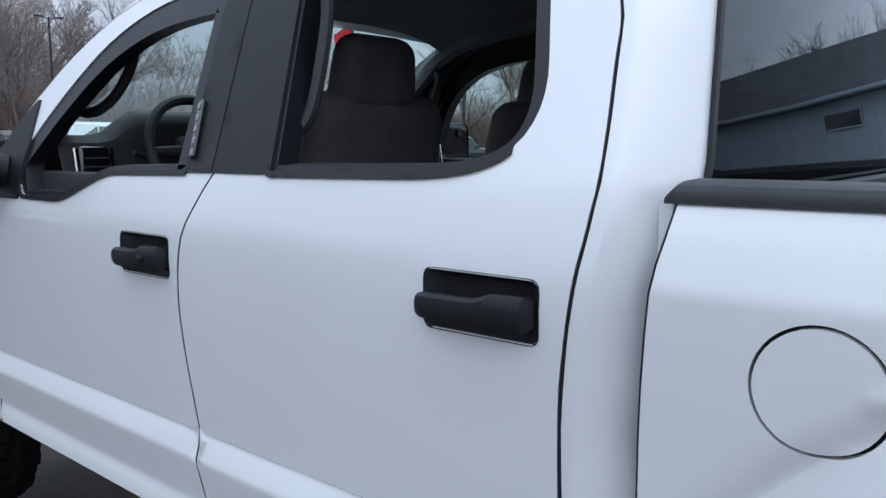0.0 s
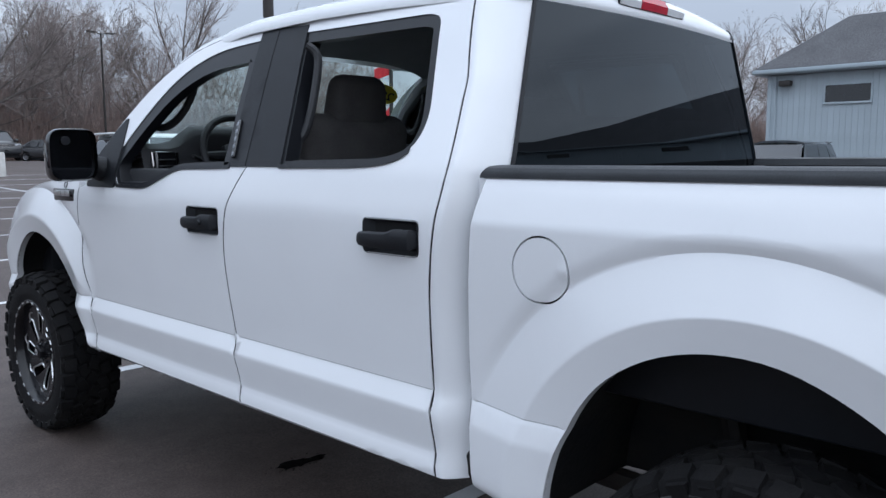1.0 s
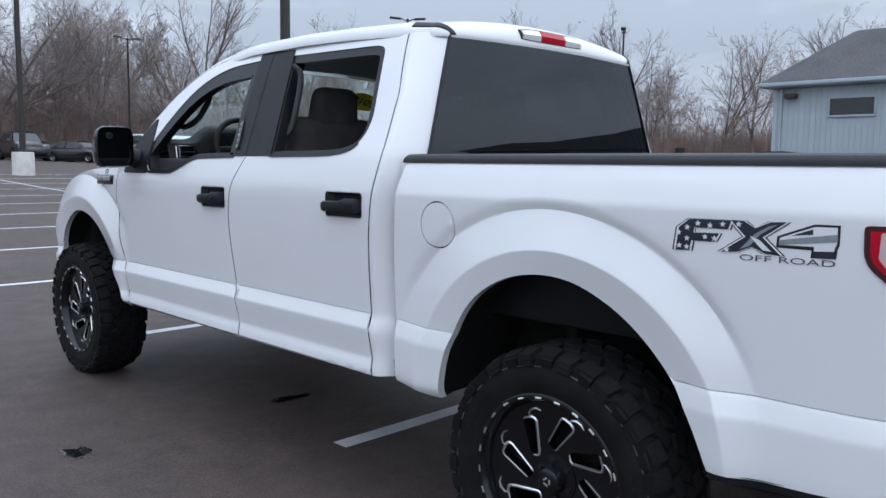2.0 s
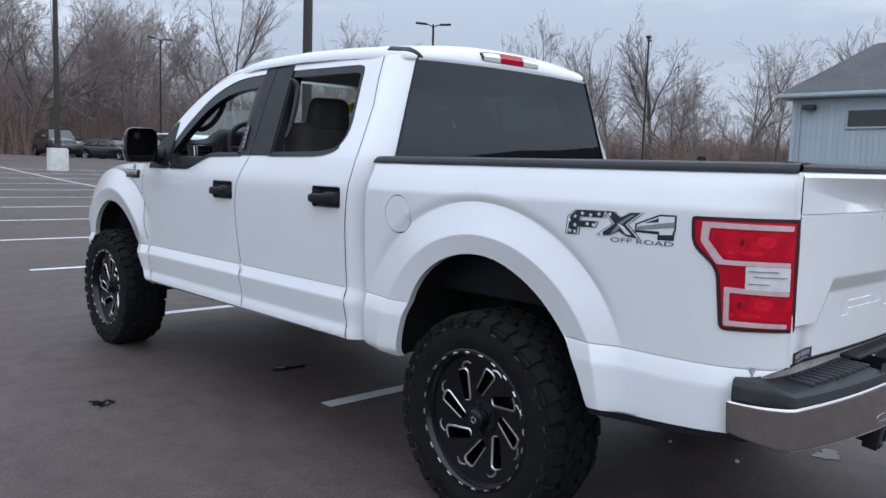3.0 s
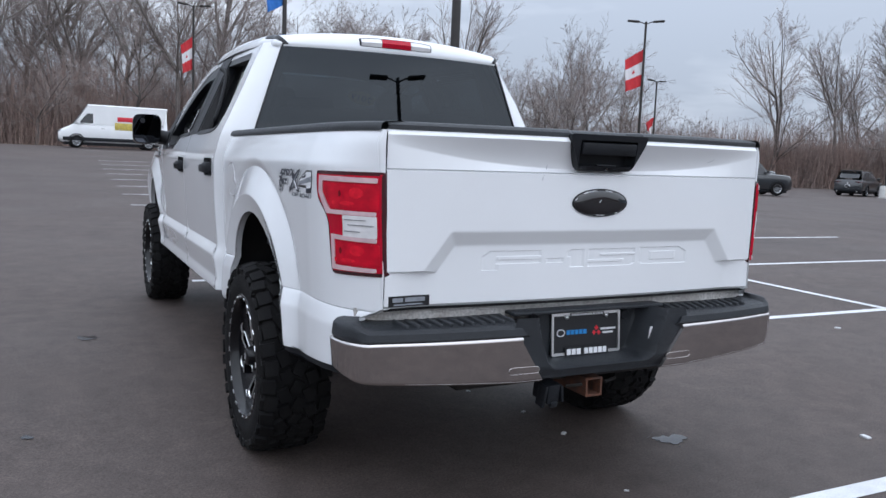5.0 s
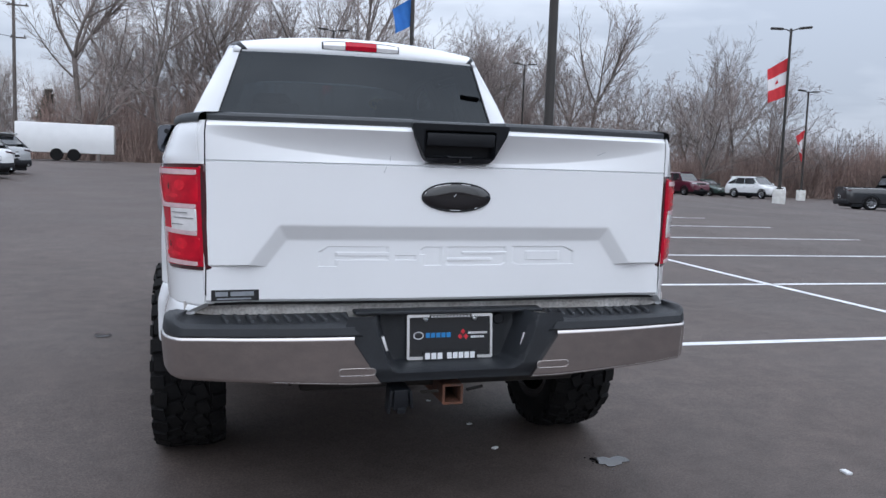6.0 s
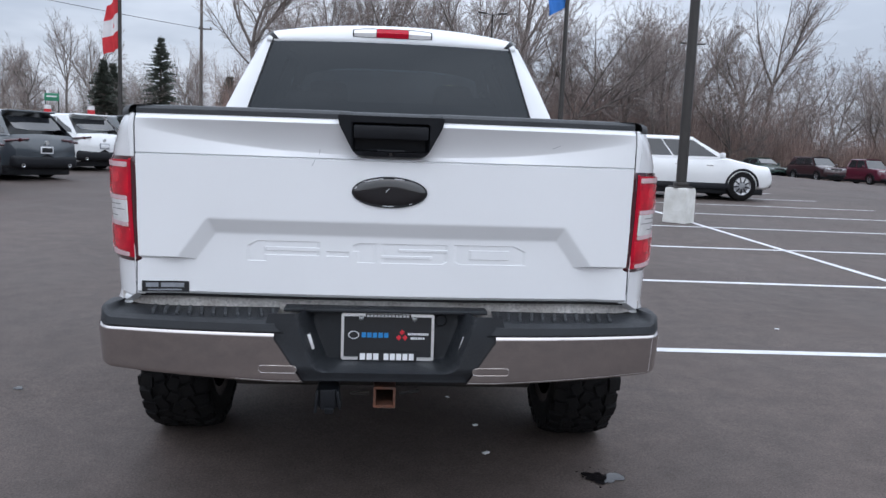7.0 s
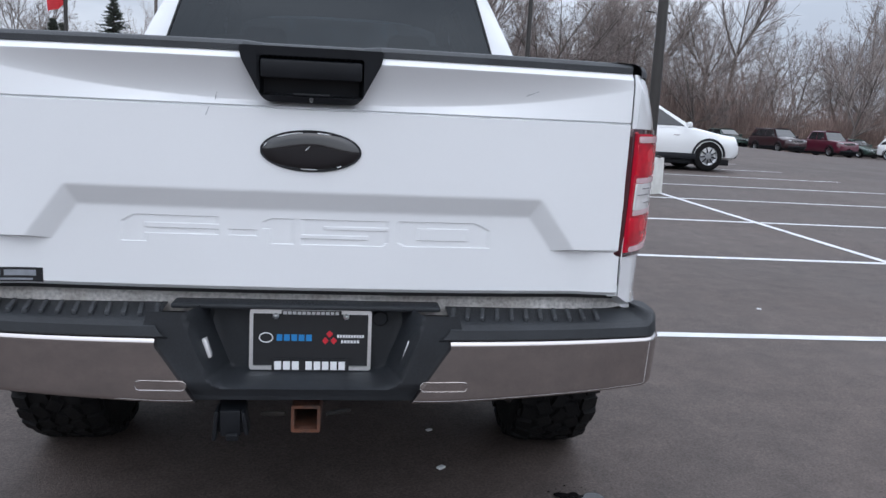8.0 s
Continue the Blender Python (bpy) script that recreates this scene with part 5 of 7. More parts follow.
    tube = panel(rounded([(-0.036, 0.452), (0.036, 0.452), (0.036, 0.522), (-0.036, 0.522)], 0.006), lambda x, z: Vector((x, -1.140, z)),
                 [[(-0.028, 0.460), (0.028, 0.460), (0.028, 0.514), (-0.028, 0.514)]], 0.02, 0.25, (0, 1, 0))
    part("receiver", tube, RUST, hitch, "rusty square receiver tube")
    b = bmesh.new()
    add_box(b, (0, -0.98, 0.52), (1.0, 0.07, 0.07), 0.012)
    add_tube(b, [(-0.11, -1.12, 0.495), (-0.05, -1.135, 0.500)], 0.006, 6)
    add_tube(b, [(0.11, -1.12, 0.505), (0.05, -1.135, 0.500)], 0.006, 6)
    part("cross_tube", b, FRAME, hitch)
    b = bmesh.new()
    add_box(b, (-0.182, -1.105, 0.485), (0.070, 0.075, 0.066), 0.010, (8, 0, 4))
    add_box(b, (-0.182, -1.146, 0.480), (0.050, 0.012, 0.072), 0.005, (10, 0, 3))
    add_box(b, (-0.218, -1.130, 0.476), (0.010, 0.05, 0.080), 0.003, (6, 6, 0))
    add_box(b, (-0.147, -1.130, 0.482), (0.010, 0.05, 0.062), 0.003, (6, -8, 0))
    add_box(b, (-0.178, -1.142, 0.444), (0.030, 0.020, 0.022), 0.005, (20, 0, 0))
    part("trailer_socket", b, PLASTIC, hitch)
    # chassis, axle, exhaust, mud flap bits
    b = bmesh.new()
    for s in (-1, 1):
        add_box(b, (s * 0.46, 1.3, 0.60), (0.09, 4.7, 0.13), 0.012)
        add_tube(b, [(s * 0.55, 0.75, 0.52), (s * 0.56, 0.0, 0.50), (s * 0.55, -0.72, 0.58)], 0.035, 8)
        add_tube(b, [(s * 0.62, 0.12, 0.40), (s * 0.55, 0.25, 0.85)], 0.03, 8)
        add_tube(b, [(s * 0.62, 3.6, 0.42), (s * 0.52, 3.6, 0.95)], 0.045, 8)
    add_tube(b, [(-0.8, 0, 0.39), (0.8, 0, 0.39)], 0.05, 10)
    add_tube(b, [(-0.8, 3.683, 0.425), (0.8, 3.683, 0.425)], 0.05, 10)
    join(b, lathe([(-0.14, 0.0), (-0.12, 0.10), (0.0, 0.155), (0.12, 0.10), (0.14, 0.0)], 16, "x", (0.05, 0, 0.39)))
    part("chassis", b, FRAME, truck)
    b = bmesh.new()
    add_tube(b, [(0.42, 1.4, 0.50), (0.45, 0.5, 0.50), (0.62, -0.25, 0.56), (0.74, -0.62, 0.545), (0.80, -0.72, 0.53)], 0.036, 12)
    part("exhaust_pipe", b, CHROME, truck)
    b = bmesh.new()
    for s in (-1, 1):
        add_box(b, (s * 0.52, -0.93, 0.535), (0.05, 0.02, 0.09), 0.006, (0, s * 20, 0))
    part("bracket", b, FRAME, truck)


build_bumper()


# ---- wheels ----
TYRE_R, TYRE_W = 0.408, 0.287


def build_wheel(x, y, z, side, spin):
    """side -1: left. Built about the hub, its outer face towards side."""
    wheel = new("wheel")
    wheel.parent = truck
    wheel.matrix_basis = pose(x, y, z, spin, 0, 0) if side < 0 else pose(x, y, z, spin, 0, 0)
    h = TYRE_W / 2
    R = TYRE_R - 0.012
    prof = [(-h * 0.80, 0.262), (-h * 0.93, 0.274), (-h * 0.99, 0.300), (-h, 0.325), (-h * 0.98, 0.350), (-h * 0.92, 0.374), (-h * 0.82, R - 0.006), (-h * 0.6, R), (0, R + 0.002),
            (h * 0.6, R), (h * 0.82, R - 0.006), (h * 0.92, 0.374), (h * 0.98, 0.350), (h, 0.325), (h * 0.99, 0.300), (h * 0.93, 0.274), (h * 0.80, 0.262)]
    tyre = part("tyre", lathe(prof, 72), RUBBER, wheel, "knobbly all-terrain tyre")
    # tread blocks: staggered centre rows, shoulder lugs
    bm = bmesh.new()
    rnd = random.Random(5)
    n = 34
    for k in range(n):
        for row, xc, w, l, off, tw in ((0, -h * 0.78, 0.058, 0.062, 0.0, 0), (1, -h * 0.37, 0.052, 0.063, 0.5, 24), (2, 0.0, 0.048, 0.061, 0.1, -26), (3, h * 0.37, 0.052, 0.063, 0.6, 24), (4, h * 0.78, 0.058, 0.062, 0.3, 0)):
            a = 2 * math.pi * (k + off) / n
            b = bmesh.new()
            bmesh.ops.create_cube(b, size=1)
            ll = l * (1.08 if (k + row) % 2 else 0.94)
            for v in b.verts:
                tp = 0.86 if v.co.z > 0 else 1.0
                v.co = Vector((v.co.x * w * tp, v.co.y * ll * tp, v.co.z * 0.020))
                if row in (0, 4) and (v.co.x < 0) == (row == 0):
                    v.co.z -= 0.016 if v.co.z > 0 else 0.030
            b.transform(Matrix.Rotation(-a, 4, "X").inverted() @ Matrix.Translation((xc + (0.006 if (k % 2) else -0.004), 0, R + 0.004)) @ Matrix.Rotation(radians(tw + rnd.uniform(-6, 6)), 4, "Z"))
            join(bm, b)
        for s in (-1, 1):
            # side biters on the shoulder
            a = 2 * math.pi * (k + 0.15 + 0.3 * (s > 0)) / n
            b = bmesh.new()
            bmesh.ops.create_cube(b, size=1)
            for v in b.verts:
                v.co = Vector((v.co.x * 0.012, v.co.y * 0.040 * (1.15 if v.co.z > 0 else 0.8), v.co.z * (0.042 if k % 2 else 0.030)))
            b.transform(Matrix.Rotation(a, 4, "X") @ Matrix.Translation((s * h * 0.945, 0, 0.366)) @ Matrix.Rotation(radians(s * 14), 4, "Y"))
            join(bm, b)
    tr = part("tread", bm, RUBBER, tyre, smooth=False)
    tr["kind"] = "stuff"
    # raised sidewall bars
    for a0, a1 in ((0.35, 0.95), (2.2, 2.9), (4.1, 4.7)):
        nb = 7
        for i in range(nb):
            a = a0 + (a1 - a0) * i / nb
            b = bmesh.new()
            add_box(b, (0, 0, 0), (0.003, 0.020, 0.020), 0.001)
            b.transform(Matrix.Rotation(a, 4, "X") @ Matrix.Translation((side * h * 1.0, 0, 0.322)))
            part("sidewall_bar", b, RUBBER, tyre)
    # scuffed ring on the sidewall
    sc = bmesh.new()
    add_tube(sc, [(side * h * 0.955, (0.360 + 0.0018 * math.sin(9 * a)) * math.cos(a), (0.360 + 0.0018 * math.sin(9 * a)) * math.sin(a)) for a in (2 * math.pi * k / 90 for k in range(91))], 0.0022, 4, False)
    part("scuff_ring", sc, SCUFF, tyre, "grey scuffed ring on the sidewall")
    # rim: lip, barrel, sunk face
    o = side * h
    rim_prof = [(o * 0.86, 0.272), (o * 0.93, 0.274), (o * 0.955, 0.268), (o * 0.95, 0.258), (o * 0.88, 0.250), (o * 0.66, 0.243), (o * 0.40, 0.236), (-o * 0.85, 0.232), (-o * 0.9, 0.268)]
    rim = part("rim", lathe(rim_prof, 72), WHEELBLACK, wheel, "gloss black alloy rim with milled spoke edges")
    for i in range(24):
        # milled dashes round the lip
        a0 = 2 * math.pi * i / 24
        lipb = bmesh.new()
        add_tube(lipb, [(o * 0.957, 0.262 * math.cos(a0 + t), 0.262 * math.sin(a0 + t)) for t in (0, 0.04, 0.08)], 0.0032, 5)
        part("lip_dash", lipb, MILLED, rim)
    # dark backing and brake disc
    part("brake_disc", lathe([(o * 0.05, 0.0), (o * 0.05, 0.17), (o * 0.0, 0.17), (o * 0.0, 0.0)], 40), FRAME, wheel)
    face = o * 0.50
    slots = []
    for i in range(8):
        # eight long slots, swept round the hub
        base = 2 * math.pi * i / 8
        c = Vector((0.142 * math.cos(base), 0.142 * math.sin(base)))
        d = base - side * radians(29)
        ax, ay = Vector((math.cos(d), math.sin(d))), Vector((-math.sin(d), math.cos(d)))
        quad = [c - ax * 0.060 - ay * 0.017, c + ax * 0.058 - ay * 0.027, c + ax * 0.066 - ay * 0.010 * side, c + ax * 0.058 + ay * 0.027, c - ax * 0.060 + ay * 0.017]
        slots.append(rounded(quad, [0.013, 0.014, 0.008, 0.014, 0.013], 4))
    def dish(yy, zz):
        r = math.hypot(yy, zz) / 0.242
        return Vector((face + o * (0.02 + 0.16 * r ** 2.4), yy, zz))
    disc = [(0.242 * math.cos(2 * math.pi * k / 72), 0.242 * math.sin(2 * math.pi * k / 72)) for k in range(72)]
    part("wheel_face", panel(disc, dish, slots, 0.016, 0.034, (-side, 0, 0)), WHEELBLACK, rim)
    for i, sl in enumerate(slots):
        # milled bevel round most of each slot, broad on one flank
        n = len(sl)
        keep = [sl[(k + (3 if i % 2 else 7)) % n] for k in range(int(n * 0.80))]
        b = bmesh.new()
        add_tube(b, [dish(p[0], p[1]) + Vector((side * 0.0012, 0, 0)) for p in keep], [0.0009 + 0.0040 * math.sin(math.pi * k / (len(keep) - 1)) ** 0.6 for k in range(len(keep))], 5)
        part("milled_edge", b, MILLED, rim)
        # milled crescent at the rim beside each slot
        a0 = 2 * math.pi * (i + 0.5) / 8 + side * radians(8)
        b = bmesh.new()
        add_tube(b, [dish(rr * math.cos(a0 + t), rr * math.sin(a0 + t)) + Vector((side * 0.0015, 0, 0)) for t, rr in ((-0.10, 0.196), (-0.06, 0.212), (0.02, 0.221), (0.10, 0.221), (0.17, 0.212))], [0.001, 0.003, 0.0042, 0.003, 0.001], 5)
        part("milled_crescent", b, MILLED, rim)
    cap = lathe([(face + side * 0.050, 0.0), (face + side * 0.050, 0.030), (face + side * 0.044, 0.038), (face + side * 0.012, 0.045), (face + side * 0.008, 0.075), (face - side * 0.03, 0.078)], 24)
    part("hub_cap", cap, WHEELBLACK, rim)
    mark = bmesh.new()
    for k in range(3):
        a = 2 * math.pi * k / 3
        add_box(mark, (face + side * 0.051, 0.010 * math.cos(a), 0.010 * math.sin(a)), (0.002, 0.006, 0.016), 0.0006, (math.degrees(a), 0, 0))
    part("cap_mark", mark, MILLED, rim)
    for k in range(6):
        a = 2 * math.pi * (k + 0.5) / 6
        part("lug_nut", lathe([(face + side * 0.020, 0.0), (face + side * 0.020, 0.008), (face, 0.010)], 8, "x", (0, 0.058 * math.cos(a), 0.058 * math.sin(a))), GLOSS, rim)
    return wheel


for wx, wy, spin in ((-0.876, 0.012, 52), (-0.876, 3.683, 37), (0.876, 0.012, 3), (0.876, 3.683, 21)):
    build_wheel(wx, wy, ground_z(wx, wy) + TYRE_R - 0.004 - wx * math.sin(radians(-LEAN)), -1 if wx < 0 else 1, spin)


# ---- side decal: block shapes with stars, small words under them ----
def build_decal():
    dec = new("side_decal")
    dec.parent = bed
    dec["label"] = "black and grey outlined block decal with stars"
    y0, z0, L, Hh = -0.350, 1.145, 0.415, 0.086
    def sheet(off):
        def f(u, v):
            y, z = y0 - u * L, z0 + v * Hh + 0.010 * u * (1 - 0.6 * v)
            return Vector((-bed_width(y, z) - off, y, z))
        return f
    def put(name, pts, off, mat, lab=""):
        part(name, panel(pts, sheet(off), (), 0.05), mat, dec, lab)
    shapes = [
        [(0.00, 0.0), (0.02, 0.72), (0.10, 1.0), (0.40, 1.0), (0.385, 0.70), (0.16, 0.70), (0.155, 0.58), (0.33, 0.58), (0.30, 0.30), (0.15, 0.30), (0.14, 0.0)],
        [(0.30, 0.03), (0.45, 0.52), (0.355, 1.0), (0.48, 1.0), (0.53, 0.80), (0.60, 1.0), (0.735, 1.0), (0.60, 0.52), (0.71, 0.0), (0.575, 0.03), (0.515, 0.20), (0.435, 0.03)],
        [(0.655, 0.25), (0.66, 0.58), (0.865, 0.98), (1.0, 0.98), (1.0, 0.40), (0.99, 0.28), (0.985, 0.0), (0.85, 0.0), (0.855, 0.22)],
    ]
    inner_four = [(0.672, 0.33), (0.675, 0.54), (0.868, 0.91), (0.986, 0.91), (0.986, 0.42), (0.976, 0.33), (0.970, 0.09), (0.866, 0.09), (0.868, 0.33)]
    for i, s in enumerate(shapes):
        put("outline_shape", s, 0.0012, DECAL_DARK)
        put("pale_border", shrink(s, 0.010) if i < 2 else inner_four, 0.0018, DECAL_WHITE)
        if i < 2:
            put("dark_field", shrink(s, 0.024), 0.0024, DECAL_NAVY)
    put("stripe", [(0.672, 0.33), (0.99, 0.50), (0.99, 0.72), (0.86, 0.62), (0.672, 0.47)], 0.003, DECAL_GREY)
    put("stripe", [(0.74, 0.62), (0.86, 0.84), (0.86, 0.68)], 0.003, DECAL_NAVY)
    put("stripe", [(0.865, 0.03), (0.975, 0.03), (0.98, 0.22), (0.865, 0.20)], 0.003, DECAL_NAVY)
    put("stripe", [(0.44, 0.14), (0.50, 0.24), (0.56, 0.60), (0.66, 0.92), (0.61, 0.86), (0.53, 0.62), (0.49, 0.40)], 0.003, DECAL_GREY)
    put("stripe", [(0.50, 0.55), (0.56, 0.44), (0.63, 0.12), (0.58, 0.14), (0.54, 0.34)], 0.0033, DECAL_WHITE)
    for cu, cv in ((0.05, 0.15), (0.10, 0.38), (0.045, 0.55), (0.10, 0.72), (0.17, 0.85), (0.25, 0.80), (0.33, 0.86), (0.22, 0.45), (0.28, 0.42), (0.10, 0.12), (0.43, 0.88), (0.36, 0.10)):
        pts = []
        for k in range(10):
            a = math.pi / 2 + k * math.pi / 5
            r = 0.022 if k % 2 == 0 else 0.009
            pts.append((cu + r * math.cos(a), cv + r * 4.7 * math.sin(a)))
        put("star", pts, 0.0034, DECAL_WHITE)
    cu = bpy.data.curves.new("words", "FONT")
    cu.body, cu.size, cu.extrude = "OFF ROAD", 0.036, 0.0004
    tmp = new("tmp", cu)
    me = bpy.data.meshes.new_from_object(tmp.evaluated_get(bpy.context.evaluated_depsgraph_get()))
    bpy.data.objects.remove(tmp)
    xs = [v.co.x for v in me.vertices]
    k = 0.225 / (max(xs) - min(xs))
    for v in me.vertices:
        y, z = -0.533 - (v.co.x - min(xs)) * k, 1.134 + v.co.y * 0.58 + 0.003 * (v.co.x - min(xs)) / max(xs)
        v.co = Vector((-bed_width(y, z) - 0.0012 - v.co.z, y, z))
    me.materials.clear()
    me.materials.append(DECAL_SLATE)
    wo = new("decal_words", me)
    wo.parent = dec


build_decal()


# ---- inside of the cab ----
def build_interior():
    def seat(x, y, w, tall):
        bm = bmesh.new()
        add_box(bm, (x, y + 0.26, 0.92), (w, 0.52, 0.16), 0.05, (4, 0, 0), 3)
        add_box(bm, (x, y - 0.06, 1.22), (w, 0.16, 0.74 * tall), 0.07, (12, 0, 0), 5, (0.90, 0.86))
        return bm
    for x in (-0.42, 0.42):
        s = new("front_seat")
        s.parent = truck
        part("seat_body", seat(x, 1.94, 0.57, 1.0), SEAT, s, "dark grey cloth front seat")
        b = bmesh.new()
        add_box(b, (x, 1.800, 1.630), (0.285, 0.115, 0.20), 0.05, (8, 0, 0), 4, (0.86, 0.9))
        part("headrest", b, SEAT, s)
        for dx in (-0.065, 0.065):
            b = bmesh.new()
            add_tube(b, [(x + dx, 1.815, 1.44), (x + dx, 1.805, 1.56)], 0.006, 8)
            part("headrest_post", b, CHROME, s)
    b = seat(0, 0.98, 1.45, 0.9)
    rear = part("rear_seat", b, SEAT, truck)
    for x in (-0.45, 0.45):
        b = bmesh.new()
        add_box(b, (x, 0.90, 1.52), (0.26, 0.09, 0.15), 0.035, (-8, 0, 0), 3)
        part("headrest", b, SEAT, rear)
    # dash with hood and steering wheel
    def dash(u, v):
        s = (u - 0.5) * 2
        prof = [(2.70, 0.98), (2.66, 1.18), (2.66, 1.34), (2.70, 1.46), (2.78, 1.485), (2.95, 1.46), (3.12, 1.40)]
        f = v * (len(prof) - 1)
        i = min(int(f), len(prof) - 2)
        a, c = prof[i], prof[i + 1]
        y, z = a[0] + (c[0] - a[0]) * (f - i), a[1] + (c[1] - a[1]) * (f - i)
        bump = 0.085 * step01(0.30, 0.17, abs(s * 0.86 + 0.42)) * step01(0.42, 0.55, v) * step01(0.8, 0.62, v)
        return Vector((s * 0.86, y - 0.02 * (1 - s * s), z + bump))
    ds = part("dashboard", grid_surface(dash, 40, 30), DASH, truck)
    # upright air vents at the ends, each between two bright trims with slats across
    for sg in (-1, 1):
        b = bmesh.new()
        add_box(b, (sg * 0.775, 2.648, 1.365), (0.10, 0.03, 0.17), 0.014, (-6, 0, 0))
        vent = part("air_vent", b, GLOSS, ds)
        for k in range(5):
            b = bmesh.new()
            add_box(b, (sg * 0.775, 2.633, 1.310 + 0.026 * k), (0.078, 0.006, 0.005), 0.0015, (24, 0, 0))
            part("vent_slat", b, DASH, vent)
        for dx in (-0.058, 0.058):
            b = bmesh.new()
            add_tube(b, [(sg * 0.775 + dx, 2.634, 1.28), (sg * 0.775 + dx, 2.640, 1.37), (sg * 0.775 + dx, 2.652, 1.445)], 0.005, 6)
            part("vent_trim", b, CHROME, vent)
    b = bmesh.new()
    add_box(b, (-0.43, 2.695, 1.475), (0.33, 0.02, 0.10), 0.02, (-14, 0, 0))
    part("instrument_panel", b, GLOSS, ds)
    b = bmesh.new()
    add_tube(b, [(-0.57, 2.66, 1.40), (-0.66, 2.62, 1.43)], [0.010, 0.008], 8)
    part("indicator_stalk", b, DASH, ds)
    b = bmesh.new()
    add_box(b, (0.02, 2.650, 1.36), (0.24, 0.02, 0.15), 0.012, (-8, 0, 0))
    part("centre_screen", b, GLOSS, ds)
    b = bmesh.new()
    c, ax = Vector((-0.43, 2.60, 1.43)), Vector((0, -0.92, 0.39)).normalized()
    e1, e2 = Vector((1, 0, 0)), ax.cross(Vector((1, 0, 0)))
    add_tube(b, [c + 0.185 * (math.cos(t) * e1 + math.sin(t) * e2) for t in (2 * math.pi * k / 32 for k in range(33))], 0.017, 8, False)
    sw = part("steering_wheel", b, DASH, truck)
    b = bmesh.new()
    add_box(b, c - ax * 0.01, (0.17, 0.05, 0.12), 0.03, (67 - 90, 0, 0))
    for a in (0.0, math.pi, -math.pi / 2):
        add_tube(b, [c - ax * 0.01, c + 0.18 * (math.cos(a) * e1 + math.sin(a) * e2)], [0.028, 0.016], 8)
    add_tube(b, [c - ax * 0.02, c - ax * 0.35], [0.04, 0.05], 8)
    part("wheel_hub", b, DASH, sw)
    b = bmesh.new()
    add_box(b, (0, 2.1, 0.98), (0.30, 0.9, 0.36), 0.05)
    part("centre_console", b, DASH, truck)
    # headliner, pillars' linings, grab handles, door linings
    def liner(u, v):
        s = (u - 0.5) * 2
        y = 0.86 + v * 1.62
        return Vector((s * 0.655, y, roof_edge_z(y) + 0.012 - 0.07 * abs(s) ** 4))
    part("headliner", grid_surface(liner, 16, 16), HEADLINER, truck)
    top = smooth_line(TOP_EDGE[2:] + TOP_EDGE2[1:], 3)
    b = bmesh.new()
    add_tube(b, [Vector((-cab_width(p[0], p[1]) + 0.050, p[0], p[1] - 0.012)) for p in top], 0.040, 8)
    both_sides("roof_rail_lining", b, HEADLINER, truck, truck)
    for s in (-1, 1):
        b = bmesh.new()
        add_tube(b, [(s * 0.655, 1.80, 1.86), (s * 0.76, 1.76, 1.62), (s * 0.85, 1.70, 1.36), (s * 0.86, 1.68, 0.8)], [0.045, 0.05, 0.055, 0.055], 8)
        part("pillar_lining", b, HEADLINER, truck)
        b = bmesh.new()
        add_tube(b, [(s * 0.66, 2.42, 1.86), (s * 0.74, 2.72, 1.68), (s * 0.82, 2.98, 1.42)], [0.03, 0.034, 0.04], 8)
        part("pillar_lining", b, HEADLINER, truck)
        b = bmesh.new()
        add_tube(b, [(s * 0.61, 0.93, 1.85), (s * 0.71, 0.90, 1.62), (s * 0.80, 0.86, 1.36)], [0.045, 0.065, 0.08], 8)
        part("pillar_lining", b, HEADLINER, truck)
        b = bmesh.new()
        add_tube(b, smooth_line([(s * 0.80, 1.60, 1.79), (s * 0.775, 1.575, 1.75), (s * 0.80, 1.57, 1.62), (s * 0.835, 1.58, 1.50), (s * 0.87, 1.62, 1.46)], 4), 0.014, 8)
        part("grab_handle", b, DASH, truck)
        b = bmesh.new()
        add_tube(b, smooth_line([(s * 0.72, 2.58, 1.76), (s * 0.69, 2.53, 1.72), (s * 0.72, 2.60, 1.60), (s * 0.76, 2.70, 1.55), (s * 0.80, 2.80, 1.60)], 4), 0.016, 8)
        part("grab_handle", b, DASH, truck)
        b = bmesh.new()
        add_box(b, (s * 0.885, 1.85, 1.0), (0.05, 2.05, 0.76), 0.02)
        part("door_lining", b, DASH, truck)


build_interior()


# ---- car park lines, wet spots, crumbs ----
LINE = "white painted parking line on asphalt"
for k in range(-1, 12):
    y = 1.55 + 2.90 * k
    x0 = -0.60 + 0.0215 * (y - 1.55)
    strip("parking_line", (x0, y), (5.62 + 0.012 * y, y), 0.10, LINEPAINT, LINE, rag=0.05)
    strip("parking_line", (5.74 + 0.012 * y, y), (12.5 + 0.01 * y, y), 0.10, LINEPAINT, LINE, rag=0.05)
strip("parking_line", (5.62, -1.6), (6.2, 36.0), 0.10, LINEPAINT, "long white line between two rows of bays", 0.006, rag=0.05)


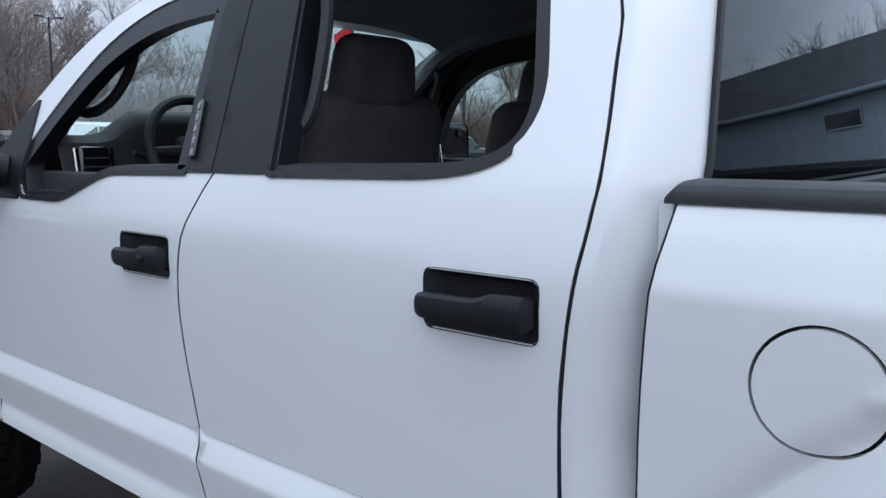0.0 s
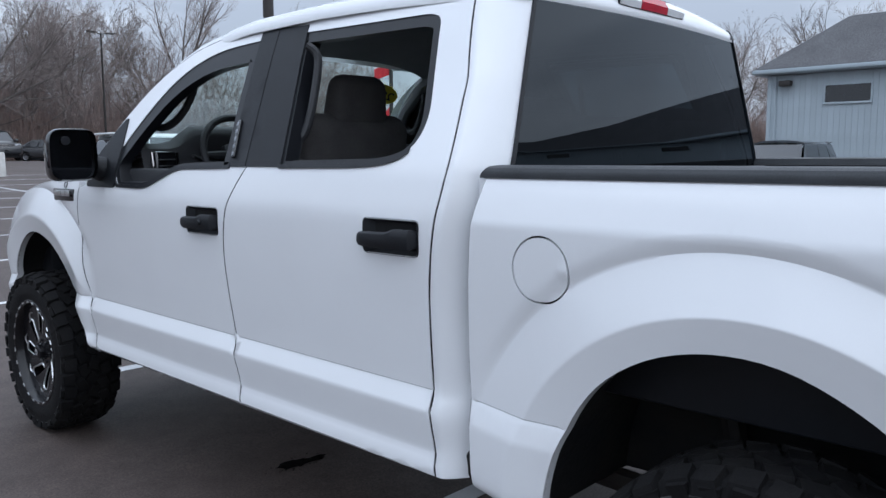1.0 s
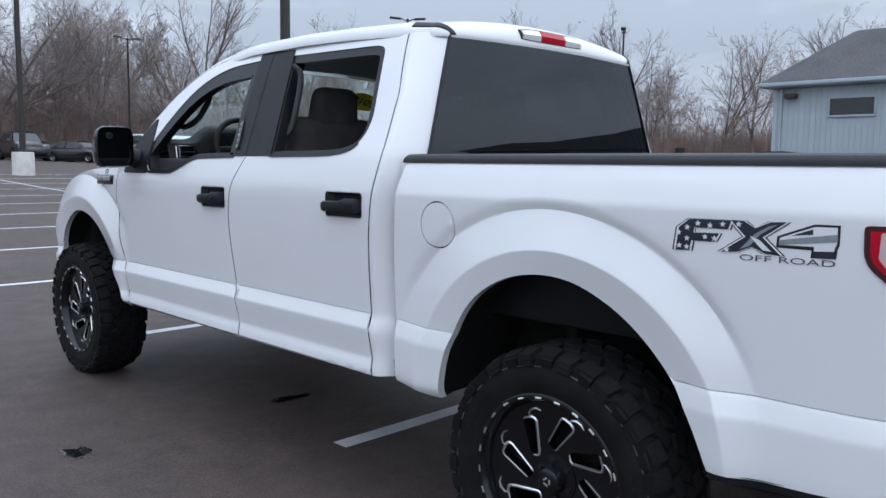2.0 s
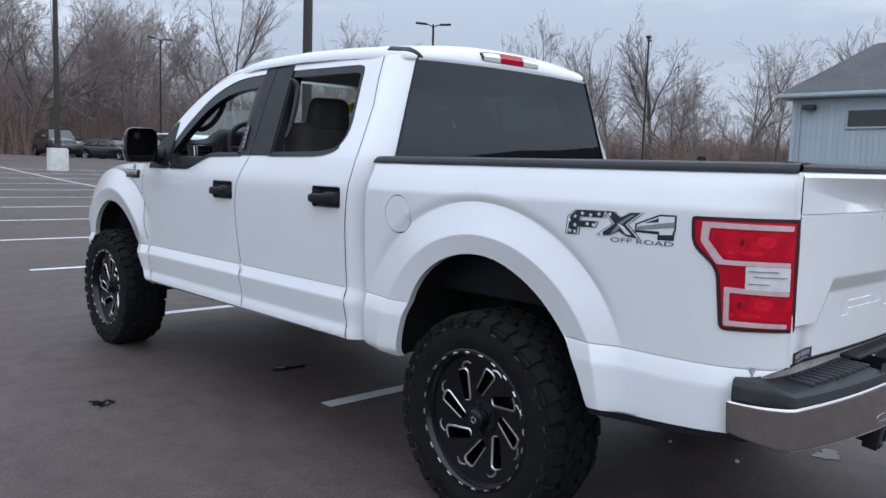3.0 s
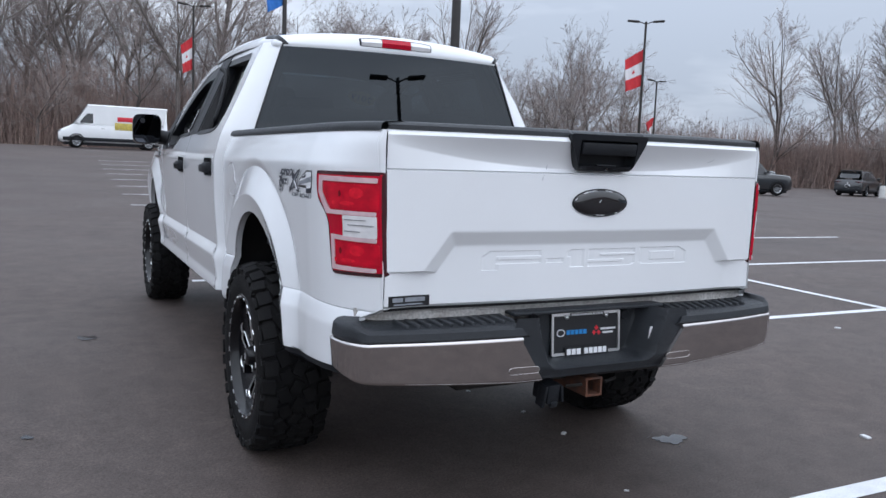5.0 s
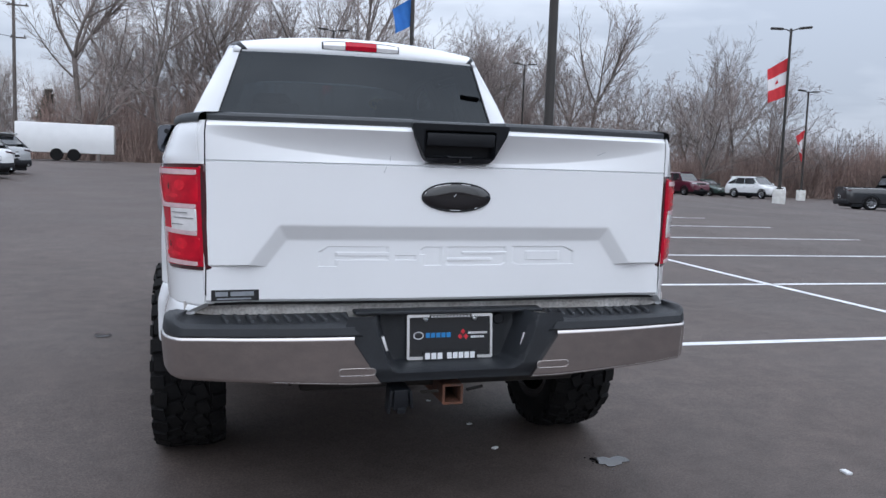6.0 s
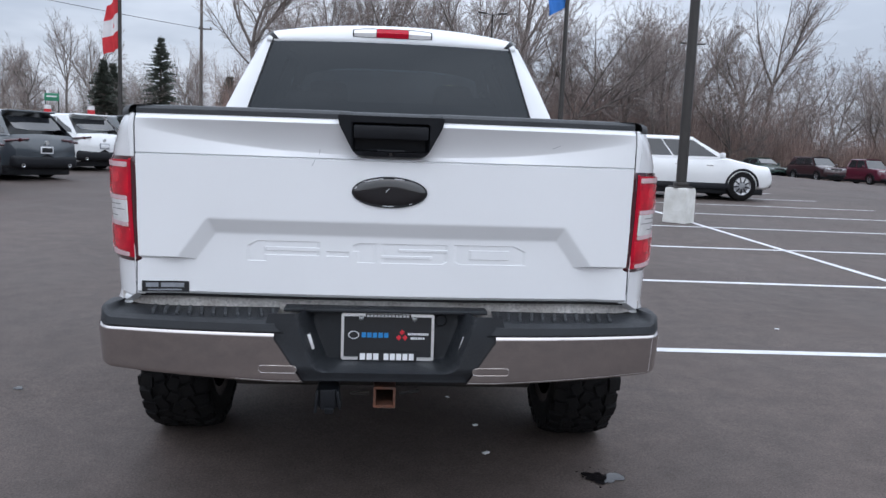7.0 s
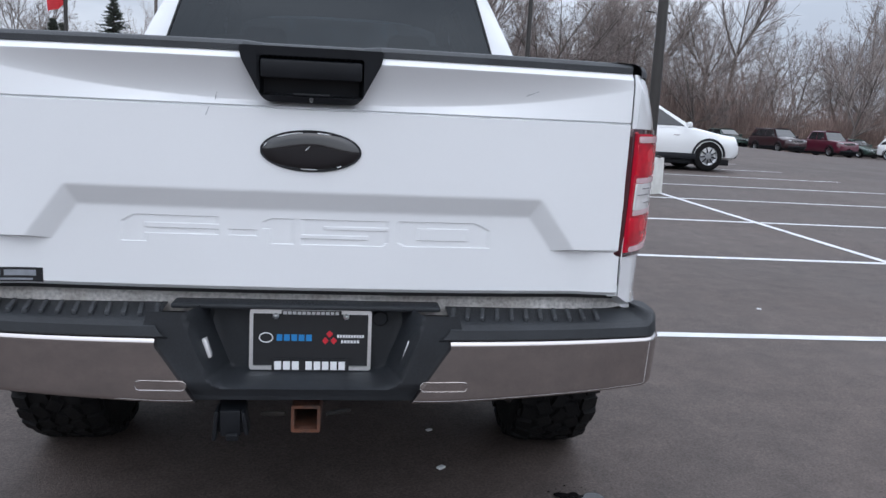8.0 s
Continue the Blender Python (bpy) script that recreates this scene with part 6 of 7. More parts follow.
def puddle(name, x, y, r, stretch, seed, label, mat=WET):
    """A thin wet or oily patch with a ragged rim."""
    rnd = random.Random(seed)
    bm = bmesh.new()
    ph = [rnd.uniform(0, 6.28) for _ in range(4)]
    mid = bm.verts.new((x, y, ground_z(x, y) + 0.005))
    ring = []
    for k in range(44):
        a = 2 * math.pi * k / 44
        q = r * (1 + 0.22 * math.sin(2 * a + ph[0]) + 0.18 * math.sin(3 * a + ph[1]) + 0.12 * math.sin(7 * a + ph[2]) + rnd.uniform(-0.10, 0.10))
        px, py = x + q * math.cos(a) * stretch[0], y + q * math.sin(a) * stretch[1]
        ring.append(bm.verts.new((px, py, ground_z(px, py) + 0.004)))
    for a, b in zip(ring, ring[1:] + ring[:1]):
        bm.faces.new((mid, a, b))
    for _ in range(26):
        # spatters round it
        a, d = rnd.uniform(0, 6.28), r * rnd.uniform(1.05, 1.7)
        cx, cy, s = x + d * math.cos(a) * stretch[0], y + d * math.sin(a) * stretch[1], r * rnd.uniform(0.03, 0.09)
        vs = [bm.verts.new((cx + s * math.cos(t), cy + s * math.sin(t), ground_z(cx, cy) + 0.004)) for t in (0, 1.05, 2.1, 3.14, 4.2, 5.2)]
        bm.faces.new(vs)
    return tagged(link_mesh(name, bm, mat), label, "puddle")


puddle("puddle", 0.90, -0.60, 0.062, (1.1, 1.0), 4, "small wet oily puddle on the asphalt")
puddle("puddle", -1.55, 2.30, 0.055, (0.9, 1.3), 7, "small wet patch on the asphalt")
puddle("puddle", -0.35, 2.34, 0.07, (1.6, 0.6), 9, "dark wet streak under the pickup")
puddle("puddle", -1.86, 0.42, 0.022, (1.0, 1.2), 11, "tiny damp spot on the asphalt")
rnd = random.Random(21)
for cx, cy, s in ((0.44, 0.0, 0.016), (0.34, 0.42, 0.014), (4.25, 1.04, 0.03), (1.87, -0.92, 0.03), (0.45, -0.35, 0.02), (0.30, -1.0, 0.012), (3.1, 2.3, 0.02)):
    bm = bmesh.new()
    add_box(bm, (cx, cy, ground_z(cx, cy) + s * 0.16), (s * 1.6, s, s * 0.4), s * 0.12, (0, 0, rnd.uniform(0, 180)))
    tagged(link_mesh("paper_scrap", bm, LINEPAINT), "small pale crumb lying on asphalt", "litter", "crumbs")


# ---- lamp posts, flags, utility pole ----
def lamp_post(x, y, height, base=(0.30, 0.80), flag=None, turn=0, heads=2, radius=0.085):
    z0 = ground_z(x, y)
    post = tagged(new("lamp_post"), "dark bronze car-park lamp post on a white concrete base", "lamp post", "car park lamp posts")
    post.matrix_basis = pose(x, y, z0, 0, 0, turn)
    b = lathe([(-0.05, 0.0), (-0.05, base[0]), (base[1] - 0.05, base[0] * 0.97), (base[1] - 0.015, base[0] * 0.94), (base[1], base[0] * 0.88), (base[1], 0.0)], 4 if base[0] < 0.36 and base[1] < 0.7 else 28, "z")
    part("base", b, CONCRETE, post, "white painted concrete base")
    b = bmesh.new()
    add_box(b, (0, 0, base[1] + 0.012), (0.36, 0.36, 0.03), 0.006)
    add_box(b, (0, 0, base[1] + 0.06), (0.24, 0.24, 0.08), 0.02)
    part("base_plate", b, POLE, post)
    b = bmesh.new()
    add_tube(b, [(0, 0, base[1]), (0, 0, height)], [radius, radius * 0.78], 10)
    part("pole", b, POLE, post)
    for s in ([-1, 1] if heads == 2 else [1]):
        b = bmesh.new()
        add_tube(b, [(0, 0, height - 0.15), (s * 0.25, 0, height - 0.04), (s * 0.42, 0, height)], 0.03, 6)
        add_box(b, (s * 0.72, 0, height + 0.02), (0.66, 0.34, 0.09), 0.03, (0, s * -4, 0))
        part("lamp_head", b, POLE, post)
    if flag:
        col, fz, fh, fw, sway = flag
        bands = [(0.0, 0.33, col), (0.33, 0.67, FLAG_WHITE if col is FLAG_RED else col), (0.67, 1.0, col)]
        arm = bmesh.new()
        add_tube(arm, [(0, 0, fz + fh / 2), (-fw, 0, fz + fh / 2 + 0.02)], 0.012, 6)
        for v0, v1, mt in bands:
            def cloth(u, v):
                t = v0 + (v1 - v0) * v
                return Vector((-0.06 - fw * u * (1 - 0.12 * t), sway * math.sin(3.1 * u + 2 * t) * (0.3 + u) + 0.08 * math.sin(9 * u + 3 * t), fz + fh / 2 - fh * t * (1 - 0.12 * u) - 0.62 * u))
            part("flag_band", grid_surface(cloth, 14, 5, (0, 0.004, 0)), mt, post)
        if col is FLAG_RED:
            mk = panel([(0.40, 0.45), (0.60, 0.45), (0.50, 0.56)], lambda u, t: Vector((-0.06 - fw * u * (1 - 0.12 * t), sway * math.sin(3.1 * u + 2 * t) * (0.3 + u) + 0.08 * math.sin(9 * u + 3 * t) - 0.012, fz + fh / 2 - fh * (1 - t) * (1 - 0.12 * u) - 0.62 * u)), (), 0.05)
            part("flag_mark", mk, FLAG_RED, post)
        arm.free()
    return post


FLAG_RED = material("flag_red", (0.55, 0.03, 0.04), rough=0.8, vary=0.15, vary_scale=4)
FLAG_WHITE = material("flag_white", (0.68, 0.68, 0.69), rough=0.8, vary=0.1, vary_scale=4)
FLAG_BLUE = material("flag_blue", (0.03, 0.16, 0.50), rough=0.8, vary=0.15, vary_scale=4)
lamp_post(5.55, 11.05, 8.6, (0.31, 0.66), radius=0.10)
lamp_post(7.9, 33.0, 8.8, (0.42, 0.92), (FLAG_BLUE, 8.0, 1.3, 0.9, 0.2), radius=0.12)
lamp_post(6.85, 52.0, 9.6, (0.40, 0.80), (FLAG_RED, 6.5, 2.1, 0.75, 0.25), 0)
lamp_post(29.1, 33.3, 9.5, (0.35, 0.8), (FLAG_RED, 6.9, 2.1, 1.0, 0.2), -35)
lamp_post(47.5, 30.3, 11.0, (0.35, 0.8), None, 30)
lamp_post(43.0, 48.0, 8.4, (0.35, 0.8), (FLAG_RED, 4.4, 2.1, 0.8, 0.3), 10)
lamp_post(-11.2, 30.5, 9.2, (0.32, 0.8), (FLAG_RED, 5.5, 2.3, 0.55, 0.22), -15, 1)
lamp_post(8.0, -17.5, 7.6, (0.30, 0.8), None, 15)
lamp_post(24.0, 59.5, 9.9, (0.10, 0.1), None, 0)


def utility_pole(x, y, h):
    p = tagged(new("utility_pole"), "tall weathered wooden utility pole with crossarms", "utility pole")
    p.matrix_basis = pose(x, y, ground_z(x, y))
    b = bmesh.new()
    add_tube(b, [(0, 0, 0), (0, 0, h)], [0.17, 0.11], 10)
    part("pole", b, WOODPOLE, p)
    for z, w in ((h - 0.6, 2.0), (h - 2.0, 1.6), (h - 4.6, 1.2)):
        b = bmesh.new()
        add_box(b, (0.3, 0.12, z), (w, 0.1, 0.12), 0.015)
        part("crossarm", b, WOODPOLE, p)
        for s in (-0.4, 0.4):
            part("insulator", lathe([(z + 0.06, 0.0), (z + 0.06, 0.05), (z + 0.12, 0.06), (z + 0.2, 0.03), (z + 0.2, 0.0)], 8, "z", (0.3 + s * w, 0.12, 0)), POLE, p)
    return p


utility_pole(-16.9, 69.4, 14.5)
for i, (z0, z1, dx) in enumerate(((13.9, 15.6, 0.4), (12.5, 14.2, 0.2), (9.9, 11.2, 0.1))):
    b = bmesh.new()
    pts = []
    for k in range(25):
        t = k / 24
        x, y = -16.9 + dx - 32 * t, 69.4 - 46 * t
        pts.append((x, y, 1.38 + z0 + (z1 - z0) * t - 2.6 * t * (1 - t)))
    add_tube(b, pts, 0.022, 5)
    tagged(link_mesh("power_line", b, POLE), "black overhead power cable strung between poles", "cable", "overhead cables")


# ---- building on the right ----
def build_building():
    bl = tagged(new("building"), "low blue-grey sided building with a steep grey shingle roof", "building")
    X, Y0, Y1, DEP, EAVE = 28.0, 11.2, -27.0, 14.0, 4.42
    # walls as vertical boards on a dark backing
    b = bmesh.new()
    for c, s in (((X + 0.12, (Y0 + Y1) / 2, EAVE / 2), (0.16, Y0 - Y1, EAVE)), ((X + DEP / 2, Y0 - 0.12, EAVE / 2), (DEP, 0.16, EAVE)),
                 ((X + DEP / 2, Y1 + 0.12, EAVE / 2), (DEP, 0.16, EAVE)), ((X + DEP, (Y0 + Y1) / 2, EAVE / 2), (0.16, Y0 - Y1, EAVE))):
        add_box(b, c, s)
    wall = part("wall", b, SIDING, bl, smooth=False)
    me = None
    n = 0
    y = Y0 - 0.10
    while y > Y1 + 0.2 and n < 190:
        if me is None:
            bb = bmesh.new()
            add_box(bb, (0, 0, 0), (0.02, 0.195, EAVE - 0.02), 0.004, None, 1)
            ob = part("board", bb, SIDING, wall, smooth=False)
            me = ob.data
        else:
            ob = new("board", me)
            ob.parent = wall
        ob.location = (X + 0.032, y - 0.1, EAVE / 2)
        y -= 0.203
        n += 1
    # corner boards, eave gutter
    b = bmesh.new()
    add_box(b, (X + 0.03, Y0 - 0.02, EAVE / 2), (0.14, 0.14, EAVE), 0.01)
    part("corner_board", b, SIDING, bl)
    o = 0.45
    b = bmesh.new()
    add_box(b, (X - o, (Y0 + Y1) / 2, EAVE + 0.12), (0.12, Y0 - Y1 + 2 * o, 0.15), 0.03)
    add_box(b, (X + DEP / 2, Y0 + o, EAVE + 0.12), (DEP + 2 * o, 0.12, 0.15), 0.03)
    part("gutter", b, SIDING, bl)
    b = bmesh.new()
    add_box(b, (X + DEP / 2, (Y0 + Y1) / 2, EAVE + 0.04), (DEP + 2 * o - 0.1, Y0 - Y1 + 2 * o - 0.1, 0.05))
    part("soffit", b, SIDING, bl, smooth=False)
    # roof: steep lower slopes, then shallow ones up to a ridge
    b = bmesh.new()
    e, inset, steep, rz = EAVE + 0.20, 2.5, 2.0, EAVE + 2.9
    half = DEP / 2 + o
    c = [b.verts.new(p) for p in ((X - o, Y0 + o, e), (X + DEP + o, Y0 + o, e), (X + DEP + o, Y1 - o, e), (X - o, Y1 - o, e),
                                  (X - o + inset, Y0 + o - inset, e + steep), (X + DEP + o - inset, Y0 + o - inset, e + steep),
                                  (X + DEP + o - inset, Y1 - o + inset, e + steep), (X - o + inset, Y1 - o + inset, e + steep),
                                  (X + DEP / 2, Y0 + o - half, rz), (X + DEP / 2, Y1 - o + half, rz))]
    for f in ((0, 1, 5, 4), (1, 2, 6, 5), (2, 3, 7, 6), (3, 0, 4, 7), (4, 5, 8), (5, 6, 9, 8), (6, 7, 9), (7, 4, 8, 9), (0, 3, 2, 1)):
        b.faces.new([c[i] for i in f])
    part("roof", b, ROOFING, bl, smooth=False)
    # shingle courses on the slope towards the car park
    slope = math.degrees(math.atan2(steep, inset))
    for k in range(15):
        t = k / 15
        b = bmesh.new()
        x, z = X - o + t * inset, e + t * steep
        ya, yb = Y0 + o - t * inset, Y1 - o + t * inset
        add_box(b, (x + 0.09, (ya + yb) / 2, z + 0.085), (0.225, ya - yb - 0.52, 0.012), 0, (0, -slope, 0))
        part("shingle_course", b, ROOFING, bl, smooth=False)
    # high windows
    for yc in (8.43, 1.3, -6.0, -13.2, -20.2):
        w = new("window")
        w.parent = bl
        b = bmesh.new()
        for cc, ss in (((X - 0.01, yc, 3.98), (0.08, 1.62, 0.07)), ((X - 0.01, yc, 3.31), (0.08, 1.62, 0.07)), ((X - 0.01, yc - 0.78, 3.645), (0.08, 0.06, 0.60)), ((X - 0.01, yc + 0.78, 3.645), (0.08, 0.06, 0.60))):
            add_box(b, cc, ss, 0.008)
        part("window_frame", b, SIDING, w)
        b = bmesh.new()
        add_box(b, (X + 0.005, yc, 3.645), (0.03, 1.5, 0.62))
        part("pane", b, DARKGLASS, w, smooth=False)
    # flood lamp under the eave, down-pipe
    b = bmesh.new()
    add_box(b, (X - 0.16, 10.55, 4.10), (0.30, 0.42, 0.20), 0.03)
    part("flood_lamp", b, POLE, bl)
    b = bmesh.new()
    add_tube(b, [(X - 0.03, 10.95, 4.4), (X - 0.03, 10.95, 0.2)], 0.045, 8)
    part("down_pipe", b, SIDING, bl)


build_building()


# ---- vehicles standing about ----
def car_paint(name, c):
    return material(name, c, rough=0.3, coat=1.0, vary=0.06, vary_scale=2.0, grain=0.02, grain_scale=300)


CAR_PAINTS = {"white": car_paint("car_white", (0.74, 0.75, 0.76)), "grey": car_paint("car_grey", (0.035, 0.045, 0.055)), "black": car_paint("car_black", (0.014, 0.015, 0.018)),
              "red": car_paint("car_red", (0.085, 0.006, 0.022)), "silver": car_paint("car_silver", (0.32, 0.33, 0.34)), "green": car_paint("car_green", (0.03, 0.06, 0.05)),
              "maroon": car_paint("car_maroon", (0.028, 0.008, 0.012))}
HEADLAMP = material("headlamp", (0.55, 0.57, 0.60), rough=0.1, coat=1.0, vary=0.3, vary_scale=20)
SHAPES = {
    # length, width, height, belt, rear base, rear roof, front roof, windscreen base, bonnet, tail, nose
    "suv": (4.75, 1.86, 1.74, 1.06, -2.26, -1.80, 0.45, 1.15, 1.10, 1.04, 0.98),
    "long_suv": (5.05, 1.96, 1.72, 1.10, -2.42, -2.02, 0.25, 1.20, 1.13, 1.05, 0.95),
    "crossover": (4.40, 1.82, 1.57, 0.99, -2.10, -1.52, 0.35, 1.10, 0.98, 1.02, 0.78),
    "sedan": (4.70, 1.82, 1.45, 0.90, -1.90, -1.00, 0.40, 1.15, 0.92, 1.00, 0.72),
    "pickup": (5.80, 2.00, 1.92, 1.22, -0.75, -0.50, 0.95, 1.55, 1.22, 1.18, 1.05),
    "van": (5.90, 2.05, 2.52, 1.30, -2.93, -2.88, 1.40, 2.15, 1.35, 1.30, 1.00),
}


def build_car(kind, colour, x, y, heading, label, category="car", lights=True, group="parked vehicles"):
    """heading: degrees of its nose from +y, turning left."""
    L, W, H, belt, rb, rr, fr, wb, bon, tail, nose = SHAPES[kind]
    paint = CAR_PAINTS[colour]
    car = tagged(new({"van": "cargo_van", "pickup": "parked_pickup"}.get(kind, "parked_car")), label, category, group)
    car.matrix_basis = pose(x, y, ground_z(x, y), 0, 0, heading)
    hl, hw = L / 2, W / 2
    tall = kind == "van"
    clear = 0.22 if kind in ("sedan", "crossover") else 0.28
    wr = 0.40 if kind in ("pickup", "long_suv") else 0.36 if kind in ("suv", "van") else 0.335
    fy, ry = hl - 0.92, -hl + (1.10 if kind != "pickup" else 1.25)
    # lower body
    def top(yy):
        if kind == "pickup":
            return interp(yy, [-hl, wb, wb + 0.1, hl - 0.35, hl - 0.05, hl], [tail, belt, bon + 0.02, bon - 0.04, nose + 0.05, nose - 0.1])
        return interp(yy, [-hl, -hl + 0.12, rb, wb, hl - 0.55, hl - 0.1, hl], [tail - 0.15, tail, belt + 0.02, bon + 0.02, bon - 0.13, nose, nose - 0.15])
    def body(u0, v):
        u = min(1.0, max(0.0, (u0 - 0.025) / 0.95))
        shut = min(1.0, u0 / 0.025, (1 - u0) / 0.025)
        yy = -hl + L * u
        end = min(1.0, (1 - abs(2 * u - 1)) / 0.10)
        w = hw * (0.84 + 0.16 * math.sin(end * math.pi / 2) ** 0.8)
        zt = top(yy)
        zb = clear + 0.10 * (1 - math.sin(end * math.pi / 2))
        prof = [(-0.80, zb), (-0.97, zb + 0.10), (-1.0, zb + (zt - zb) * 0.45), (-0.985, zb + (zt - zb) * 0.75), (-0.93, zt - 0.05), (-0.84, zt), (0, zt + 0.03),
                (0.84, zt), (0.93, zt - 0.05), (0.985, zb + (zt - zb) * 0.75), (1.0, zb + (zt - zb) * 0.45), (0.97, zb + 0.10), (0.80, zb)]
        f = v * (len(prof) - 1)
        i = min(int(f), len(prof) - 2)
        a, c = prof[i], prof[i + 1]
        zz = a[1] + (c[1] - a[1]) * (f - i)
        zm = (zb + zt) / 2
        return Vector(((a[0] + (c[0] - a[0]) * (f - i)) * w * shut, yy + math.copysign(0.03 * (1 - shut), yy), zm + (zz - zm) * shut))
    bm = grid_surface(body, 40, 24)
    bmesh.ops.remove_doubles(bm, verts=bm.verts, dist=0.001)
    part("body", bm, paint, car)
    # glasshouse and roof
    def house(u, v, grow=0.0):
        yb = rb + (wb - rb) * u
        yt = rr + (fr - rr) * u
        zb = top(yb) - 0.02
        z = zb + (H - 0.05 - zb) * v
        yy = yb + (yt - yb) * v
        return yy, z
    def glass(u, v):
        s = v * 2 - 1
        t = 1 - abs(s)
        k = min(1.0, t / 0.62)
        yy, z = house(u, k)
        w = hw * (0.90 - (0.05 if tall else 0.20) * k)
        xx = w if t < 0.62 else w * (1 - (t - 0.62) / 0.38)
        z += 0.05 * (1 - (xx / w) ** 2) if t >= 0.62 else 0
        return Vector((math.copysign(xx, s), yy, z))
    bm = grid_surface(glass, 24, 40)
    bmesh.ops.holes_fill(bm, edges=[e for e in bm.edges if len(e.link_faces) == 1])
    part("cabin", bm, paint, car)
    def roof(u, v):
        s = v * 2 - 1
        yy = rr - 0.06 + (fr - rr + 0.08) * u
        w = hw * (0.85 if tall else 0.715)
        return Vector((s * w, yy, H - 0.035 + 0.055 * (1 - abs(s) ** 2.5) - 0.05 * abs(s) ** 8 - 0.04 * max(0, abs(2 * u - 1) - 0.85)))
    part("roof", grid_surface(roof, 12, 16, (0, 0, -0.05)), paint, car)
    # pillars
    if tall:
        for s in (-1, 1):
            b = grid_surface(lambda u, v: Vector((s * (hw * 0.885 - 0.02 * v), 1.15 + 0.75 * u - 0.45 * v * u, 1.42 + 0.55 * v)), 4, 4, (s * 0.02, 0, 0))
            part("cab_window", b, DARKGLASS, car)
        b = grid_surface(lambda u, v: Vector(((u - 0.5) * 2 * (hw * 0.80 - 0.05 * v), 2.19 - 0.60 * v, 1.40 + 0.85 * v)), 6, 4, (0, 0.02, 0))
        part("windscreen", b, DARKGLASS, car)
        for s in (-1, 1):
            b = bmesh.new()
            add_box(b, (s * hw * 0.995, 0, 0.50), (0.03, L * 0.93, 0.20), 0.01)
            part("lower_trim", b, PLASTIC, car)
            for yc, zc, ww, hh, mt in ((-0.6, 1.72, 0.9, 0.26, PLATE_RED), (-0.55, 1.30, 1.1, 0.42, material("van_yellow", (0.62, 0.50, 0.10), rough=0.5, vary=0.4, vary_scale=6)), (-2.1, 1.66, 1.0, 0.14, DECAL_DARK), (-2.15, 1.45, 1.1, 0.08, DECAL_GREY)):
                b = bmesh.new()
                add_box(b, (s * (hw * 0.905 if zc > 1.35 else hw * 0.985), yc, zc), (0.012, ww, hh), 0.004)
                part("lettering_bar", b, mt, car)
    else:
        cuts = [(0.05, 0.245), (0.26, 0.565), (0.58, 0.94)] if kind in ("suv", "crossover", "long_suv") else [(0.08, 0.46), (0.50, 0.93)]
        for s in (-1, 1):
            for u0, u1 in cuts:
                def side_pane(u, v):
                    k = 0.10 + 0.80 * v
                    uu = u0 + (u1 - u0) * u
                    if uu < 0.25 and len(cuts) == 3:
                        k = 0.10 + 0.80 * v * (0.25 + 0.75 * (uu - 0.05) / 0.19)
                    yy, z = house(uu, k)
                    return Vector((s * (hw * (0.90 - 0.20 * k) + 0.008), yy, z))
                part("side_window", grid_surface(side_pane, 6, 5, (-s * 0.02, 0, 0)), DARKGLASS, car)
        def rear_pane(u, v):
            k = 0.28 + 0.56 * v
            yy, z = house(0.0, k)
            side = (u - 0.5) * 2
            return Vector((side * hw * (0.74 - 0.12 * k - 0.06 * (1 - v) ** 3), yy - 0.012, z + 0.03 * abs(side) ** 3 * (1 - v)))
        part("rear_window", grid_surface(rear_pane, 8, 4, (0, 0.02, 0)), DARKGLASS, car)
        def front_pane(u, v):
            k = 0.06 + 0.86 * v
            yy, z = house(1.0, k)
            return Vector(((u - 0.5) * 2 * hw * (0.84 - 0.19 * k), yy + 0.010, z))
        part("windscreen", grid_surface(front_pane, 8, 4, (0, -0.02, 0)), DARKGLASS, car)
        if kind in ("suv", "crossover", "long_suv"):
            b = bmesh.new()
            add_box(b, (0, rr - 0.10, H - 0.025), (W * 0.66, 0.26, 0.045), 0.02, (-4, 0, 0), 3)
            part("rear_spoiler", b, paint, car)
            part("tail_emblem", lathe([(-hl - 0.040, 0.0), (-hl - 0.040, 0.045), (-hl + 0.05, 0.05)], 16, "y", (0, 0, tail - 0.17)), MILLED, car, "plain round bright emblem")
            for s in (-1, 1):
                part("exhaust_tip", lathe([(-hl - 0.03, 0.028), (-hl - 0.035, 0.042), (-hl + 0.10, 0.042)], 14, "y", (s * W * 0.33, 0, 0.33)), MILLED, car)
                part("round_lamp", lathe([(-hl - 0.012, 0.0), (-hl - 0.012, 0.040), (-hl + 0.06, 0.046)], 16, "y", (s * W * 0.36, 0, tail - 0.125)), DARKRED, car, "round red lamp")
            for s in (-1, 1):
                b = bmesh.new()
                add_box(b, (s * (hw - 0.012), 0.05, clear + 0.10), (0.05, L * 0.50, 0.16), 0.02)
                part("sill_cladding", b, PLASTIC, car)
    if kind == "pickup":
        b = bmesh.new()
        add_box(b, (0, -1.85, belt - 0.02), (W * 0.80, 1.85, 0.06), 0.01)
        part("bed_cover", b, PLASTIC, car)
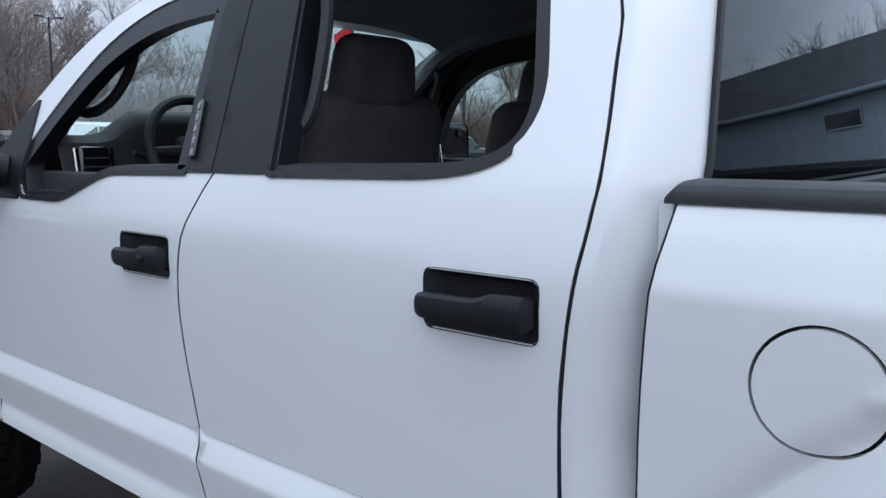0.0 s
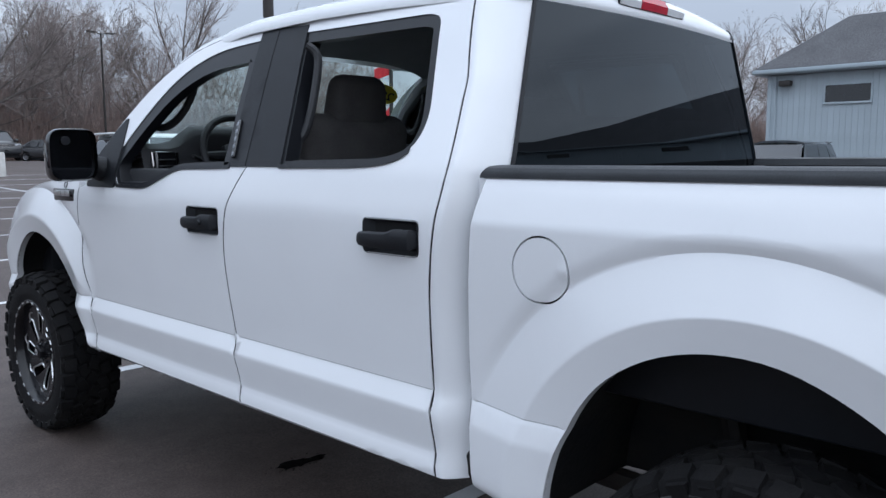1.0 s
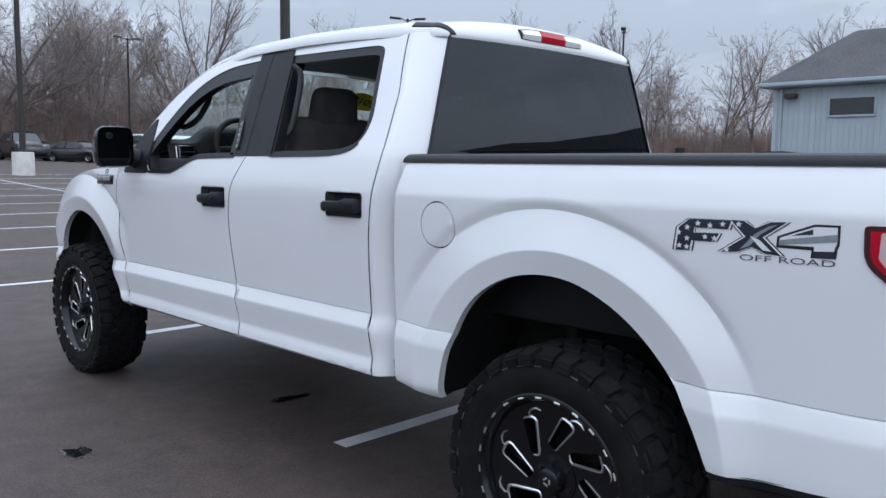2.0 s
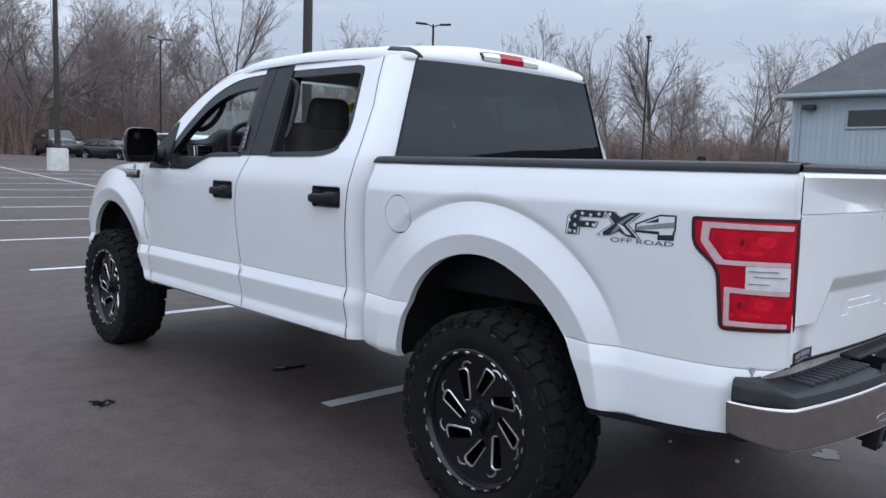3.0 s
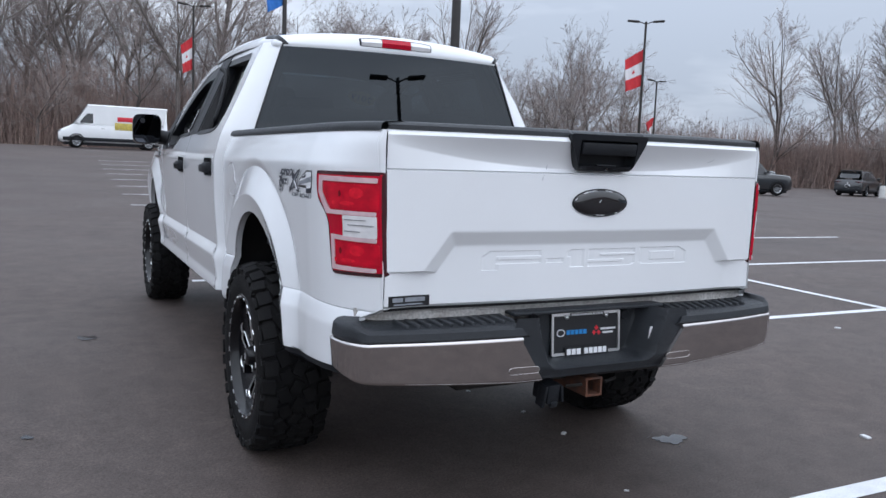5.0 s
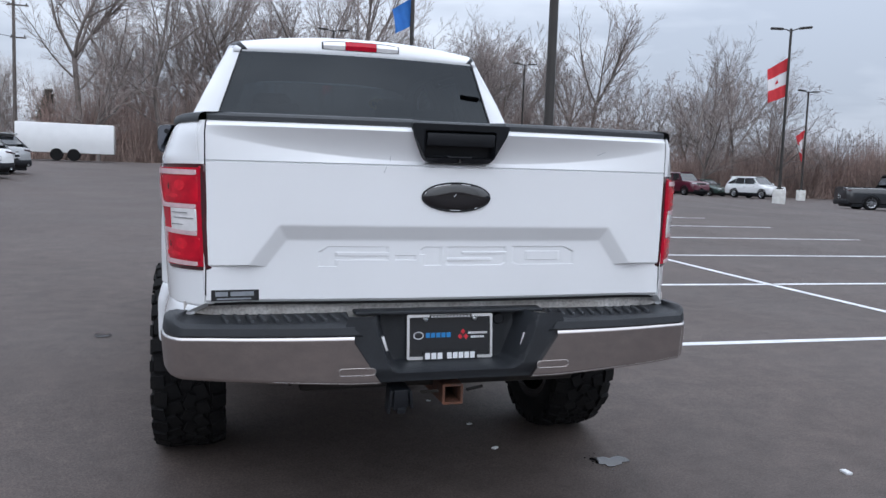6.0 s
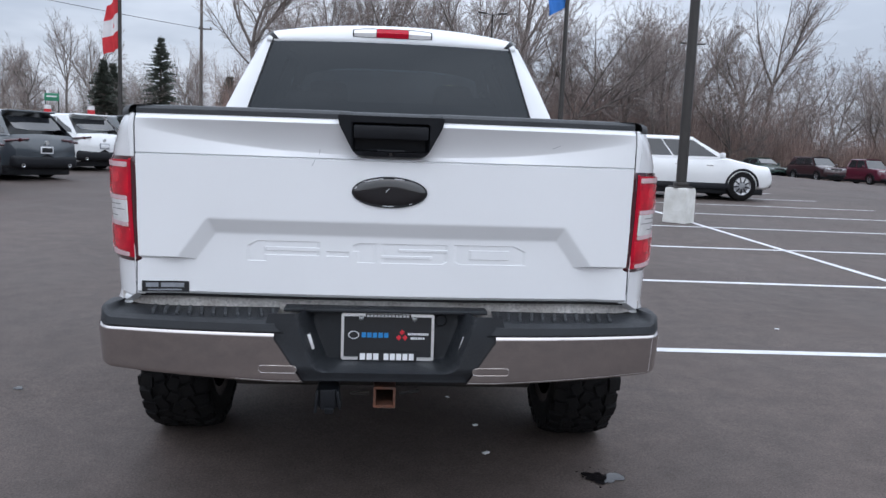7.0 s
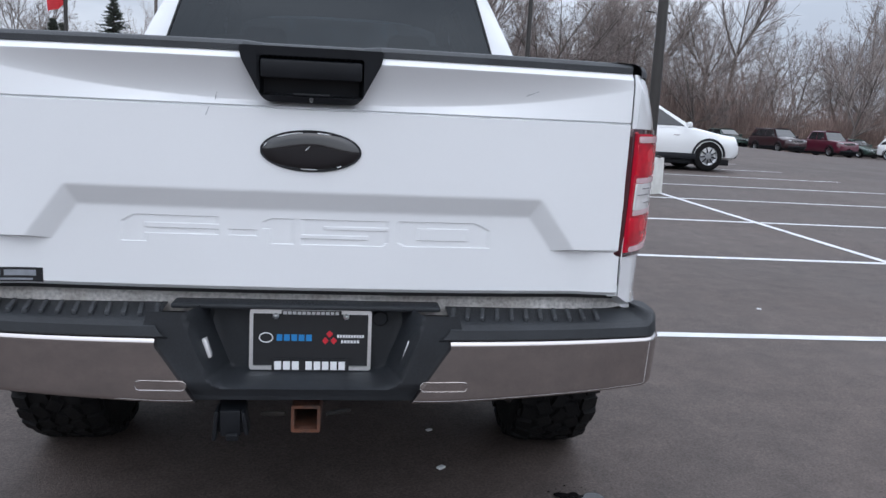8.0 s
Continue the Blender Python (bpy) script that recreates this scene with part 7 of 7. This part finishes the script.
    # wheels with arches
    for s in (-1, 1):
        for yy in (fy, ry):
            wheel = new("wheel")
            wheel.parent = car
            wheel.matrix_basis = pose(s * (hw - 0.10), yy, wr)
            part("tyre", lathe([(-0.11, wr * 0.62), (-0.115, wr * 0.9), (-0.09, wr), (0.09, wr), (0.115, wr * 0.9), (0.11, wr * 0.62)], 28), RUBBER, wheel)
            part("rim", lathe([(s * 0.09, 0.0), (s * 0.095, 0.06), (s * 0.07, wr * 0.5), (s * 0.105, wr * 0.62), (s * 0.105, wr * 0.66)], 24), material_cache("wheel_silver"), wheel)
            for k in range(9):
                b = bmesh.new()
                a = 2 * math.pi * k / 9
                add_box(b, (s * 0.092, 0, wr * 0.40), (0.02, 0.034, wr * 0.36), 0.004)
                b.transform(Matrix.Rotation(a + 0.3, 4, "X"))
                part("rim_opening", b, PLASTIC, wheel)
            b = bmesh.new()
            add_tube(b, [(s * (hw - 0.005), yy + (wr + 0.055) * math.cos(a), wr + (wr + 0.055) * math.sin(a)) for a in (math.pi * (k / 12) for k in range(13))], 0.035, 6)
            part("arch_trim", b, PLASTIC, car)
    b = bmesh.new()
    add_box(b, (0, 0, clear - 0.02), (W * 0.88, L * 0.9, 0.20), 0.03)
    part("underbody", b, PLASTIC, car)
    # nose: grille, lamps, bumper; tail: lamps, plate, bumper
    zn = top(hl - 0.15)
    b = bmesh.new()
    add_box(b, (0, hl - 0.045, zn - 0.17), (W * 0.46, 0.10, 0.24), 0.03)
    part("grille", b, TRIM, car)
    for k in range(4):
        b = bmesh.new()
        add_box(b, (0, hl + 0.012, zn - 0.26 + 0.06 * k), (W * 0.42, 0.012, 0.012), 0.003)
        part("grille_bar", b, CHROME, car)
    for s in (-1, 1):
        b = bmesh.new()
        add_box(b, (s * W * 0.345, hl - 0.13, zn - 0.10), (W * 0.20, 0.16, 0.11), 0.03, (0, 0, s * -18))
        part("headlamp", b, HEADLAMP, car)
        b = bmesh.new()
        add_box(b, (s * W * 0.37, -hl + 0.09, top(-hl + 0.15) - 0.115), (W * 0.28, 0.16, 0.055), 0.025, (0, s * 6, s * 14), 3)
        part("tail_lamp", b, DARKRED, car)
        b = bmesh.new()
        add_box(b, (s * (hw + 0.07), wb - 0.25, belt + 0.12), (0.20, 0.12, 0.15), 0.04)
        part("door_mirror", b, paint, car)
        for yy in (-0.25, 0.65):
            b = bmesh.new()
            add_box(b, (s * hw * 0.985, yy, belt - 0.16), (0.03, 0.18, 0.025), 0.008)
            part("door_handle", b, CHROME if colour != "black" else PLASTIC, car)
    b = bmesh.new()
    add_box(b, (0, hl - 0.06, 0.46), (W * 0.80, 0.14, 0.20), 0.05)
    part("front_bumper", b, PLASTIC, car)
    b = bmesh.new()
    add_box(b, (0, -hl + 0.10, 0.42), (W * 0.93, 0.26, 0.32), 0.11, None, 4)
    part("rear_bumper", b, PLASTIC, car)
    b = bmesh.new()
    add_box(b, (0, -hl - 0.025, 0.68), (0.32, 0.03, 0.16), 0.006)
    pt = part("plate", b, DECAL_WHITE if colour != "white" else DECAL_GREY, car)
    b = bmesh.new()
    add_box(b, (0, -hl - 0.038, 0.68), (0.27, 0.014, 0.11), 0.004)
    part("plate_field", b, DECAL_DARK if colour != "white" else DECAL_WHITE, pt)
    return car


CACHE = {}


def material_cache(name):
    if name not in CACHE:
        CACHE[name] = material(name, (0.42, 0.43, 0.45), rough=0.3, metal=0.9, vary=0.2, vary_scale=8)
    return CACHE[name]


build_car("long_suv", "white", 8.22, 18.7, -90, "white sport utility car parked across the bays", "car")
build_car("suv", "grey", 18.8, 7.2, 92, "dark grey sport utility car parked by the building", "car")
build_car("crossover", "red", -9.8, 12.7, 60, "dark red crossover parked in a row", "car")
build_car("crossover", "grey", -9.78, 16.36, 60, "dark grey crossover parked in a row", "car")
build_car("crossover", "white", -10.03, 20.8, 60, "white crossover parked in a row", "car")
build_car("crossover", "grey", -9.96, 24.55, 60, "dark grey crossover parked in a row", "car")
build_car("crossover", "white", -10.1, 28.4, 60, "white crossover parked in a row", "car")
build_car("crossover", "silver", -10.3, 32.1, 60, "silver crossover parked in a row", "car")
build_car("suv", "maroon", 31.6, 53.0, 186, "dark maroon sport utility car by the wood", "car")
build_car("pickup", "red", 36.6, 55.2, 188, "dark red pickup truck parked by the wood", "pickup truck")
build_car("sedan", "green", 29.6, 57.6, 190, "dark green saloon car by the wood", "car")
build_car("sedan", "green", 40.5, 57.2, 196, "dark saloon car beside a red pickup", "car")
build_car("suv", "white", 40.9, 50.8, 192, "white sport utility car by the wood", "car")
build_car("suv", "black", 13.4, 50.6, 178, "black sport utility car parked by the wood", "car")
build_car("sedan", "black", 17.8, 53.6, 212, "black saloon car parked by the wood", "car")
build_car("sedan", "silver", 21.8, 55.6, 205, "silver saloon car parked by the wood", "car")
build_car("van", "white", 1.6, 47.6, 92, "white cargo van with coloured lettering bars", "van")
build_car("suv", "black", 48.5, 33.0, -70, "black sport utility car standing at the far edge", "car")
build_car("pickup", "black", 34.4, 30.6, -112, "black pickup truck at the far edge of the lot", "pickup truck")
build_car("sedan", "white", 44.5, 37.5, 130, "white saloon car at the far edge", "car")


def build_trailer(x, y):
    t = tagged(new("box_trailer"), "white enclosed box trailer near the wood", "trailer")
    t.matrix_basis = pose(x, y, ground_z(x, y), 0, 0, 3)
    b = bmesh.new()
    add_box(b, (0, 0, 1.30), (5.2, 2.3, 1.70), 0.06)
    part("box", b, CAR_PAINTS["white"], t)
    for s in (-0.45, 0.45):
        part("wheel", lathe([(-1.22, 0.0), (-1.22, 0.34), (-1.0, 0.36), (-1.0, 0.0)], 20, "y", (s, 0, 0.36)), RUBBER, t)
    b = bmesh.new()
    add_box(b, (0, 0, 0.55), (5.0, 2.0, 0.10), 0.02)
    part("frame", b, FRAME, t)


build_trailer(-9.3, 47.5)


def build_tank(x, y):
    t = tagged(new("fuel_tank"), "white cylindrical fuel tank on a stand with a red hose", "tank")
    t.matrix_basis = pose(x, y, ground_z(x, y), 0, 0, 60)
    b = lathe([(-1.7, 0.0), (-1.66, 0.5), (-1.5, 0.86), (-1.3, 0.95), (1.3, 0.95), (1.5, 0.86), (1.66, 0.5), (1.7, 0.0)], 28, "x", (0, 0, 1.2))
    part("shell", b, CONCRETE, t)
    b = bmesh.new()
    for s in (-1, 1):
        add_box(b, (s, 0, 0.2), (0.2, 1.4, 0.4), 0.02)
    part("stand", b, FRAME, t)
    b = bmesh.new()
    add_tube(b, smooth_line([(-1.75, 0, 2.0), (-1.85, 0.1, 1.4), (-1.75, 0.15, 0.8), (-1.9, 0.1, 0.35)], 4), 0.04, 6)
    part("hose", b, PLATE_RED, t)
    b = bmesh.new()
    add_box(b, (-2.3, 0.3, 0.9), (0.35, 0.3, 1.5), 0.04)
    part("pump", b, material("pale_teal", (0.35, 0.62, 0.58), rough=0.6, vary=0.1, vary_scale=6), t)
    b = bmesh.new()
    add_box(b, (0.2, 0, 2.35), (0.5, 0.4, 0.4), 0.05)
    part("valve_head", b, FRAME, t)


build_tank(43.0, 23.0)


# ---- road barrier, barrels and sign on the far left ----
def build_guardrail():
    g = tagged(new("guard_rail"), "weathered steel guard rail on posts", "guard rail")
    for k in range(14):
        x = -46 + 2.6 * k
        b = bmesh.new()
        add_box(b, (x, 62, ground_z(x, 62) + 0.95), (0.14, 0.14, 1.9), 0.02)
        part("post", b, WOODPOLE, g)
    for z in (1.55, 1.0):
        b = bmesh.new()
        add_box(b, (-29, 61.9, ground_z(-29, 62) + z), (35, 0.05, 0.30), 0.02)
        part("rail", b, CONCRETE, g)


build_guardrail()
for x, y in ((-25.5, 58.0), (-21.8, 56.5)):
    zz = ground_z(x, y)
    d = tagged(new("traffic_barrel"), "orange and white plastic traffic barrel by the road", "barrel", "traffic barrels")
    d.matrix_basis = pose(x, y, zz)
    for k in range(4):
        part("band", lathe([(0.30 * k + 1.0, 0.30 - 0.02 * k), (0.30 * k + 1.3, 0.285 - 0.02 * k)], 16, "z"), FLAG_RED if k % 2 == 0 else FLAG_WHITE, d)
    part("base", lathe([(0.0, 0.0), (0.0, 0.40), (1.0, 0.34), (1.0, 0.0)], 16, "z"), RUBBER, d)
s = tagged(new("road_sign"), "small green road sign on two posts", "sign")
s.matrix_basis = pose(-26.4, 61.0, 0.9)
for dx in (-0.5, 0.5):
    b = bmesh.new()
    add_tube(b, [(dx, 0, 0), (dx, 0, 3.9)], 0.05, 6)
    part("post", b, POLE, s)
b = bmesh.new()
add_box(b, (0, -0.06, 3.4), (1.1, 0.03, 0.6), 0.02)
part("sign_plate", b, material("sign_green", (0.03, 0.22, 0.12), rough=0.5, vary=0.1, vary_scale=5), s)
b = bmesh.new()
add_box(b, (0, -0.085, 3.45), (0.75, 0.02, 0.11), 0.005)
part("text_bar", b, FLAG_WHITE, s)


# ---- bare winter woods ----
def grow_tree(seed, height, spread, low):
    """A leafless tree: a trunk that forks into rising limbs in one mesh, fine branches and twigs in another."""
    rnd = random.Random(seed)
    wood, verts, faces = bmesh.new(), [], []
    def bent(p, d, length, n, wander, lift):
        pts, dd = [p.copy()], d.copy()
        for i in range(n):
            dd = (dd + Vector((rnd.gauss(0, wander), rnd.gauss(0, wander), lift))).normalized()
            pts.append(pts[-1] + dd * length / n)
        return pts
    def ribbon(pts, r0, r1):
        side = (pts[-1] - pts[0]).cross(Vector((rnd.gauss(0, 1), rnd.gauss(0, 1), 0.3))).normalized()
        o, m = len(verts), len(pts) - 1
        for i, q in enumerate(pts):
            r = r0 + (r1 - r0) * i / m
            verts.append(tuple(q + side * r)), verts.append(tuple(q - side * r))
        for i in range(m):
            faces.append((o + 2 * i, o + 2 * i + 1, o + 2 * i + 3, o + 2 * i + 2))
    def off(ax, lo, hi):
        side = ax.orthogonal().normalized()
        side.rotate(Matrix.Rotation(rnd.uniform(0, 6.283), 3, ax))
        a = radians(rnd.uniform(lo, hi)) * spread
        return (ax * math.cos(a) + side * math.sin(a)).normalized()
    def at(pts, t):
        f = min(t, 0.999) * (len(pts) - 1)
        i = int(f)
        return pts[i].lerp(pts[i + 1], f - i), (pts[i + 1] - pts[i]).normalized()
    r = height * 0.0112
    trunk = bent(Vector((0, 0, -0.2)), Vector((rnd.gauss(0, 0.025), rnd.gauss(0, 0.025), 1)).normalized(), height * low, 4, 0.05, 0.03)
    add_tube(wood, trunk, [r * 1.25, r, r * 0.95, r * 0.9, r * 0.85], 7, False)
    limbs = []
    top, up = at(trunk, 0.999)
    for k in range(rnd.randint(3, 5)):
        limbs.append((bent(top, off(up, 10, 52), height * (1 - low) * rnd.uniform(0.62, 1.0), 6, 0.085, 0.06), r * rnd.uniform(0.42, 0.7)))
    for k in range(rnd.randint(3, 5)):
        q, ax = at(trunk, rnd.uniform(0.40, 0.98))
        limbs.append((bent(q, off(ax, 35, 72), height * rnd.uniform(0.26, 0.52), 6, 0.11, 0.07), r * rnd.uniform(0.22, 0.40)))
    for pts, rr in limbs[:3]:
        # a second fork part of the way up
        q, ax = at(pts, rnd.uniform(0.25, 0.5))
        limbs.append((bent(q, off(ax, 22, 46), height * (1 - low) * rnd.uniform(0.38, 0.6), 6, 0.10, 0.05), rr * 0.62))
    for pts, rr in limbs:
        add_tube(wood, pts, [rr * (1 - 0.14 * i) for i in range(7)], 5, False)
        big = (pts[-1] - pts[0]).length
        n = int(8 + big * 0.55)
        for k in range(n):
            t = 0.14 + 0.85 * (k + rnd.random()) / n
            q, ax = at(pts, t)
            bl = big * rnd.uniform(0.26, 0.46) * (1.2 - 0.55 * t)
            br = bent(q, off(ax, 26, 62), bl, 4, 0.09, 0.05)
            b0 = max(0.012, rr * (1 - 0.8 * t) * 0.45)
            ribbon(br, b0, b0 * 0.4)
            ribbon(br, b0, b0 * 0.4)
            for j in range(9):
                tt = 0.14 + 0.84 * (j + rnd.random()) / 9
                q2, ax2 = at(br, tt)
                tl = bl * rnd.uniform(0.28, 0.50) * (1.1 - 0.5 * tt)
                sp = bent(q2, off(ax2, 22, 56), tl, 2, 0.08, 0.08)
                ribbon(sp, 0.010, 0.006)
                for h in range(5):
                    q3, ax3 = at(sp, 0.15 + 0.83 * (h + rnd.random()) / 5)
                    tw = bent(q3, off(ax3, 16, 40), tl * rnd.uniform(0.30, 0.55), 1, 0.06, 0.10)
                    ribbon(tw, 0.007, 0.004)
    me = bpy.data.meshes.new("crown")
    me.from_pydata(verts, [], faces)
    return wood, me


TREES = []
for i, (sd, hh, sp, lw) in enumerate(((1, 17, 0.95, 0.30), (2, 15, 1.15, 0.24), (3, 18, 0.8, 0.40), (4, 13, 1.25, 0.22), (5, 16, 1.0, 0.34), (6, 19, 0.7, 0.46), (7, 11, 1.3, 0.20), (8, 17, 0.75, 0.38), (9, 14, 1.1, 0.30), (10, 16, 0.9, 0.20))):
    wd, tw = grow_tree(sd, hh, sp, lw)
    t = tagged(new("bare_tree"), "tall leafless grey-brown tree at the wood's edge", "tree", "bare trees")
    part("trunk", wd, BARK, t)
    tw.materials.append(TWIG)
    cr = new("crown", tw)
    cr.parent = t
    TREES.append(t)


def wood_edge(s):
    """The line of the wood round the car park; s runs in metres from the far left."""
    # first four points: unseen woods, added to darken reflections in the side paint
    pts = [(-66, -75), (-74, -30), (-78, 10), (-76, 45), (-64, 74), (-48, 84), (-34, 78), (-16, 62), (0, 59), (22, 61), (40, 63), (56, 57), (68, 44), (76, 26), (78, 6), (74, -20)]
    acc = 0.0
    for a, b in zip(pts, pts[1:]):
        d = math.hypot(b[0] - a[0], b[1] - a[1])
        if acc + d >= s:
            t = (s - acc) / d
            nx, ny = -(b[1] - a[1]) / d, (b[0] - a[0]) / d
            return a[0] + (b[0] - a[0]) * t, a[1] + (b[1] - a[1]) * t, nx, ny
        acc += d
    return *pts[-1], 1.0, 0.0


rnd = random.Random(77)
used = set()


def plant(i, x, y, scale, turn):
    src = TREES[i % len(TREES)]
    m = pose(x, y, ground_z(x, y) - 0.1, rnd.uniform(-2, 2), rnd.uniform(-2, 2), turn)
    if i % len(TREES) not in used:
        used.add(i % len(TREES))
        src.matrix_basis = m
        src.scale = (scale,) * 3
        return
    t = copy_thing(src, m)
    t.scale = (scale,) * 3


# share of the places that carry a tree, up to each distance along the edge: open in two places where the sky comes down
WOOD_DENSITY = ((213, 0.22), (236, 0.70), (262, 0.90), (279, 0.85), (297, 0.0), (330, 0.58), (500, 0.7))
i = 0
for depth, gap in ((0.5, 3.1), (4.0, 3.3), (8.5, 3.6), (14.0, 4.2)):
    s = rnd.uniform(0, 2)
    while s < 400:
        x, y, nx, ny = wood_edge(s)
        d = depth + rnd.uniform(-1.4, 1.4)
        thin = next(v for e, v in WOOD_DENSITY if s < e)
        if rnd.random() < thin:
            small = 0.97 if x > 50 else 0.70 if -50 < x < -18 else 1.0
            plant(i + rnd.randint(0, 3), x + nx * d, y + ny * d, rnd.uniform(0.75, 1.12) * small, rnd.uniform(0, 360))
            i += 1
        s += gap * rnd.uniform(0.6, 1.4)


for kind, s, d, scale, turn in ((9, 291.5, 0.5, 1.26, 40), (6, 282.5, 1.5, 1.0, 100), (3, 295.5, 9.0, 0.62, 10), (6, 288.0, 11.0, 0.55, 200)):
    # the few that stand alone in the gap
    x, y, nx, ny = wood_edge(s)
    plant(kind, x + nx * d, y + ny * d, scale, turn)


# a further belt of lower trees beyond the road
for k in range(64):
    t = k / 63
    plant(i + k, -92 + 68 * t + rnd.uniform(-3, 3), 72 + 34 * t + rnd.uniform(-6, 8), rnd.uniform(0.45, 0.75), rnd.uniform(0, 360))


def build_brush():
    """Dense dry undergrowth and saplings along the wood."""
    bm = bmesh.new()
    rb = random.Random(8)
    def spray(p, d, r, l):
        side = d.cross(Vector((rb.gauss(0, 1), rb.gauss(0, 1), 0.1))).normalized()
        a = bm.verts.new(p + side * r)
        b = bm.verts.new(p - side * r)
        m = p + d * l * 0.5 + Vector((rb.gauss(0, 0.12), rb.gauss(0, 0.12), 0)) * l * 0.3
        c1, c2 = bm.verts.new(m + side * r * 0.8), bm.verts.new(m - side * r * 0.8)
        e = bm.verts.new(p + d * l)
        bm.faces.new((a, b, c2, c1))
        bm.faces.new((c1, c2, e))
    for k in range(215000):
        s = rb.uniform(0, 400) if k < 40000 else rb.uniform(212, 340)
        x, y, nx, ny = wood_edge(s)
        if x < -14 and rb.random() < 0.6:
            continue
        d = abs(rb.gauss(0, 1)) * 7
        if k % 10 == 0:
            t = rb.random()
            x, y, nx, ny = -92 + 68 * t, 70 + 34 * t, -0.45, 0.9
        x, y = x + nx * d + rb.uniform(-0.6, 0.6), y + ny * d + rb.uniform(-0.6, 0.6)
        tall = rb.random()
        dense_end = 0.74 if x < 36 else 0.85
        l = (rb.uniform(1.0, 4.2) if tall < dense_end else rb.uniform(3.0, 8.5) if x < 40 else rb.uniform(3.0, 6.0)) * (0.5 if x < -14 and k % 10 else 1.25 if x > 50 else 1.0)
        lean = Vector((rb.gauss(0, 0.28), rb.gauss(0, 0.28), 1)) if tall < dense_end else Vector((rb.gauss(0, 0.2), rb.gauss(0, 0.2), 1))
        spray(Vector((x, y, ground_z(x, y) - 0.05)), lean.normalized(), (rb.uniform(0.008, 0.032) if tall < dense_end else rb.uniform(0.009, 0.024)) * (1.6 if x > 50 else 1.0), l)
    ob = link_mesh("undergrowth", bm, BRUSH, smooth=False)
    tagged(ob, "dense dry brown brush and saplings along the wood", "undergrowth", kind="stuff")


build_brush()


def build_far_woods():
    """A far belt of woods with an uneven top, well behind everything."""
    bm = bmesh.new()
    rf = random.Random(4)
    n = 900
    lows, highs = [], []
    for k in range(n):
        a = 2 * math.pi * k / n
        r = 175 + 12 * math.sin(3 * a)
        x, y = r * math.cos(a), r * math.sin(a) + 10
        h = 5.5 + 2.0 * noise.noise(Vector((x * 0.03, y * 0.03, 0))) + 1.6 * noise.noise(Vector((x * 0.15, y * 0.15, 3))) + rf.uniform(-0.7, 0.9)
        lows.append(bm.verts.new((x, y, -3)))
        highs.append(bm.verts.new((x, y, h)))
    for k in range(n):
        bm.faces.new((lows[k], lows[(k + 1) % n], highs[(k + 1) % n], highs[k]))
    ob = link_mesh("backdrop", bm, BRUSH, smooth=False)
    tagged(ob, "far grey-brown belt of bare woods on the horizon", "woods", kind="structure")


build_far_woods()


def build_spruce(x, y, h, seed):
    t = tagged(new("spruce_tree"), "dark green conical spruce tree by the road", "tree", "spruces")
    t.matrix_basis = pose(x, y, ground_z(x, y))
    rs = random.Random(seed)
    b = bmesh.new()
    add_tube(b, [(0, 0, 0), (0, 0, h)], [0.22, 0.03], 7)
    part("trunk", b, BARK, t)
    bm = bmesh.new()
    for k in range(520):
        v = rs.random() ** 0.8
        z = h * (0.08 + 0.90 * v)
        a = rs.uniform(0, 6.283)
        l = (1 - v) ** 0.9 * h * 0.34 * rs.uniform(0.45, 1.2) + 0.12
        d = Vector((math.cos(a), math.sin(a), -0.10 + 0.35 * v))
        side = Vector((-math.sin(a), math.cos(a), 0))
        for j in range(6):
            f = 0.25 + 0.75 * j / 5
            c = Vector((0, 0, z)) + d * l * f + Vector((0, 0, -0.10 * l * f * f))
            w = (0.40 * (1.1 - f) + 0.10) * (0.35 + 0.65 * (1 - v))
            vs = [bm.verts.new(c + side * w * s0 + Vector((0, 0, -0.14 * rs.random() - 0.05)) * abs(s0) + d * o) for s0, o in ((-1, 0.05), (0, 0.22), (1, 0.05), (0, -0.12))]
            bm.faces.new(vs)
    part("crown", bm, NEEDLES, t, smooth=False)


build_spruce(-22.8, 78.0, 10.2, 1)
build_spruce(-27.0, 74.0, 7.4, 2)
build_spruce(-27.8, 79.0, 7.5, 3)
build_spruce(-14.5, 70.0, 6.0, 4)
